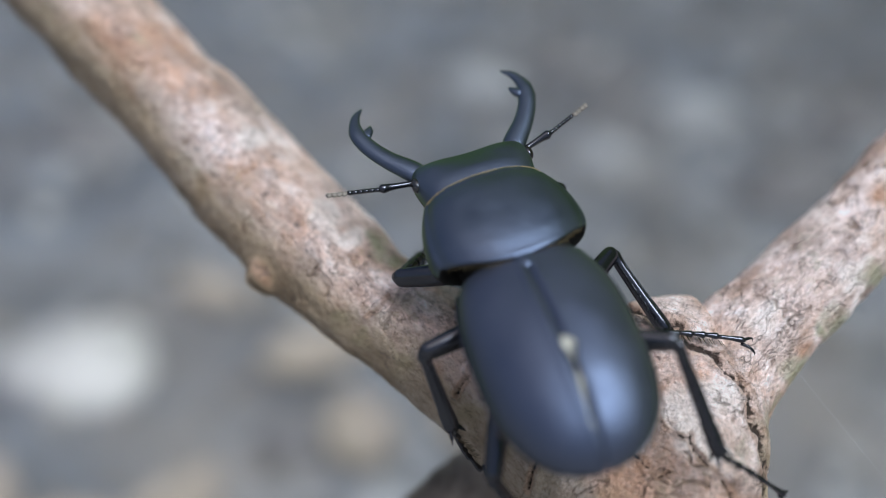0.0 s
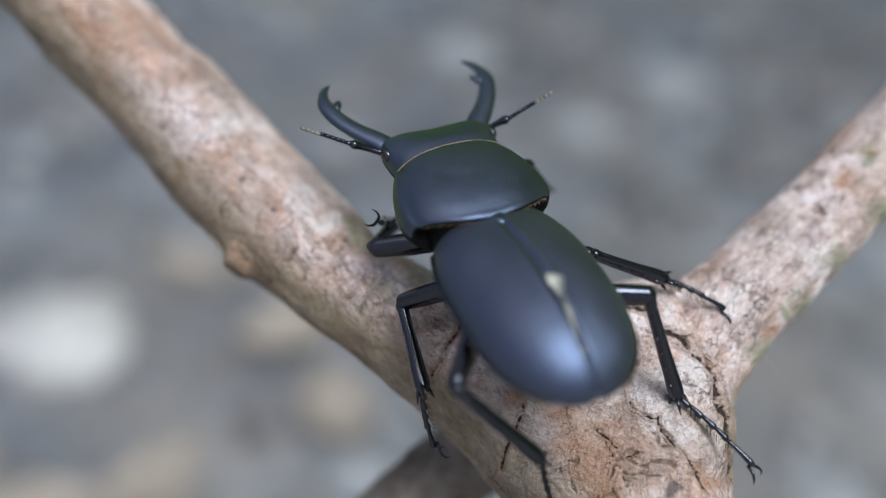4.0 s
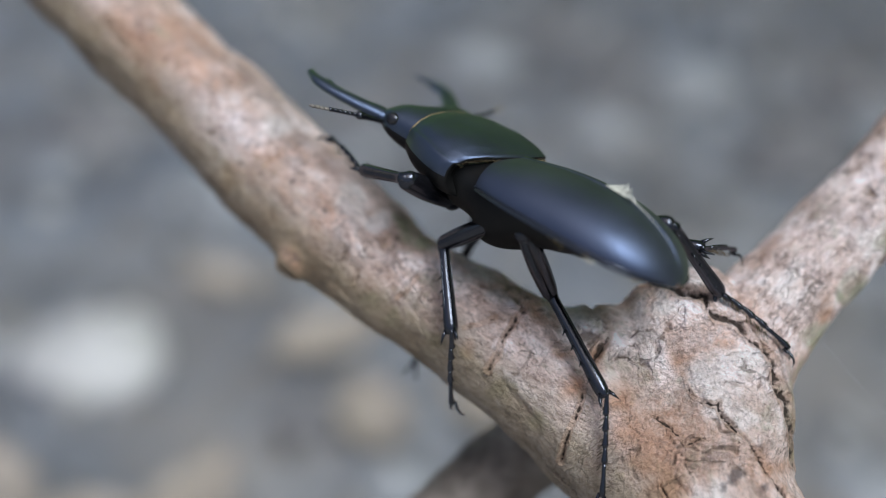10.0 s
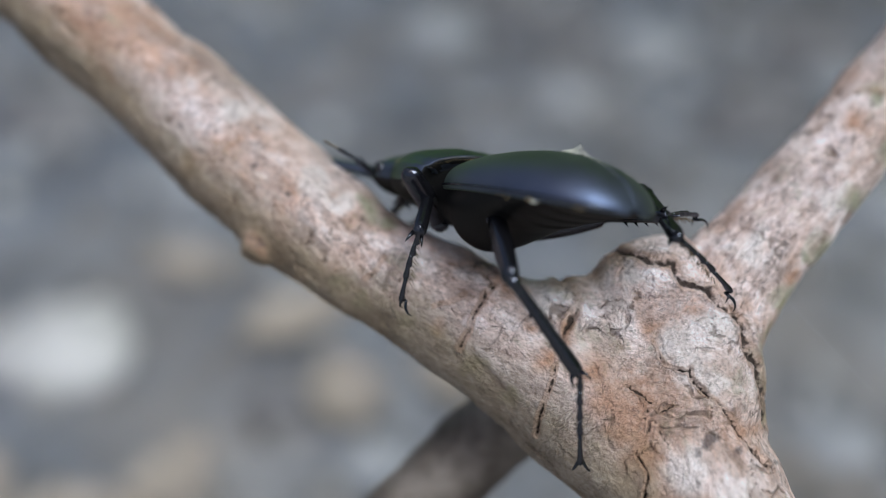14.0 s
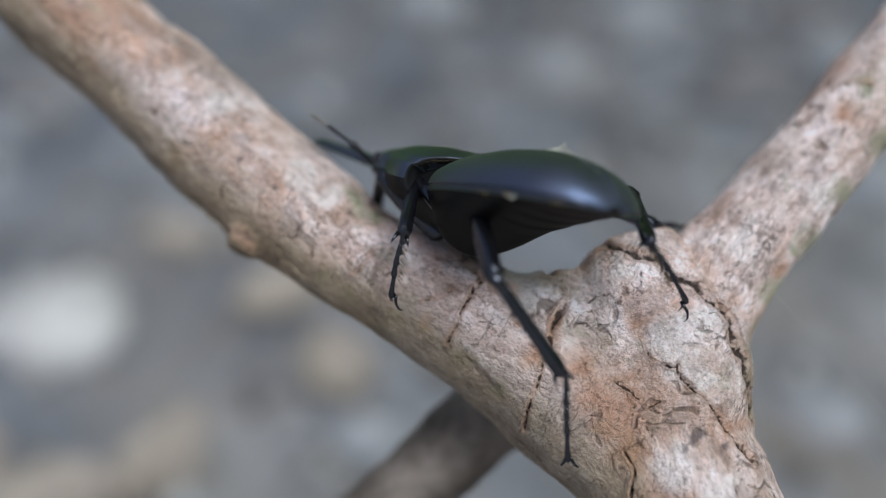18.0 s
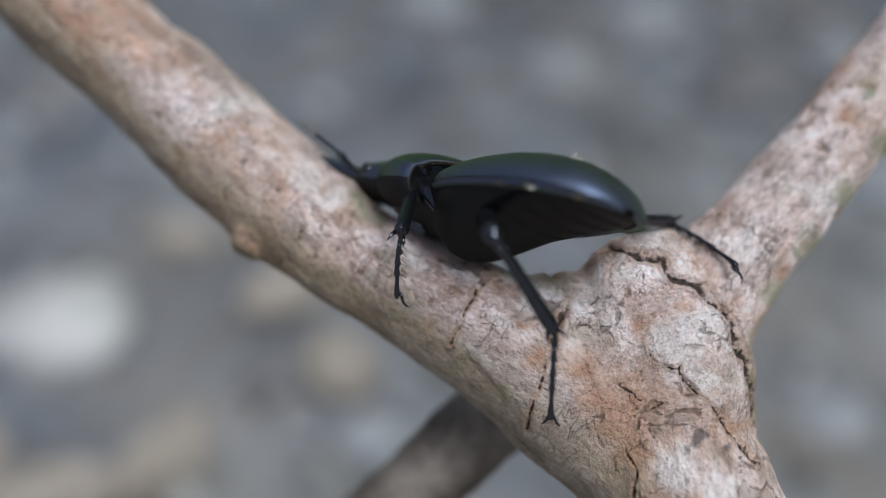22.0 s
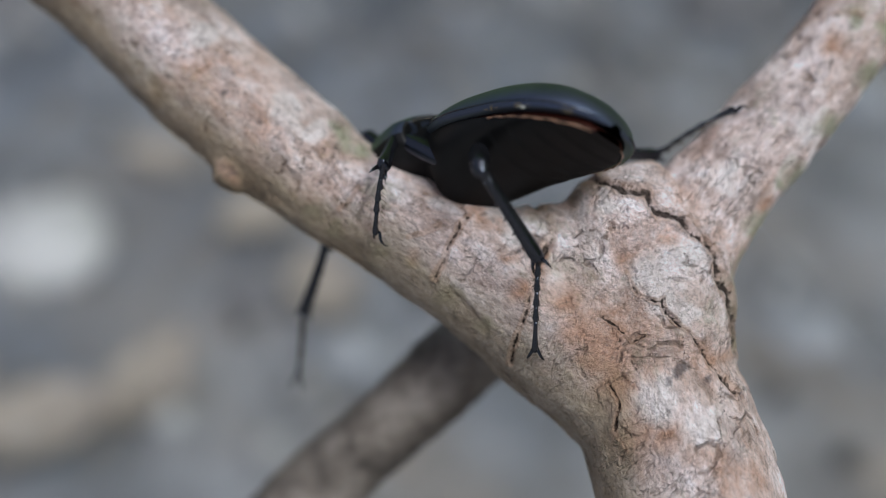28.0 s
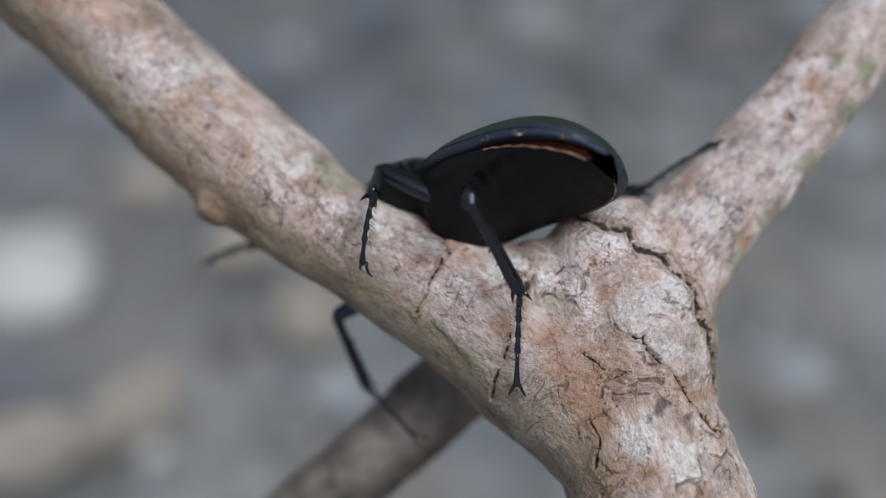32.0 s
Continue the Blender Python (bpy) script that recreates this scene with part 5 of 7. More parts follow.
        (10, pose(-0.00470, -0.00311, -0.00369, -110.59, -43.03, 104.38)), (10.5, pose(-0.00483, -0.00447, -0.00354, -153.92, -59.26, 150.34)),
        (10.667, pose(-0.00477, -0.00409, -0.00371, -177.60, -12.55, 164.03)), (10.833, pose(-0.00471, -0.00371, -0.00388, 166.44, 35.03, 159.04)),
        (11, pose(-0.00465, -0.00333, -0.00405, 99.10, 71.81, 98.65)), (12, pose(-0.00461, -0.00323, -0.00403, 55.45, 66.10, 57.81)),
        (13, pose(-0.00463, -0.00293, -0.00392, 39.73, 61.73, 43.34)), (13.5, pose(-0.00464, -0.00282, -0.00388, 68.81, 65.18, 70.62)),
        (14, pose(-0.00464, -0.00263, -0.00377, 89.17, 61.80, 89.27)), (17, pose(-0.00467, -0.00250, -0.00368, 75.97, 57.70, 78.08)),
        (19, pose(-0.00469, -0.00246, -0.00363, 73.43, 55.40, 76.24)), (19.75, pose(-0.00468, -0.00246, -0.00364, 74.68, 56.28, 77.16)),
        (20.5, pose(-0.00467, -0.00247, -0.00365, 76.04, 57.15, 78.21)), (23, pose(-0.00465, -0.00286, -0.00389, 59.91, 53.96, 64.90)),
        (25, pose(-0.00466, -0.00275, -0.00383, 64.99, 57.52, 68.52)), (26, pose(-0.00481, -0.00243, -0.00370, 32.95, 41.87, 44.16)),
        (28.5, pose(-0.00458, -0.00304, -0.00397, 23.05, 34.46, 36.95)), (30, pose(-0.00470, -0.00277, -0.00386, 27.08, 34.95, 41.75)),
        (31, pose(-0.00472, -0.00273, -0.00386, 17.48, 27.33, 34.45)), (32, pose(-0.00481, -0.00263, -0.00381, 18.79, 22.75, 41.33))],
    "LM_tibia": [
        (0, pose(-0.01266, -0.00412, -0.00381, -97.67, 29.39, 86.22)), (0.25, pose(-0.01252, -0.00315, -0.00545, -98.43, 41.30, 84.42)),
        (0.5, pose(-0.01238, -0.00218, -0.00709, -99.94, 54.96, 81.83)), (0.75, pose(-0.01224, -0.00121, -0.00872, -102.14, 69.11, 78.64)),
        (1, pose(-0.01210, -0.00024, -0.01036, -80.57, 82.37, 99.34)), (1.25, pose(-0.01160, -0.00017, -0.01041, -113.29, 70.27, 67.94)),
        (1.5, pose(-0.01111, -0.00010, -0.01046, -109.88, 58.75, 72.82)), (1.75, pose(-0.01061, -0.00003, -0.01051, -106.98, 47.76, 77.26)),
        (2, pose(-0.01011, 0.00004, -0.01056, -105.25, 37.77, 80.52)), (2.25, pose(-0.00999, 0.00034, -0.01078, -104.78, 47.78, 78.95)),
        (2.5, pose(-0.00987, 0.00064, -0.01101, -102.33, 58.89, 79.40)), (2.75, pose(-0.00974, 0.00095, -0.01123, -88.18, 70.13, 91.71)),
        (3, pose(-0.00962, 0.00125, -0.01145, -27.85, 68.30, 150.38)), (4.5, pose(-0.00944, 0.00199, -0.00907, -53.99, 56.08, 121.09)),
        (6, pose(-0.00925, 0.00272, -0.00668, -63.70, 42.17, 108.35)), (7, pose(-0.00738, 0.00349, -0.00850, -74.45, 42.26, 100.60)),
        (8, pose(-0.00668, 0.00314, -0.00965, -71.34, 46.18, 103.69)), (9, pose(-0.00350, 0.00344, -0.01012, -81.82, 35.83, 94.81)),
        (10, pose(-0.00306, 0.00324, -0.00985, -77.91, 38.88, 97.66)), (10.5, pose(-0.00379, 0.00423, -0.00556, -80.95, 32.03, 94.83)),
        (11, pose(-0.00451, 0.00523, -0.00128, -83.22, 24.79, 92.86)), (12, pose(-0.00532, 0.00522, -0.00103, -77.04, 25.16, 95.59)),
        (13, pose(-0.00570, 0.00558, -0.00120, -76.09, 25.35, 96.05)), (13.5, pose(-0.00519, 0.00544, -0.00036, -61.49, 28.89, 104.71)),
        (14, pose(-0.00467, 0.00530, 0.00048, -45.27, 28.10, 115.01)), (17, pose(-0.00528, 0.00517, 0.00099, -51.75, 31.52, 112.40)),
        (19, pose(-0.00549, 0.00505, 0.00127, -52.64, 30.84, 111.37)), (19.75, pose(-0.00540, 0.00510, 0.00118, -55.08, 30.10, 109.30)),
        (20.5, pose(-0.00530, 0.00516, 0.00109, -57.40, 29.23, 107.34)), (23, pose(-0.00606, 0.00476, 0.00069, -58.25, 29.09, 106.74)),
        (25, pose(-0.00568, 0.00505, 0.00055, -52.39, 28.83, 110.38)), (26, pose(-0.00773, 0.00526, -0.00005, -46.28, 32.59, 117.25)),
        (28.5, pose(-0.00796, 0.00478, -0.00106, -50.33, 31.32, 113.32)), (30, pose(-0.00828, 0.00477, -0.00050, -50.93, 32.26, 113.43)),
        (31, pose(-0.00855, 0.00505, -0.00146, -49.87, 34.59, 115.57)), (32, pose(-0.00960, 0.00451, -0.00114, -55.46, 33.79, 110.94))],
    "LM_tarsus": [
        (0, pose(-0.01154, -0.00959, -0.01337, -108.53, 10.93, 86.36)), (0.25, pose(-0.01169, -0.00987, -0.01296, -108.81, 10.15, 86.57)),
        (0.5, pose(-0.01184, -0.01014, -0.01256, -109.08, 9.37, 86.78)), (0.75, pose(-0.01198, -0.01041, -0.01215, -109.36, 8.59, 86.99)),
        (1, pose(-0.01213, -0.01069, -0.01174, -109.64, 7.82, 87.22)), (1.25, pose(-0.01118, -0.00972, -0.01353, -103.42, 9.72, 87.69)),
        (1.5, pose(-0.01023, -0.00874, -0.01531, -96.91, 11.51, 88.61)), (1.75, pose(-0.00929, -0.00777, -0.01710, -90.26, 13.06, 89.94)),
        (2, pose(-0.00834, -0.00680, -0.01889, -83.63, 14.24, 91.57)), (2.25, pose(-0.00882, -0.00742, -0.01749, -87.35, 16.05, 90.73)),
        (2.5, pose(-0.00930, -0.00804, -0.01610, -91.24, 17.75, 89.62)), (2.75, pose(-0.00978, -0.00866, -0.01470, -95.27, 19.30, 88.25)),
        (3, pose(-0.01026, -0.00928, -0.01330, -99.42, 20.64, 86.65)), (4.5, pose(-0.01113, -0.00751, -0.01395, -102.79, 13.47, 86.97)),
        (6, pose(-0.01200, -0.00574, -0.01459, -105.94, 6.40, 88.18)), (7, pose(-0.00905, -0.00445, -0.01675, -105.01, 14.50, 86.16)),
        (8, pose(-0.00837, -0.00525, -0.01709, -106.25, 13.93, 85.99)), (9, pose(-0.00454, -0.00314, -0.01908, -118.04, 12.97, 83.18)),
        (10, pose(-0.00449, -0.00399, -0.01850, -110.05, 14.03, 84.94)), (10.5, pose(-0.00503, -0.00170, -0.01485, -101.43, 6.33, 88.72)),
        (11, pose(-0.00558, 0.00059, -0.01120, -93.57, -2.11, 90.13)), (12, pose(-0.00732, 0.00047, -0.01068, -85.32, 5.79, 90.47)),
        (13, pose(-0.00781, 0.00084, -0.01068, -87.61, 4.76, 90.20)), (13.5, pose(-0.00892, -0.00018, -0.00849, -94.06, -6.77, 90.48)),
        (14, pose(-0.01004, -0.00120, -0.00630, -101.32, -17.92, 93.52)), (17, pose(-0.00976, -0.00146, -0.00622, -111.00, -25.24, 99.30)),
        (19, pose(-0.00997, -0.00141, -0.00607, -116.42, -23.98, 101.42)), (19.75, pose(-0.00974, -0.00110, -0.00645, -125.27, -22.82, 105.34)),
        (20.5, pose(-0.00952, -0.00080, -0.00683, -133.87, -20.68, 108.75)), (23, pose(-0.01025, -0.00120, -0.00740, -132.60, -17.87, 105.76)),
        (25, pose(-0.01045, -0.00115, -0.00699, -132.66, -19.38, 107.00)), (26, pose(-0.01245, -0.00191, -0.00664, -128.72, -19.56, 105.03)),
        (28.5, pose(-0.01265, -0.00202, -0.00827, -135.69, -22.93, 111.76)), (30, pose(-0.01279, -0.00211, -0.00766, -133.50, -22.29, 109.80)),
        (31, pose(-0.01285, -0.00226, -0.00833, -138.67, -22.72, 113.71)), (32, pose(-0.01359, -0.00237, -0.00861, -140.05, -23.36, 115.33))],
    "LF_femur": [
        (0, pose(-0.00395, 0.00450, -0.00481, -14.15, 7.74, 64.97)), (1, pose(-0.00392, 0.00469, -0.00460, -13.04, 7.53, 66.38)),
        (2, pose(-0.00370, 0.00447, -0.00510, -23.56, 2.04, 41.53)), (3, pose(-0.00362, 0.00480, -0.00495, -24.85, 4.73, 46.97)),
        (4.5, pose(-0.00185, 0.00446, -0.00454, -3.17, 2.53, 75.44)), (6, pose(-0.00320, 0.00509, -0.00444, 24.42, -34.10, 87.86)),
        (6.25, pose(-0.00357, 0.00502, -0.00428, 27.20, -37.77, 86.88)), (6.5, pose(-0.00394, 0.00492, -0.00409, 30.13, -41.18, 85.47)),
        (6.75, pose(-0.00430, 0.00479, -0.00388, 33.23, -44.27, 83.69)), (7, pose(-0.00466, 0.00464, -0.00366, 36.49, -47.05, 81.56)),
        (7.5, pose(-0.00363, 0.00510, -0.00427, 22.98, -28.00, 84.78)), (8, pose(-0.00310, 0.00512, -0.00454, 14.76, -12.85, 77.04)),
        (8.5, pose(-0.00248, 0.00502, -0.00478, 15.00, -11.39, 73.27)), (9, pose(-0.00193, 0.00485, -0.00500, 15.19, -9.83, 69.05)),
        (9.5, pose(-0.00205, 0.00499, -0.00500, 14.72, -12.29, 75.89)), (10, pose(-0.00232, 0.00508, -0.00498, 14.09, -14.75, 82.30)),
        (10.5, pose(-0.00237, 0.00474, -0.00534, 20.87, -21.62, 80.90)), (11, pose(-0.00253, 0.00439, -0.00568, 28.70, -28.02, 77.51)),
        (12, pose(-0.00315, 0.00434, -0.00544, 45.76, -40.13, 68.99)), (12.25, pose(-0.00341, 0.00430, -0.00525, 41.86, -37.77, 71.22)),
        (12.5, pose(-0.00371, 0.00428, -0.00507, 38.57, -35.46, 72.90)), (12.75, pose(-0.00402, 0.00427, -0.00489, 35.77, -33.25, 74.14)),
        (13, pose(-0.00436, 0.00429, -0.00472, 33.36, -31.16, 75.03)), (13.25, pose(-0.00401, 0.00434, -0.00481, 37.22, -34.79, 73.79)),
        (13.5, pose(-0.00370, 0.00441, -0.00490, 41.99, -38.62, 71.61)), (13.75, pose(-0.00344, 0.00451, -0.00498, 47.99, -42.48, 68.18)),
        (14, pose(-0.00324, 0.00463, -0.00504, 55.54, -46.08, 63.17)), (17, pose(-0.00157, 0.00442, -0.00595, 43.07, -12.57, 49.98)),
        (19, pose(-0.00256, 0.00476, -0.00468, 32.94, 1.25, 34.94)), (20.5, pose(-0.00301, 0.00464, -0.00498, 36.94, 8.27, 26.04)),
        (23, pose(-0.00323, 0.00517, -0.00453, 35.32, 11.91, 20.63)), (25, pose(-0.00343, 0.00539, -0.00453, 36.10, 14.09, 18.40)),
        (26, pose(-0.00434, 0.00596, -0.00440, 30.77, 5.46, 27.79)), (28.5, pose(-0.00419, 0.00571, -0.00458, 31.72, 8.08, 24.06)),
        (30, pose(-0.00442, 0.00581, -0.00430, 34.11, 6.58, 27.27)), (30.5, pose(-0.00435, 0.00681, -0.00527, 14.38, 5.20, 17.42)),
        (31, pose(-0.00446, 0.00892, -0.00647, -2.17, -1.03, 11.41)), (31.5, pose(-0.00464, 0.00948, -0.00610, 1.33, 0.62, 12.03)),
        (32, pose(-0.00484, 0.01006, -0.00568, 4.58, 2.05, 12.77))],
    "LF_tibia": [
        (0, pose(-0.01243, 0.00811, -0.00711, -62.78, -40.32, 18.46)), (1, pose(-0.01251, 0.00814, -0.00673, -61.85, -43.38, 16.69)),
        (2, pose(-0.00957, 0.01090, -0.00889, -51.67, -48.70, 6.16)), (3, pose(-0.01015, 0.01044, -0.00893, -51.67, -53.89, 4.30)),
        (4.5, pose(-0.01104, 0.00683, -0.00506, -51.09, -48.02, 5.91)), (6, pose(-0.01193, 0.00321, -0.00119, -51.22, -42.68, 8.29)),
        (6.25, pose(-0.01215, 0.00282, -0.00085, -40.27, -35.51, 2.44)), (6.5, pose(-0.01238, 0.00244, -0.00050, -31.78, -27.53, 0.14)),
        (6.75, pose(-0.01260, 0.00205, -0.00016, -25.03, -19.96, 0.69)), (7, pose(-0.01282, 0.00167, 0.00019, -19.35, -13.54, 3.17)),
        (7.5, pose(-0.01249, 0.00416, -0.00100, -20.68, -11.71, 8.61)), (8, pose(-0.01217, 0.00666, -0.00218, -21.77, -9.82, 13.75)),
        (8.5, pose(-0.01140, 0.00719, -0.00236, -21.69, -11.68, 9.91)), (9, pose(-0.01064, 0.00773, -0.00255, -21.53, -13.55, 6.16)),
        (9.5, pose(-0.01108, 0.00673, -0.00265, -21.56, -19.96, -3.96)), (10, pose(-0.01153, 0.00573, -0.00274, -21.24, -28.18, -13.68)),
        (10.5, pose(-0.01133, 0.00491, -0.00220, -15.96, -16.40, -7.76)), (11, pose(-0.01113, 0.00410, -0.00165, -11.57, -8.66, 0.54)),
        (12, pose(-0.01091, 0.00262, -0.00024, -11.28, -7.74, 2.83)), (12.25, pose(-0.01136, 0.00290, -0.00024, -14.51, -12.06, -2.05)),
        (12.5, pose(-0.01182, 0.00318, -0.00025, -18.06, -17.87, -6.39)), (12.75, pose(-0.01227, 0.00345, -0.00025, -22.18, -25.34, -9.53)),
        (13, pose(-0.01272, 0.00373, -0.00025, -27.50, -34.42, -10.49)), (13.25, pose(-0.01219, 0.00330, -0.00009, -27.12, -35.62, -11.81)),
        (13.5, pose(-0.01165, 0.00288, 0.00007, -26.74, -36.86, -13.11)), (13.75, pose(-0.01111, 0.00245, 0.00023, -26.36, -38.13, -14.38)),
        (14, pose(-0.01058, 0.00202, 0.00039, -26.00, -39.45, -15.62)), (17, pose(-0.00779, 0.00780, 0.00038, -24.93, -37.38, -15.69)),
        (19, pose(-0.00703, 0.01136, 0.00048, -22.99, -33.90, -15.86)), (20.5, pose(-0.00561, 0.01182, 0.00067, -16.15, -34.73, -26.19)),
        (23, pose(-0.00490, 0.01282, 0.00084, -22.66, -39.82, -20.03)), (25, pose(-0.00456, 0.01310, 0.00090, -19.78, -36.12, -21.75)),
        (26, pose(-0.00774, 0.01340, 0.00044, -15.07, -25.27, -20.88)), (28.5, pose(-0.00684, 0.01338, 0.00036, -7.07, -16.31, -29.30)),
        (30, pose(-0.00748, 0.01308, 0.00099, -3.28, -8.07, -30.89)), (30.5, pose(-0.00690, 0.01565, -0.00292, -5.65, -6.59, -12.38)),
        (31, pose(-0.00633, 0.01823, -0.00683, -7.38, -4.55, 5.37)), (31.5, pose(-0.00662, 0.01876, -0.00587, -10.52, -5.37, 10.12)),
        (32, pose(-0.00691, 0.01930, -0.00492, -13.63, -5.60, 14.94))],
    "LF_tarsus": [
        (0, pose(-0.00790, 0.01507, -0.01477, 120.51, -29.22, 20.82)), (1, pose(-0.00748, 0.01522, -0.01398, 120.93, -30.54, 19.94)),
        (2, pose(-0.00371, 0.01857, -0.01473, 115.13, -26.87, 24.90)), (3, pose(-0.00354, 0.01796, -0.01415, 112.89, -33.95, 23.60)),
        (4.5, pose(-0.00526, 0.01458, -0.01096, 97.50, -47.33, 31.34)), (6, pose(-0.00697, 0.01119, -0.00776, 63.66, -53.58, 58.60)),
        (6.25, pose(-0.00836, 0.01143, -0.00667, 44.35, -36.71, 68.32)), (6.375, pose(-0.00906, 0.01155, -0.00612, 34.15, -16.85, 54.04)),
        (6.5, pose(-0.00975, 0.01167, -0.00557, 19.93, -0.13, 37.22)), (6.625, pose(-0.01045, 0.01180, -0.00502, 3.80, -2.29, 13.78)),
        (6.75, pose(-0.01115, 0.01192, -0.00448, -10.30, -10.57, -8.41)), (7, pose(-0.01254, 0.01216, -0.00338, -20.59, -27.62, -14.11)),
        (7.5, pose(-0.01327, 0.01470, -0.00489, -12.42, -14.10, -11.03)), (8, pose(-0.01401, 0.01725, -0.00640, -5.61, -4.91, -4.18)),
        (8.5, pose(-0.01241, 0.01801, -0.00658, -1.19, -1.43, -13.31)), (9, pose(-0.01081, 0.01878, -0.00677, 3.25, 5.33, -21.68)),
        (9.5, pose(-0.00890, 0.01733, -0.00663, 0.66, 1.00, -19.44)), (10, pose(-0.00699, 0.01589, -0.00649, -1.91, -2.60, -16.84)),
        (10.5, pose(-0.00893, 0.01583, -0.00525, 3.98, 4.32, -10.43)), (11, pose(-0.01088, 0.01576, -0.00401, 9.90, 8.38, -2.99)),
        (12, pose(-0.01117, 0.01411, -0.00251, 4.38, 2.70, 5.28)), (12.25, pose(-0.01038, 0.01384, -0.00302, -4.31, -4.57, -9.73)),
        (12.5, pose(-0.00959, 0.01357, -0.00353, -18.04, -31.62, -21.27)), (12.625, pose(-0.00919, 0.01344, -0.00378, -41.00, -54.23, -5.80)),
        (12.75, pose(-0.00879, 0.01331, -0.00404, -94.18, -65.75, 40.68)), (13, pose(-0.00800, 0.01304, -0.00455, -137.97, -44.69, 74.83)),
        (13.25, pose(-0.00718, 0.01256, -0.00429, -114.24, -56.85, 57.53)), (13.5, pose(-0.00635, 0.01208, -0.00403, -71.72, -57.96, 21.22)),
        (13.75, pose(-0.00553, 0.01161, -0.00377, -44.40, -45.69, 0.71)), (14, pose(-0.00470, 0.01113, -0.00351, -33.01, -32.90, -3.03)),
        (17, pose(-0.00217, 0.01699, -0.00345, -35.10, -28.83, 2.42)), (19, pose(-0.00191, 0.02053, -0.00312, -39.12, -25.75, 8.76)),
        (20.5, pose(0.00068, 0.02062, -0.00187, -34.65, -31.82, -0.47)), (23, pose(0.00119, 0.02152, -0.00245, -27.24, -34.89, -11.14)),
        (25, pose(0.00138, 0.02200, -0.00214, -25.68, -32.85, -11.58)), (26, pose(-0.00275, 0.02301, -0.00218, -23.22, -26.47, -9.23)),
        (28.5, pose(-0.00112, 0.02279, -0.00095, -15.09, -22.39, -17.84)), (30, pose(-0.00171, 0.02255, 0.00036, -11.70, -18.68, -20.24)),
        (30.5, pose(-0.00449, 0.02607, -0.00397, -2.59, -2.41, -5.96)), (31, pose(-0.00728, 0.02958, -0.00830, 6.15, 2.87, 11.96)),
        (31.5, pose(-0.00839, 0.02982, -0.00794, -2.65, -1.51, 7.25)), (32, pose(-0.00951, 0.03006, -0.00759, -11.52, -7.52, 4.17))],
    "RM_femur": [
        (0, pose(0.00466, -0.00318, -0.00442, -8.79, 6.56, -53.53)), (1, pose(0.00469, -0.00316, -0.00443, -8.75, 6.31, -54.46)),
        (2, pose(0.00477, -0.00315, -0.00441, 2.64, -0.94, -70.47)), (2.5, pose(0.00465, -0.00320, -0.00442, 2.42, -0.84, -70.95)),
        (3, pose(0.00453, -0.00324, -0.00443, 2.20, -0.74, -71.44)), (3.75, pose(0.00292, -0.00324, -0.00464, 7.10, -0.16, -88.72)),
        (4.5, pose(0.00253, -0.00232, -0.00493, 12.67, 5.08, -111.50)), (5.25, pose(0.00355, -0.00202, -0.00488, 16.59, 15.84, -132.50)),
        (6, pose(0.00464, -0.00319, -0.00442, 19.38, 30.49, -145.27)), (6.5, pose(0.00464, -0.00320, -0.00442, 18.35, 29.71, -146.20)),
        (7, pose(0.00464, -0.00320, -0.00442, 17.34, 28.88, -147.11)), (8, pose(0.00464, -0.00321, -0.00442, 22.59, 42.53, -148.39)),
        (8.25, pose(0.00464, -0.00317, -0.00443, 21.41, 43.97, -150.54)), (8.5, pose(0.00463, -0.00315, -0.00443, 20.21, 45.55, -152.72)),
        (8.75, pose(0.00463, -0.00314, -0.00443, 19.00, 47.31, -154.90)), (9, pose(0.00463, -0.00314, -0.00443, 17.81, 49.34, -157.05)),
        (10, pose(0.00466, -0.00327, -0.00439, 29.73, 47.37, -142.18)), (10.5, pose(0.00466, -0.00325, -0.00440, 27.24, 43.62, -143.27)),
        (11, pose(0.00465, -0.00323, -0.00441, 25.25, 40.08, -143.77)), (11.5, pose(0.00465, -0.00322, -0.00442, 18.29, 30.44, -146.88)),
        (12, pose(0.00468, -0.00327, -0.00440, 13.21, 21.49, -147.35)), (12.25, pose(0.00464, -0.00319, -0.00442, 11.63, 17.20, -145.17)),
        (12.5, pose(0.00461, -0.00315, -0.00443, 10.15, 13.54, -142.61)), (12.75, pose(0.00459, -0.00314, -0.00443, 8.72, 10.45, -139.77)),
        (13, pose(0.00461, -0.00316, -0.00443, 7.33, 7.86, -136.75)), (14, pose(0.00462, -0.00318, -0.00443, 21.77, 13.84, -120.91)),
        (14.75, pose(0.00446, -0.00308, -0.00453, 28.77, 15.23, -115.56)), (15.5, pose(0.00442, -0.00306, -0.00460, 35.84, 15.23, -109.99)),
        (16.25, pose(0.00447, -0.00311, -0.00459, 42.58, 13.94, -104.69)), (17, pose(0.00461, -0.00318, -0.00446, 48.69, 11.62, -100.04)),
        (18, pose(0.00506, -0.00322, -0.00408, 38.85, 1.52, -91.88)), (19, pose(0.00620, -0.00294, -0.00352, 29.90, -4.15, -82.83)),
        (20.5, pose(0.00714, -0.00347, -0.00245, 38.09, 3.00, -93.82)), (23, pose(0.00632, -0.00360, -0.00266, 45.95, 6.78, -96.52)),
        (25, pose(0.00601, -0.00357, -0.00258, 52.91, 7.29, -95.48)), (26, pose(0.00560, -0.00334, -0.00252, 63.21, 3.32, -91.68)),
        (28.5, pose(0.00530, -0.00367, -0.00291, 65.58, 14.47, -96.47)), (30, pose(0.00530, -0.00393, -0.00249, 70.03, 18.69, -96.64)),
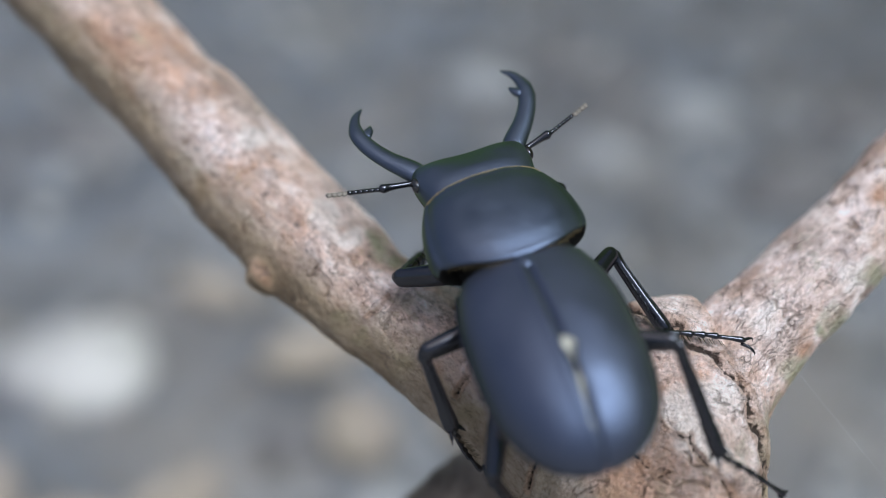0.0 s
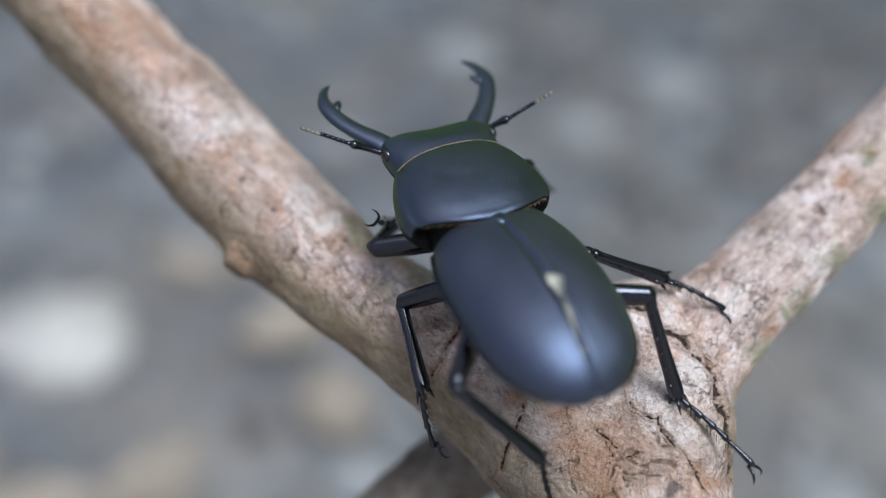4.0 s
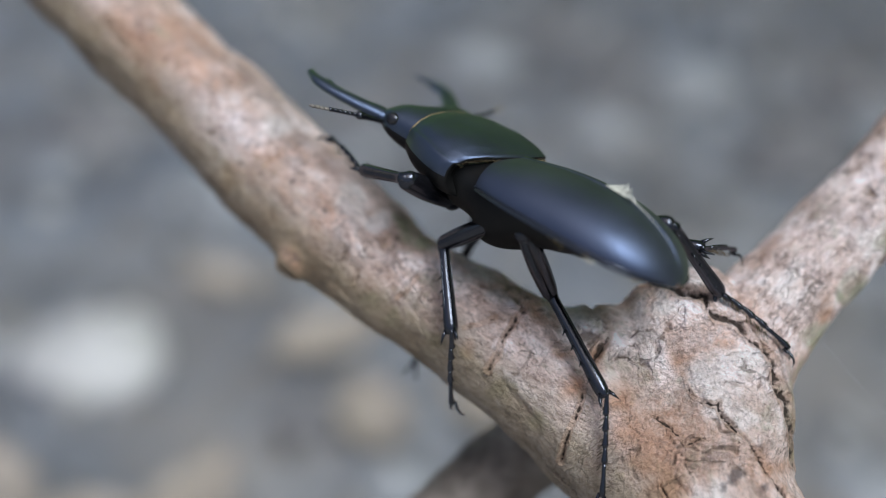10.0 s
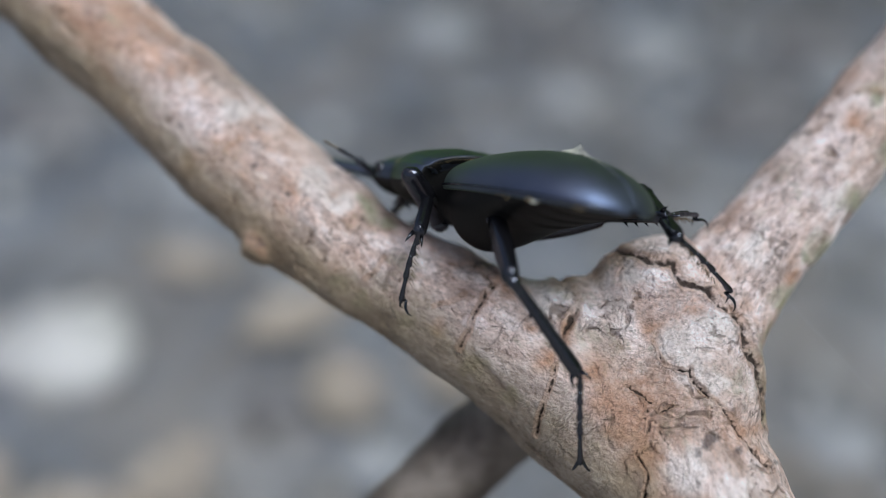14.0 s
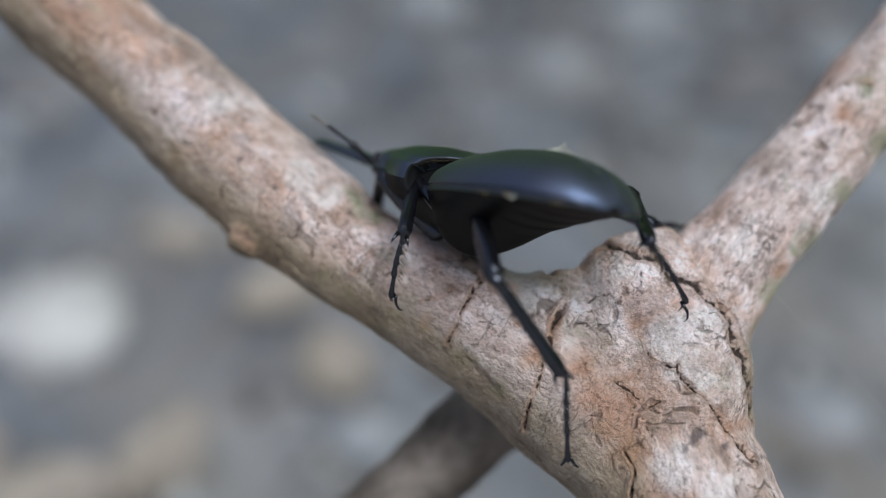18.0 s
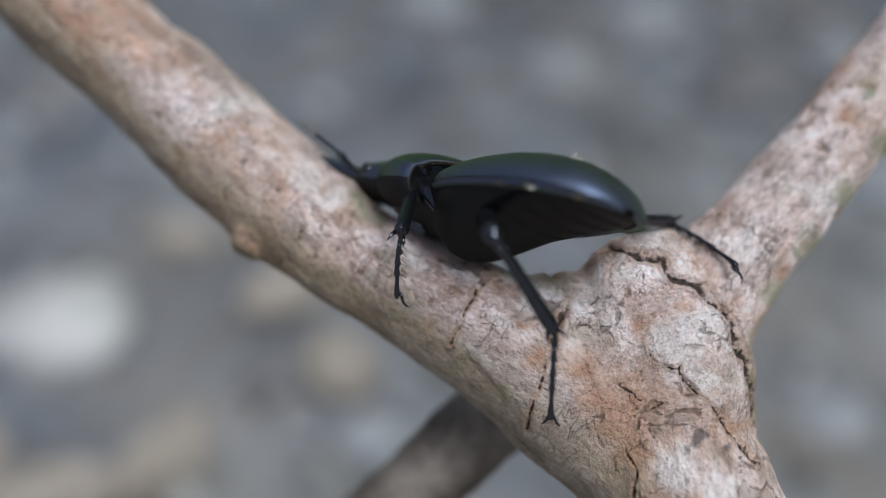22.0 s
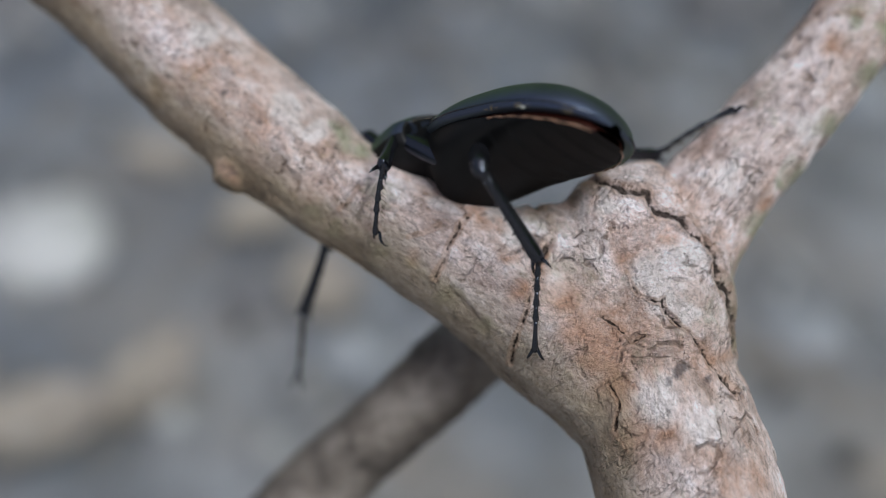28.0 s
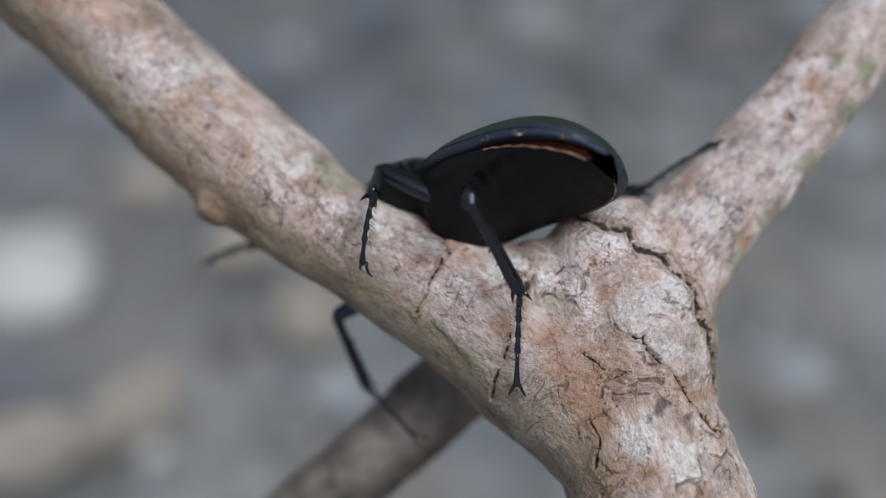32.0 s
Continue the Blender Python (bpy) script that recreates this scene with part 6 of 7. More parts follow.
        (31, pose(0.00519, -0.00411, -0.00215, 75.38, 20.78, -95.29)), (32, pose(0.00511, -0.00395, -0.00244, 76.01, 19.62, -94.78))],
    "RM_tibia": [
        (0, pose(0.01172, 0.00223, -0.00579, -40.70, -43.97, -128.91)), (1, pose(0.01184, 0.00213, -0.00579, -32.76, -45.33, -137.86)),
        (2, pose(0.01324, -0.00014, -0.00400, -41.28, -41.96, -127.29)), (2.5, pose(0.01315, -0.00025, -0.00404, -32.69, -27.26, -125.51)),
        (3, pose(0.01305, -0.00037, -0.00408, -27.17, -15.78, -117.91)), (3.75, pose(0.01185, -0.00303, -0.00352, -24.55, -9.55, -109.97)),
        (4.5, pose(0.01064, -0.00570, -0.00296, -21.28, -4.21, -100.67)), (5.25, pose(0.00944, -0.00836, -0.00241, -17.46, -0.25, -90.79)),
        (6, pose(0.00823, -0.01103, -0.00185, -13.43, 2.11, -81.24)), (6.5, pose(0.00823, -0.01107, -0.00196, -6.72, -0.48, -94.07)),
        (7, pose(0.00822, -0.01112, -0.00207, 0.31, 0.10, -107.12)), (8, pose(0.00701, -0.01151, -0.00187, -0.42, -0.16, -111.22)),
        (8.25, pose(0.00677, -0.01159, -0.00206, 4.90, 2.79, -119.57)), (8.5, pose(0.00653, -0.01167, -0.00226, 10.58, 8.28, -127.63)),
        (8.75, pose(0.00629, -0.01176, -0.00245, 16.47, 16.61, -134.04)), (9, pose(0.00605, -0.01184, -0.00264, 23.01, 27.41, -137.32)),
        (10, pose(0.00686, -0.01146, -0.00137, 21.32, 28.24, -140.49)), (10.5, pose(0.00716, -0.01136, -0.00142, 17.68, 18.00, -134.11)),
        (11, pose(0.00747, -0.01126, -0.00147, 14.57, 10.87, -125.96)), (11.5, pose(0.00812, -0.01116, -0.00198, 13.69, 12.43, -131.45)),
        (12, pose(0.00877, -0.01105, -0.00249, 12.69, 13.96, -136.98)), (12.25, pose(0.00923, -0.01073, -0.00269, 15.27, 22.35, -144.32)),
        (12.5, pose(0.00969, -0.01041, -0.00289, 19.53, 36.74, -149.33)), (12.75, pose(0.01015, -0.01009, -0.00309, 34.96, 60.44, -141.20)),
        (13, pose(0.01061, -0.00977, -0.00329, 121.25, 70.34, -60.25)), (14, pose(0.01138, -0.00816, -0.00119, 155.55, 68.86, -25.99)),
        (14.375, pose(0.01124, -0.00783, -0.00077, 23.72, 67.69, -154.47)), (14.75, pose(0.01109, -0.00751, -0.00035, 5.61, 29.69, -168.78)),
        (15.5, pose(0.01080, -0.00686, 0.00049, 0.55, 1.43, -159.02)), (16.25, pose(0.01051, -0.00621, 0.00132, -3.83, -5.72, -146.12)),
        (17, pose(0.01022, -0.00556, 0.00216, -7.66, -7.48, -134.07)), (18, pose(0.01206, -0.00360, 0.00156, -8.95, -4.07, -114.27)),
        (19, pose(0.01390, -0.00164, 0.00096, -9.19, -0.91, -95.62)), (20.5, pose(0.01419, -0.00423, 0.00309, -1.50, -0.23, -98.81)),
        (23, pose(0.01245, -0.00507, 0.00376, -0.74, -0.19, -104.51)), (25, pose(0.01133, -0.00499, 0.00454, -0.50, -0.12, -103.99)),
        (26, pose(0.00964, -0.00392, 0.00550, 1.50, 0.23, -98.77)), (28.5, pose(0.00877, -0.00612, 0.00503, 1.41, 0.40, -105.82)),
        (30, pose(0.00804, -0.00698, 0.00552, 3.27, 0.93, -105.82)), (31, pose(0.00717, -0.00740, 0.00599, 6.09, 1.71, -105.62)),
        (32, pose(0.00703, -0.00705, 0.00579, 5.60, 1.56, -105.56))],
    "RM_tarsus": [
        (0, pose(0.01508, -0.00688, -0.01095, -13.34, -4.86, -109.65)), (1, pose(0.01486, -0.00742, -0.00991, -14.75, -5.97, -111.54)),
        (2, pose(0.01702, -0.00936, -0.00961, -16.30, -5.62, -108.51)), (2.5, pose(0.01902, -0.00775, -0.00925, -20.47, -12.83, -120.75)),
        (3, pose(0.02102, -0.00613, -0.00889, -24.41, -23.41, -131.20)), (3.75, pose(0.02046, -0.00693, -0.00777, -26.03, -17.33, -121.38)),
        (4.5, pose(0.01990, -0.00772, -0.00664, -26.93, -11.15, -110.83)), (5.25, pose(0.01934, -0.00851, -0.00552, -26.89, -5.29, -100.31)),
        (6, pose(0.01878, -0.00931, -0.00440, -26.00, -0.26, -90.54)), (6.5, pose(0.01876, -0.01183, -0.00320, -22.63, 2.71, -83.53)),
        (7, pose(0.01874, -0.01436, -0.00201, -18.87, 4.82, -76.19)), (8, pose(0.01726, -0.01549, -0.00195, -12.69, 1.51, -83.32)),
        (8.25, pose(0.01581, -0.01677, -0.00117, -11.05, 1.02, -84.78)), (8.5, pose(0.01436, -0.01805, -0.00039, -9.41, 0.62, -86.26)),
        (8.75, pose(0.01290, -0.01933, 0.00039, -7.75, 0.30, -87.77)), (9, pose(0.01145, -0.02061, 0.00117, -6.10, 0.08, -89.29)),
        (10, pose(0.01193, -0.02059, 0.00216, -6.35, -0.09, -90.85)), (10.5, pose(0.01386, -0.01927, 0.00170, -6.78, 0.55, -85.40)),
        (11, pose(0.01579, -0.01794, 0.00125, -7.14, 1.27, -79.95)), (11.5, pose(0.01574, -0.01862, 0.00055, -13.36, 3.60, -75.17)),
        (12, pose(0.01568, -0.01931, -0.00014, -19.55, 7.01, -71.04)), (12.25, pose(0.01427, -0.01955, -0.00014, -16.19, 5.51, -71.70)),
        (12.5, pose(0.01287, -0.01980, -0.00014, -12.82, 4.11, -72.54)), (12.75, pose(0.01146, -0.02004, -0.00013, -9.47, 2.83, -73.54)),
        (13, pose(0.01005, -0.02028, -0.00013, -6.15, 1.69, -74.67)), (14, pose(0.01081, -0.01901, 0.00045, 0.03, -0.01, -69.64)),
        (14.75, pose(0.01258, -0.01757, 0.00051, -0.59, 0.23, -68.53)), (15.5, pose(0.01435, -0.01613, 0.00058, -1.21, 0.50, -67.42)),
        (16.25, pose(0.01613, -0.01470, 0.00065, -1.82, 0.80, -66.31)), (17, pose(0.01790, -0.01326, 0.00071, -2.44, 1.13, -65.22)),
        (18, pose(0.02159, -0.00802, -0.00009, -1.19, 0.42, -70.63)), (19, pose(0.02528, -0.00279, -0.00089, 0.07, -0.02, -76.06)),
        (20.5, pose(0.02586, -0.00604, 0.00278, 6.97, -1.14, -80.77)), (23, pose(0.02369, -0.00798, 0.00361, 10.46, -1.69, -80.90)),
        (25, pose(0.02253, -0.00778, 0.00444, 12.09, -2.48, -78.59)), (26, pose(0.02098, -0.00567, 0.00580, 15.61, -4.91, -72.98)),
        (28.5, pose(0.01970, -0.00922, 0.00531, 20.50, -3.98, -79.48)), (30, pose(0.01898, -0.01009, 0.00617, 23.24, -4.04, -80.69)),
        (31, pose(0.01809, -0.01049, 0.00720, 26.33, -4.26, -81.46)), (32, pose(0.01794, -0.01012, 0.00690, 26.33, -4.45, -81.08))],
    "RH_femur": [
        (0, pose(0.00267, -0.00849, -0.00213, 11.86, -3.38, -119.34)), (1, pose(0.00284, -0.00858, -0.00207, 9.04, -2.60, -119.06)),
        (1.5, pose(0.00277, -0.00858, -0.00207, 8.96, -3.34, -114.70)), (2, pose(0.00276, -0.00862, -0.00207, 8.82, -4.09, -110.31)),
        (3, pose(0.00323, -0.00878, -0.00200, 1.69, -0.95, -105.82)), (6, pose(0.00384, -0.00947, -0.00179, 12.41, 0.51, -137.31)),
        (6.5, pose(0.00367, -0.00931, -0.00176, 18.57, 1.23, -138.66)), (7, pose(0.00359, -0.00926, -0.00171, 24.89, 2.26, -139.86)),
        (8, pose(0.00328, -0.00888, -0.00193, 27.33, 3.17, -141.11)), (8.5, pose(0.00276, -0.00796, -0.00254, 30.35, 7.44, -147.46)),
        (9, pose(0.00272, -0.00714, -0.00309, 33.71, 13.81, -154.69)), (10, pose(0.00333, -0.00970, -0.00142, 33.84, 18.43, -160.25)),
        (10.25, pose(0.00335, -0.00915, -0.00176, 31.50, 10.46, -151.50)), (10.5, pose(0.00341, -0.00905, -0.00181, 28.26, 3.40, -141.30)),
        (10.75, pose(0.00383, -0.00930, -0.00163, 24.20, -1.95, -130.68)), (11, pose(0.00477, -0.00964, -0.00136, 19.83, -5.26, -120.74)),
        (12, pose(0.00539, -0.00995, -0.00170, 7.00, -2.08, -118.50)), (13, pose(0.00539, -0.00971, -0.00153, 11.15, -4.33, -114.03)),
        (14, pose(0.00481, -0.00918, -0.00133, 22.35, -11.69, -108.76)), (17, pose(0.00459, -0.00909, -0.00141, 23.10, -12.42, -108.25)),
        (19, pose(0.00483, -0.00908, -0.00125, 25.22, -14.29, -107.35)), (19.4, pose(0.00476, -0.00914, -0.00120, 27.45, -13.80, -110.33)),
        (19.512, pose(0.00416, -0.00903, -0.00155, 25.02, -12.35, -110.38)), (19.625, pose(0.00358, -0.00888, -0.00184, 22.35, -10.75, -110.59)),
        (19.738, pose(0.00300, -0.00871, -0.00207, 19.38, -9.00, -111.02)), (19.85, pose(0.00245, -0.00851, -0.00223, 16.10, -7.13, -111.72)),
        (20.5, pose(0.00245, -0.00844, -0.00229, 19.56, -6.84, -116.48)), (23, pose(0.00363, -0.00923, -0.00174, 22.27, 0.48, -136.17)),
        (23.5, pose(0.00336, -0.00893, -0.00191, 21.94, 0.37, -135.91)), (24, pose(0.00307, -0.00864, -0.00207, 21.58, 0.25, -135.63)),
        (24.5, pose(0.00279, -0.00836, -0.00223, 21.18, 0.12, -135.32)), (25, pose(0.00250, -0.00807, -0.00238, 20.75, -0.00, -134.99)),
        (26, pose(0.00221, -0.00809, -0.00263, 27.81, -4.34, -126.83)), (27.25, pose(0.00221, -0.00795, -0.00269, 28.31, -2.28, -130.78)),
        (28.5, pose(0.00226, -0.00785, -0.00272, 28.67, -0.13, -134.76)), (30, pose(0.00216, -0.00789, -0.00285, 32.02, -2.14, -131.59)),
        (31, pose(0.00234, -0.00769, -0.00278, 29.41, 2.70, -139.78)), (32, pose(0.00237, -0.00764, -0.00278, 28.88, 3.73, -141.72))],
    "RH_tibia": [
        (0, pose(0.01195, -0.01355, 0.00009, -48.75, -17.43, -149.72)), (1, pose(0.01220, -0.01369, -0.00037, -48.42, -19.74, -151.68)),
        (1.5, pose(0.01250, -0.01295, -0.00040, -52.49, -14.95, -146.20)), (2, pose(0.01281, -0.01221, -0.00042, -55.83, -9.58, -141.44)),
        (3, pose(0.01362, -0.01172, -0.00168, -56.19, -12.21, -143.06)), (6, pose(0.01098, -0.01724, 0.00053, -61.40, -4.08, -137.22)),
        (6.5, pose(0.01037, -0.01705, 0.00168, -55.99, 4.94, -131.68)), (7, pose(0.00977, -0.01686, 0.00283, -49.38, 12.66, -124.35)),
        (8, pose(0.00909, -0.01652, 0.00302, -41.05, 7.88, -126.06)), (8.5, pose(0.00718, -0.01619, 0.00288, -32.29, 7.11, -123.91)),
        (9, pose(0.00527, -0.01587, 0.00273, -23.68, 5.76, -122.11)), (10, pose(0.00457, -0.01879, 0.00429, -30.22, 9.48, -119.21)),
        (10.25, pose(0.00684, -0.01773, 0.00379, -33.73, 0.30, -134.55)), (10.5, pose(0.00912, -0.01667, 0.00329, -34.39, -13.91, -154.36)),
        (10.75, pose(0.01139, -0.01560, 0.00279, -30.60, -29.15, -174.48)), (11, pose(0.01367, -0.01454, 0.00229, -25.61, -42.59, 170.31)),
        (12, pose(0.01483, -0.01502, -0.00038, -16.15, -47.47, 156.45)), (13, pose(0.01513, -0.01388, 0.00055, -26.28, -50.62, 167.57)),
        (14, pose(0.01454, -0.01160, 0.00269, -25.95, -42.14, 170.95)), (17, pose(0.01431, -0.01134, 0.00273, -36.48, -49.36, 179.26)),
        (19, pose(0.01449, -0.01091, 0.00321, -46.28, -54.87, -173.03)), (19.4, pose(0.01416, -0.01136, 0.00364, -51.93, -55.83, -167.94)),
        (19.512, pose(0.01368, -0.01152, 0.00292, -36.31, -35.61, -173.40)), (19.569, pose(0.01344, -0.01160, 0.00255, -30.31, -16.15, -154.15)),
        (19.625, pose(0.01320, -0.01168, 0.00219, -18.57, 0.38, -133.87)), (19.681, pose(0.01295, -0.01176, 0.00183, -5.37, -0.78, -109.67)),
        (19.738, pose(0.01271, -0.01184, 0.00147, 6.26, -7.19, -86.22)), (19.85, pose(0.01223, -0.01200, 0.00074, 14.23, -23.17, -77.80)),
        (20.5, pose(0.01175, -0.01259, 0.00130, 17.99, -25.13, -82.40)), (23, pose(0.01053, -0.01646, 0.00235, 17.20, -31.84, -75.40)),
        (23.5, pose(0.01031, -0.01615, 0.00213, 19.71, -32.95, -78.37)), (24, pose(0.01008, -0.01584, 0.00190, 22.21, -33.70, -81.35)),
        (24.5, pose(0.00986, -0.01552, 0.00167, 24.68, -34.13, -84.31)), (25, pose(0.00964, -0.01521, 0.00145, 27.08, -34.29, -87.23)),
        (26, pose(0.01008, -0.01351, 0.00239, 35.30, -43.16, -90.98)), (27.25, pose(0.00954, -0.01401, 0.00242, 31.09, -35.85, -90.83)),
        (28.5, pose(0.00900, -0.01451, 0.00246, 28.23, -29.55, -92.43)), (30, pose(0.00915, -0.01381, 0.00287, 33.17, -29.45, -98.05)),
        (31, pose(0.00822, -0.01504, 0.00252, 39.56, -33.84, -101.02)), (32, pose(0.00796, -0.01527, 0.00243, 39.79, -35.82, -99.91))],
    "RH_tarsus": [
        (0, pose(0.01380, -0.02271, -0.00953, -46.41, 7.84, -127.60)), (1, pose(0.01344, -0.02314, -0.00982, -41.86, 4.03, -130.52)),
        (1.5, pose(0.01475, -0.02120, -0.01059, -31.76, 1.25, -132.98)), (2, pose(0.01606, -0.01925, -0.01136, -21.59, -0.50, -136.26)),
        (3, pose(0.01622, -0.01910, -0.01257, -17.38, -4.36, -148.65)), (6, pose(0.01466, -0.02243, -0.01101, -16.55, -6.01, -154.41)),
        (6.5, pose(0.01637, -0.02116, -0.00897, -9.56, -3.47, -154.75)), (7, pose(0.01809, -0.01989, -0.00693, -2.62, -0.93, -154.47)),
        (8, pose(0.01784, -0.02142, -0.00557, -13.09, -3.37, -149.19)), (8.5, pose(0.01689, -0.02167, -0.00409, -14.11, -2.42, -144.52)),
        (9, pose(0.01594, -0.02193, -0.00262, -15.04, -1.32, -139.89)), (10, pose(0.01483, -0.02330, -0.00212, -19.30, -3.32, -144.40)),
        (10.25, pose(0.01311, -0.02385, -0.00206, -21.10, -0.56, -136.46)), (10.5, pose(0.01138, -0.02440, -0.00199, -22.55, 2.79, -128.30)),
        (10.75, pose(0.00965, -0.02494, -0.00192, -23.53, 6.56, -120.30)), (11, pose(0.00793, -0.02549, -0.00186, -24.04, 10.49, -112.79)),
        (12, pose(0.00735, -0.02547, -0.00284, -32.19, 12.78, -115.64)), (13, pose(0.00826, -0.02433, -0.00311, -34.31, 12.44, -117.48)),
        (14, pose(0.00893, -0.02255, -0.00153, -33.74, 20.77, -107.03)), (17, pose(0.00829, -0.02175, -0.00232, -44.29, 32.68, -106.04)),
        (19, pose(0.00796, -0.02075, -0.00219, -41.73, 33.18, -103.47)), (19.4, pose(0.00756, -0.02095, -0.00210, -38.52, 31.88, -101.43)),
        (19.512, pose(0.01184, -0.01771, -0.00063, -38.56, 18.78, -113.01)), (19.625, pose(0.01611, -0.01447, 0.00084, -36.40, 4.15, -129.40)),
        (19.738, pose(0.02039, -0.01123, 0.00231, -30.63, -7.64, -147.65)), (19.85, pose(0.02466, -0.00799, 0.00377, -23.43, -13.58, -163.45)),
        (20.5, pose(0.02416, -0.00916, 0.00505, -24.30, -14.41, -163.86)), (23, pose(0.02244, -0.01119, 0.00573, -25.49, -17.70, -167.53)),
        (23.5, pose(0.02218, -0.01119, 0.00592, -12.43, -7.83, -166.73)), (24, pose(0.02192, -0.01119, 0.00611, 1.62, 0.78, -160.73)),
        (24.5, pose(0.02165, -0.01120, 0.00630, 15.58, 4.77, -151.61)), (25, pose(0.02139, -0.01120, 0.00649, 27.41, 4.24, -143.11)),
        (26, pose(0.02111, -0.00840, 0.00804, 26.35, 5.00, -144.98)), (27.25, pose(0.02101, -0.01015, 0.00801, 30.68, 10.67, -152.33)),
        (28.5, pose(0.02092, -0.01189, 0.00797, 34.79, 17.68, -158.61)), (30, pose(0.02077, -0.01181, 0.00926, 31.76, 20.02, -163.95)),
        (31, pose(0.01927, -0.01235, 0.00961, 31.92, 18.53, -162.03)), (32, pose(0.01896, -0.01210, 0.00938, 31.24, 18.47, -162.58))],
    "RF_femur": [
        (0, pose(0.00358, 0.00564, -0.00443, -8.62, -0.28, -38.71)), (1, pose(0.00362, 0.00570, -0.00423, -4.47, -0.01, -36.97)),
        (1.5, pose(0.00374, 0.00564, -0.00436, -1.86, -0.08, -39.23)), (2, pose(0.00389, 0.00559, -0.00448, 0.66, 0.05, -41.39)),
        (3, pose(0.00398, 0.00558, -0.00416, 2.14, 0.30, -44.74)), (6, pose(0.00391, 0.00564, -0.00363, 11.10, 3.76, -55.34)),
        (6.5, pose(0.00380, 0.00555, -0.00336, 0.08, 0.03, -55.53)), (7, pose(0.00397, 0.00566, -0.00307, -11.08, -3.53, -54.32)),
        (8, pose(0.00420, 0.00579, -0.00309, -38.12, -8.17, -47.14)), (8.5, pose(0.00462, 0.00581, -0.00348, -45.47, -10.09, -46.65)),
        (9, pose(0.00508, 0.00582, -0.00405, -52.19, -11.66, -45.78)), (10, pose(0.00501, 0.00549, -0.00399, -59.64, -12.82, -44.27)),
        (10.5, pose(0.00452, 0.00527, -0.00402, -56.84, -13.38, -45.47)), (11, pose(0.00400, 0.00501, -0.00411, -53.51, -13.76, -46.85)),
        (12, pose(0.00395, 0.00522, -0.00424, -67.22, -4.02, -38.56)), (13, pose(0.00411, 0.00511, -0.00436, -66.39, 2.51, -35.77)),
        (13.25, pose(0.00361, 0.00411, -0.00308, -48.31, 5.40, -32.08)), (13.5, pose(0.00327, 0.00325, -0.00341, -23.74, 4.90, -25.88)),
        (13.75, pose(0.00355, 0.00383, -0.00430, -0.04, 0.01, -22.22)), (14, pose(0.00423, 0.00555, -0.00416, 17.03, -4.49, -22.53)),
        (15.5, pose(0.00427, 0.00534, -0.00399, 9.39, -2.41, -22.62)), (17, pose(0.00438, 0.00528, -0.00373, 1.43, -0.35, -23.19)),
        (19, pose(0.00441, 0.00533, -0.00351, -2.75, 0.97, -17.50)), (19.75, pose(0.00433, 0.00531, -0.00372, 6.44, -2.38, -16.63)),
        (20.5, pose(0.00431, 0.00552, -0.00386, 15.42, -5.79, -16.78)), (21.75, pose(0.00426, 0.00547, -0.00387, 22.19, -7.05, -20.12)),
        (23, pose(0.00425, 0.00555, -0.00383, 28.94, -7.46, -23.65)), (24, pose(0.00424, 0.00571, -0.00393, 33.76, -10.71, -21.34)),
        (25, pose(0.00425, 0.00600, -0.00385, 37.86, -12.52, -21.29)), (25.25, pose(0.00405, 0.00582, -0.00446, 13.03, -10.51, 1.39)),
        (25.5, pose(0.00343, 0.00758, -0.00522, -8.21, 9.86, 13.01)), (25.75, pose(0.00201, 0.01008, -0.00728, -24.58, 28.52, 9.35)),
        (26, pose(0.00011, 0.01254, -0.01027, -38.59, 37.84, 0.68)), (27.25, pose(0.00025, 0.01255, -0.00983, -31.92, 34.88, 5.68)),
        (28.5, pose(0.00037, 0.01259, -0.00941, -25.71, 30.91, 9.98)), (30, pose(0.00040, 0.01227, -0.00884, -22.23, 29.27, 13.25)),
        (30.125, pose(0.00157, 0.01003, -0.00689, -10.87, 17.15, 20.04)), (30.25, pose(0.00259, 0.00797, -0.00557, 2.04, -3.32, 21.50)),
        (30.375, pose(0.00328, 0.00649, -0.00489, 20.39, -24.03, 10.74)), (30.5, pose(0.00359, 0.00594, -0.00430, 44.70, -29.84, -10.18)),
        (30.625, pose(0.00367, 0.00619, -0.00514, 16.15, -16.35, 7.31)), (30.75, pose(0.00352, 0.00778, -0.00600, -4.35, 4.46, 8.73)),
        (30.875, pose(0.00337, 0.01018, -0.00777, -19.53, 16.16, 1.26)), (31, pose(0.00331, 0.01277, -0.01040, -30.54, 20.34, -6.36)),
        (31.5, pose(0.00267, 0.01145, -0.01030, -35.48, 25.34, -5.89)), (32, pose(0.00211, 0.01028, -0.01020, -41.93, 31.20, -6.90))],
    "RF_tibia": [
        (0, pose(0.00946, 0.01297, -0.00585, -66.37, 2.80, -35.64)), (1, pose(0.00932, 0.01327, -0.00497, -69.15, -1.47, -37.43)),
        (1.5, pose(0.00975, 0.01300, -0.00467, -62.49, -4.49, -39.20)), (2, pose(0.01017, 0.01272, -0.00437, -55.64, -7.01, -41.64)),
        (3, pose(0.01066, 0.01232, -0.00380, -55.37, -10.96, -44.35)), (6, pose(0.01165, 0.01084, -0.00181, -62.39, -8.02, -41.04)),
        (6.5, pose(0.01163, 0.01093, -0.00335, -68.93, -3.34, -38.15)), (7, pose(0.01161, 0.01101, -0.00489, -75.17, 1.86, -36.38)),
        (8, pose(0.01024, 0.01026, -0.00889, -84.17, 5.82, -36.28)), (8.5, pose(0.01027, 0.00952, -0.01014, -78.58, 2.04, -36.46)),
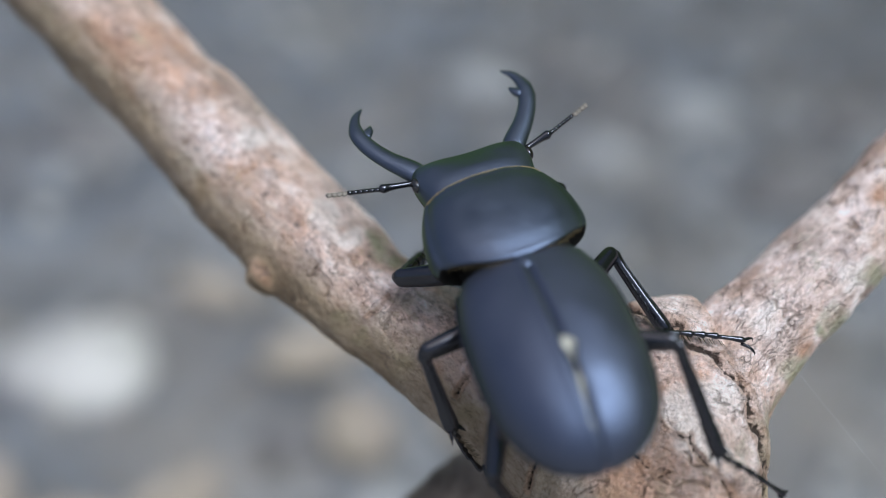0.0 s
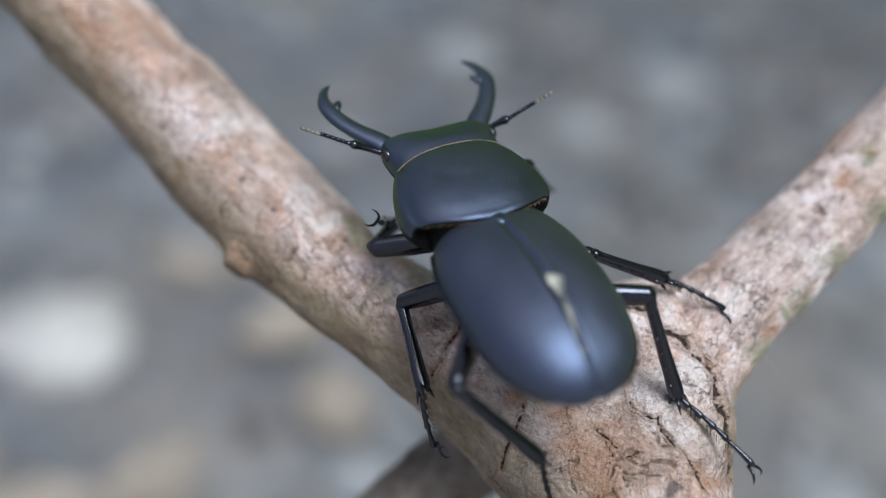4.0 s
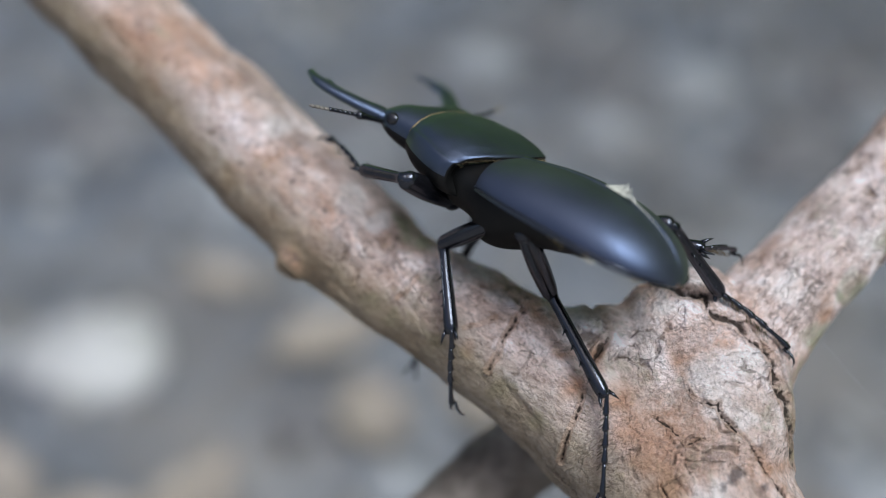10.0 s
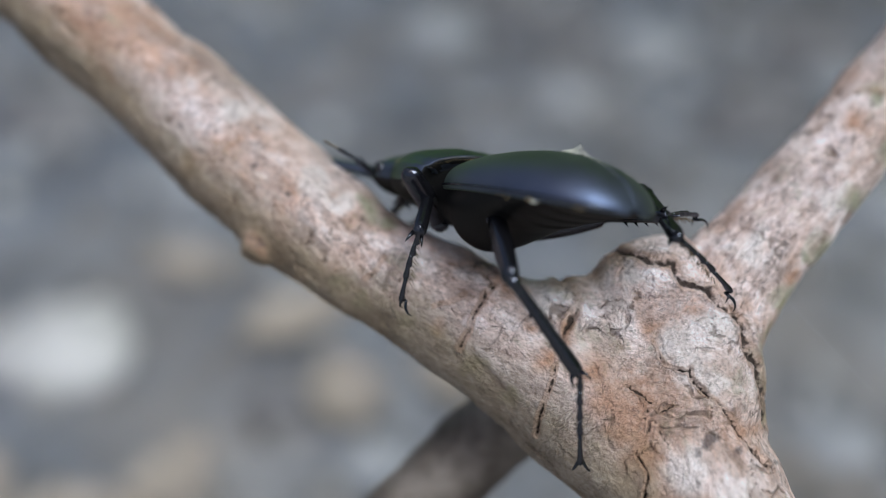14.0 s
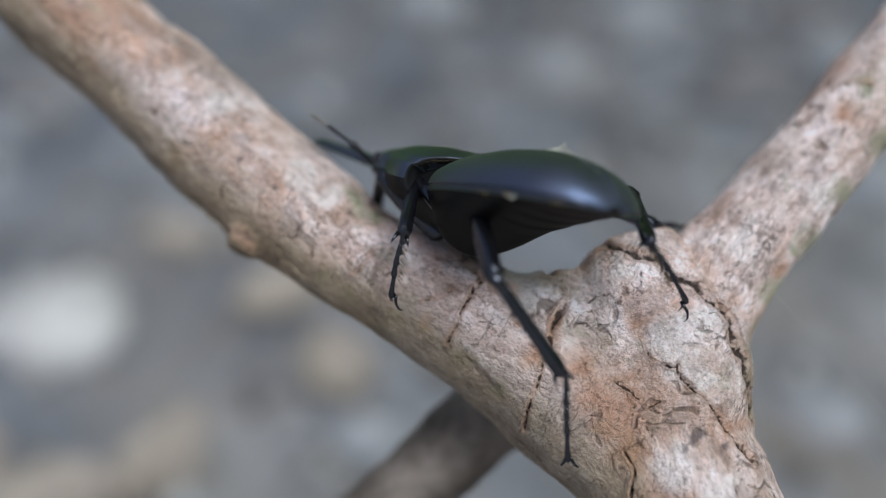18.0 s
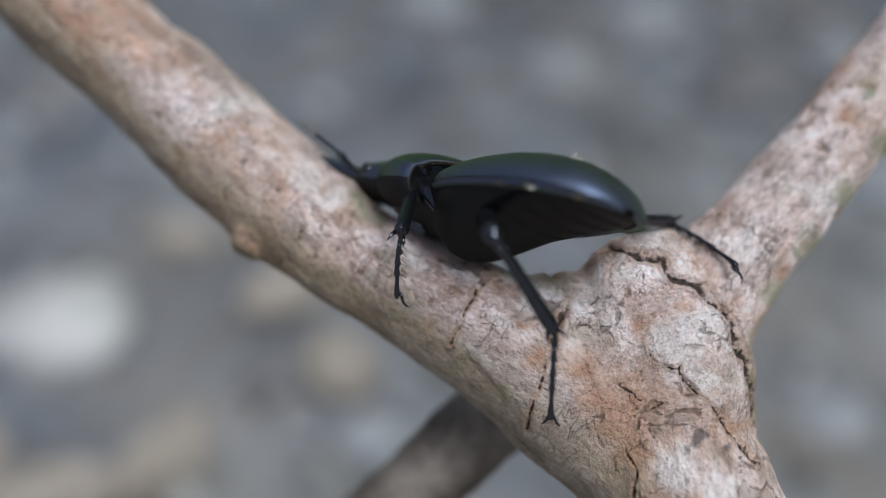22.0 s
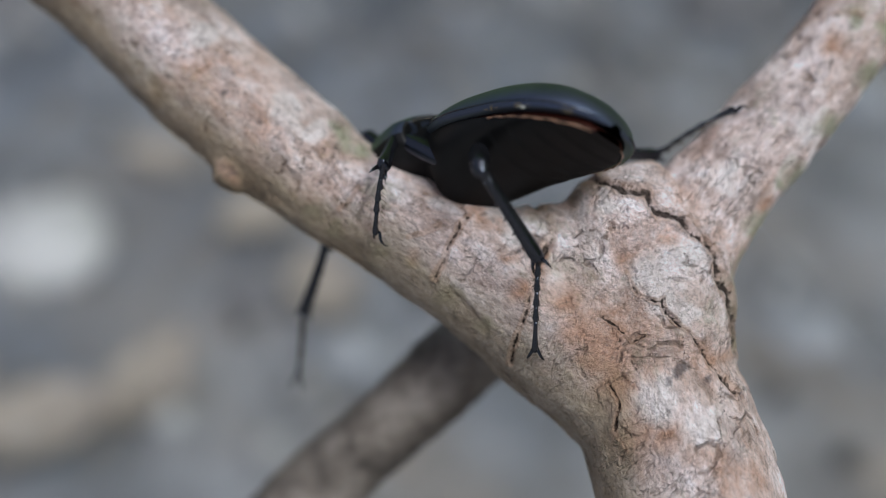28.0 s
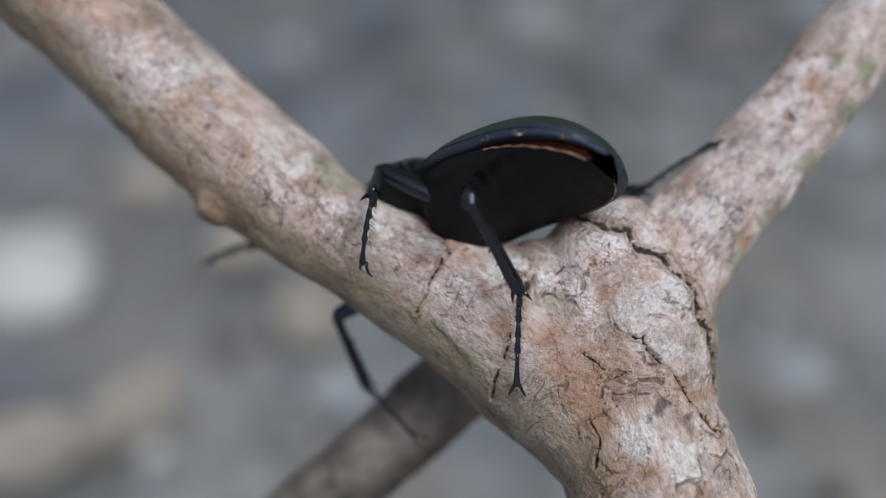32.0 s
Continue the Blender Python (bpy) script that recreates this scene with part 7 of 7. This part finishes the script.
        (9, pose(0.01031, 0.00879, -0.01140, -73.12, -1.56, -37.34)), (10, pose(0.00966, 0.00766, -0.01198, -77.06, -3.41, -37.65)),
        (10.5, pose(0.00951, 0.00761, -0.01175, -81.77, -1.98, -37.16)), (11, pose(0.00936, 0.00755, -0.01153, -86.50, -0.46, -36.90)),
        (12, pose(0.00672, 0.00771, -0.01298, -87.20, 6.10, -36.57)), (13, pose(0.00603, 0.00842, -0.01306, -80.80, 7.07, -35.73)),
        (13.25, pose(0.00640, 0.00982, -0.01014, -78.55, 16.21, -33.63)), (13.5, pose(0.00677, 0.01122, -0.00722, -75.32, 25.78, -30.37)),
        (13.75, pose(0.00714, 0.01262, -0.00431, -70.54, 34.99, -25.41)), (14, pose(0.00751, 0.01402, -0.00139, -63.51, 42.87, -18.14)),
        (15.5, pose(0.00781, 0.01402, -0.00244, -50.55, 37.54, -10.24)), (17, pose(0.00812, 0.01401, -0.00349, -40.44, 30.85, -5.83)),
        (19, pose(0.00726, 0.01438, -0.00397, -26.06, 20.66, -1.07)), (19.75, pose(0.00698, 0.01437, -0.00266, -16.08, 10.90, -3.61)),
        (20.5, pose(0.00671, 0.01436, -0.00135, -6.97, 3.65, -9.36)), (21.75, pose(0.00687, 0.01388, -0.00031, -9.93, 4.91, -10.80)),
        (23, pose(0.00704, 0.01341, 0.00073, -12.90, 6.00, -12.35)), (24, pose(0.00620, 0.01342, 0.00126, -4.52, 1.88, -14.27)),
        (25, pose(0.00579, 0.01345, 0.00184, -3.35, 1.21, -17.06)), (25.25, pose(0.00344, 0.01507, -0.00236, -15.50, 3.71, -23.75)),
        (25.5, pose(0.00109, 0.01669, -0.00656, -28.94, 2.89, -31.66)), (25.75, pose(-0.00126, 0.01830, -0.01075, -41.68, -1.28, -38.31)),
        (26, pose(-0.00361, 0.01992, -0.01495, -52.45, -6.94, -42.17)), (27.25, pose(-0.00340, 0.02029, -0.01395, -51.35, -1.01, -37.68)),
        (28.5, pose(-0.00320, 0.02065, -0.01295, -49.79, 4.71, -32.90)), (30, pose(-0.00333, 0.02043, -0.01197, -47.38, -1.01, -37.80)),
        (30.125, pose(-0.00212, 0.01862, -0.00860, -40.25, 4.58, -31.48)), (30.25, pose(-0.00091, 0.01680, -0.00524, -31.50, 8.64, -23.10)),
        (30.375, pose(0.00030, 0.01499, -0.00187, -21.74, 9.85, -13.64)), (30.5, pose(0.00151, 0.01317, 0.00150, -12.22, 7.79, -4.85)),
        (30.625, pose(0.00177, 0.01515, -0.00261, -19.47, 6.56, -18.97)), (30.75, pose(0.00203, 0.01713, -0.00672, -26.40, 1.18, -34.50)),
        (30.875, pose(0.00229, 0.01911, -0.01082, -31.38, -7.13, -48.38)), (31, pose(0.00255, 0.02109, -0.01493, -34.32, -15.99, -58.84)),
        (31.5, pose(0.00112, 0.01939, -0.01528, -33.41, -18.20, -62.21)), (32, pose(-0.00031, 0.01769, -0.01563, -32.34, -20.39, -65.69))],
    "RF_tarsus": [
        (0, pose(0.01169, 0.01695, -0.01620, -147.76, 0.73, -38.02)), (1, pose(0.01198, 0.01630, -0.01553, -150.88, 0.72, -38.17)),
        (1.5, pose(0.01362, 0.01651, -0.01458, -148.06, 2.16, -40.33)), (2, pose(0.01526, 0.01673, -0.01363, -145.28, 3.80, -42.33)),
        (3, pose(0.01642, 0.01568, -0.01294, -138.89, 6.12, -43.83)), (6, pose(0.01614, 0.01387, -0.01172, -131.49, 10.45, -45.98)),
        (6.5, pose(0.01459, 0.01371, -0.01377, -129.90, 11.62, -46.43)), (7, pose(0.01304, 0.01355, -0.01581, -128.29, 12.82, -46.80)),
        (8, pose(0.01000, 0.01186, -0.02007, -119.85, 14.67, -45.14)), (8.5, pose(0.01129, 0.01156, -0.02125, -112.73, 12.55, -42.07)),
        (9, pose(0.01258, 0.01127, -0.02243, -105.95, 9.78, -39.65)), (10, pose(0.01176, 0.00929, -0.02316, -110.22, 8.79, -40.09)),
        (10.5, pose(0.01081, 0.00867, -0.02302, -104.22, 5.17, -38.18)), (11, pose(0.00985, 0.00805, -0.02288, -98.43, 1.25, -37.06)),
        (12, pose(0.00608, 0.00888, -0.02432, -99.47, 10.46, -38.60)), (13, pose(0.00597, 0.01072, -0.02428, -90.33, 6.60, -36.91)),
        (13.25, pose(0.00512, 0.01328, -0.02041, -79.23, 14.14, -34.21)), (13.5, pose(0.00426, 0.01583, -0.01654, -64.66, 20.59, -27.41)),
        (13.75, pose(0.00341, 0.01839, -0.01266, -47.74, 22.78, -17.49)), (14, pose(0.00255, 0.02094, -0.00879, -32.11, 19.88, -8.41)),
        (15.5, pose(0.00391, 0.02194, -0.00928, -26.51, 16.01, -7.93)), (17, pose(0.00526, 0.02293, -0.00977, -21.24, 12.24, -8.26)),
        (19, pose(0.00570, 0.02455, -0.00861, -20.52, 14.18, -3.66)), (19.75, pose(0.00708, 0.02500, -0.00567, -23.26, 14.02, -7.46)),
        (20.5, pose(0.00845, 0.02545, -0.00272, -25.89, 13.50, -11.19)), (21.75, pose(0.00880, 0.02484, -0.00225, -34.82, 16.11, -15.11)),
        (23, pose(0.00914, 0.02423, -0.00178, -43.88, 17.41, -19.59)), (24, pose(0.00895, 0.02435, 0.00037, -50.62, 18.73, -22.11)),
        (25, pose(0.00909, 0.02425, 0.00118, -65.97, 21.16, -27.73)), (25.25, pose(0.00730, 0.02429, -0.00512, -64.34, 11.98, -31.18)),
        (25.5, pose(0.00551, 0.02432, -0.01142, -62.20, 2.48, -35.56)), (25.75, pose(0.00372, 0.02436, -0.01773, -59.35, -6.58, -40.75)),
        (26, pose(0.00193, 0.02439, -0.02403, -55.74, -14.50, -46.55)), (27.25, pose(0.00108, 0.02583, -0.02287, -58.51, -10.74, -43.38)),
        (28.5, pose(0.00023, 0.02728, -0.02171, -60.98, -6.72, -40.59)), (30, pose(0.00156, 0.02649, -0.02043, -59.01, -12.81, -44.46)),
        (30.125, pose(0.00170, 0.02592, -0.01554, -68.64, -4.10, -38.47)), (30.25, pose(0.00184, 0.02534, -0.01065, -78.48, 7.58, -35.33)),
        (30.375, pose(0.00198, 0.02477, -0.00576, -89.00, 19.63, -36.53)), (30.5, pose(0.00212, 0.02420, -0.00087, -100.82, 28.99, -42.16)),
        (30.625, pose(0.00450, 0.02427, -0.00595, -106.36, 14.80, -41.16)), (30.75, pose(0.00688, 0.02434, -0.01103, -112.44, -1.59, -36.21)),
        (30.875, pose(0.00926, 0.02442, -0.01611, -120.55, -16.35, -27.44)), (31, pose(0.01164, 0.02449, -0.02119, -130.71, -26.01, -16.20)),
        (31.5, pose(0.01050, 0.02211, -0.02127, -126.38, -41.03, -11.06)), (32, pose(0.00935, 0.01972, -0.02135, -110.74, -58.70, -18.94))],
}
FEELER_ROWS = (
    [(0, pose(0.00176, 0.00084, -0.00027, 0.64, 0.84, 6.51)), (1, pose(-0.00191, -0.00057, -0.00202, 2.89, 10.92, -6.01)),
     (2, pose(0.00117, 0.00058, 0.00098, -1.64, -4.70, 4.61)), (3, pose(-0.00351, -0.00089, -0.00234, 2.85, 13.88, -11.19)),
     (6, pose(-0.00314, -0.00095, -0.00062, 0.53, 4.15, -10.94)), (7, pose(-0.00329, -0.00096, 0.00039, -0.83, -1.41, -11.43)),
     (8, pose(-0.00558, -0.00125, -0.00077, 0.23, 6.22, -19.14)), (9, pose(-0.00579, -0.00119, 0.00134, -1.99, -6.99, -19.40)),
     (10, pose(-0.00037, -0.00015, -0.00005, 0.04, 0.31, -1.34)), (11, pose(-0.00174, -0.00057, -0.00139, 1.93, 7.53, -5.84)),
     (12, pose(-0.00538, -0.00103, -0.00300, 3.04, 19.66, -16.70)), (13, pose(-0.00453, -0.00091, -0.00326, 3.85, 20.16, -13.50)),
     (14, pose(0.00621, 0.00505, -0.00428, 10.33, 13.29, 29.44)), (17, pose(-0.00113, 0.00018, -0.00468, 8.24, 23.21, 0.64)),
     (19, pose(-0.00052, 0.00027, -0.00416, 7.37, 20.04, 1.72)), (20.5, pose(-0.00133, -0.00008, -0.00393, 6.54, 19.90, -1.54)),
     (23, pose(-0.00165, -0.00028, -0.00343, 5.41, 17.76, -3.47)), (25, pose(-0.00165, -0.00028, -0.00343, 5.41, 17.76, -3.47)),
     (26, pose(-0.00165, -0.00028, -0.00343, 5.41, 17.76, -3.47)), (28.5, pose(-0.00165, -0.00028, -0.00343, 5.41, 17.76, -3.47)),
     (30, pose(-0.00165, -0.00028, -0.00343, 5.41, 17.76, -3.47)), (31, pose(-0.00165, -0.00028, -0.00343, 5.41, 17.76, -3.47)),
     (32, pose(-0.00165, -0.00028, -0.00343, 5.41, 17.76, -3.47))],
    [(0, pose(0.00085, -0.00030, -0.00113, 1.72, -5.79, 2.86)), (1, pose(-0.00277, 0.00258, -0.00593, 13.24, -23.13, -18.13)),
     (2, pose(0.00023, -0.00000, 0.00142, -2.37, 6.82, 0.27)), (3, pose(-0.00451, 0.00466, -0.00720, 17.96, -24.56, -29.72)),
     (6, pose(-0.00160, 0.00380, -0.00941, 25.32, -36.36, -28.42)), (7, pose(-0.01004, 0.01289, -0.00384, 11.16, -6.86, -58.32)),
     (8, pose(-0.00514, 0.00331, 0.00072, -1.10, 3.70, -20.67)), (9, pose(-0.00103, 0.00065, -0.00271, 4.99, -11.99, -5.16)),
     (10, pose(-0.00078, 0.00038, -0.00142, 2.54, -6.37, -3.17)), (11, pose(-0.00078, 0.00038, -0.00142, 2.54, -6.37, -3.17)),
     (12, pose(-0.00078, 0.00038, -0.00142, 2.54, -6.37, -3.17)), (13, pose(-0.00078, 0.00038, -0.00142, 2.54, -6.37, -3.17)),
     (14, pose(-0.00078, 0.00038, -0.00142, 2.54, -6.37, -3.17)), (17, pose(-0.00078, 0.00038, -0.00142, 2.54, -6.37, -3.17)),
     (19, pose(-0.00078, 0.00038, -0.00142, 2.54, -6.37, -3.17)), (20.5, pose(-0.00078, 0.00038, -0.00142, 2.54, -6.37, -3.17)),
     (23, pose(-0.00078, 0.00038, -0.00142, 2.54, -6.37, -3.17)), (25, pose(-0.00078, 0.00038, -0.00142, 2.54, -6.37, -3.17)),
     (26, pose(-0.00078, 0.00038, -0.00142, 2.54, -6.37, -3.17)), (28.5, pose(-0.00078, 0.00038, -0.00142, 2.54, -6.37, -3.17)),
     (30, pose(-0.00078, 0.00038, -0.00142, 2.54, -6.37, -3.17)), (31, pose(-0.00078, 0.00038, -0.00142, 2.54, -6.37, -3.17)),
     (32, pose(-0.00078, 0.00038, -0.00142, 2.54, -6.37, -3.17))],
)
HIND_ROWS = [(0, pose(0, 0, 0)), (26, pose(0, 0, 0)), (28.5, pose(0, 0, 0, 3.6)), (32, pose(0, 0, 0, 3.8))]


def motions():
    walk(BEETLE, BODY)
    walk(SHIELD, NECK)
    walk(HEAD, NECK)
    walk(HIND_BODY, HIND_ROWS)
    for feeler, rows in zip(FEELERS, FEELER_ROWS):
        walk(feeler, rows)
    for name, rows in LEG_ROWS.items():
        walk(LEGS[name], rows)


motions()
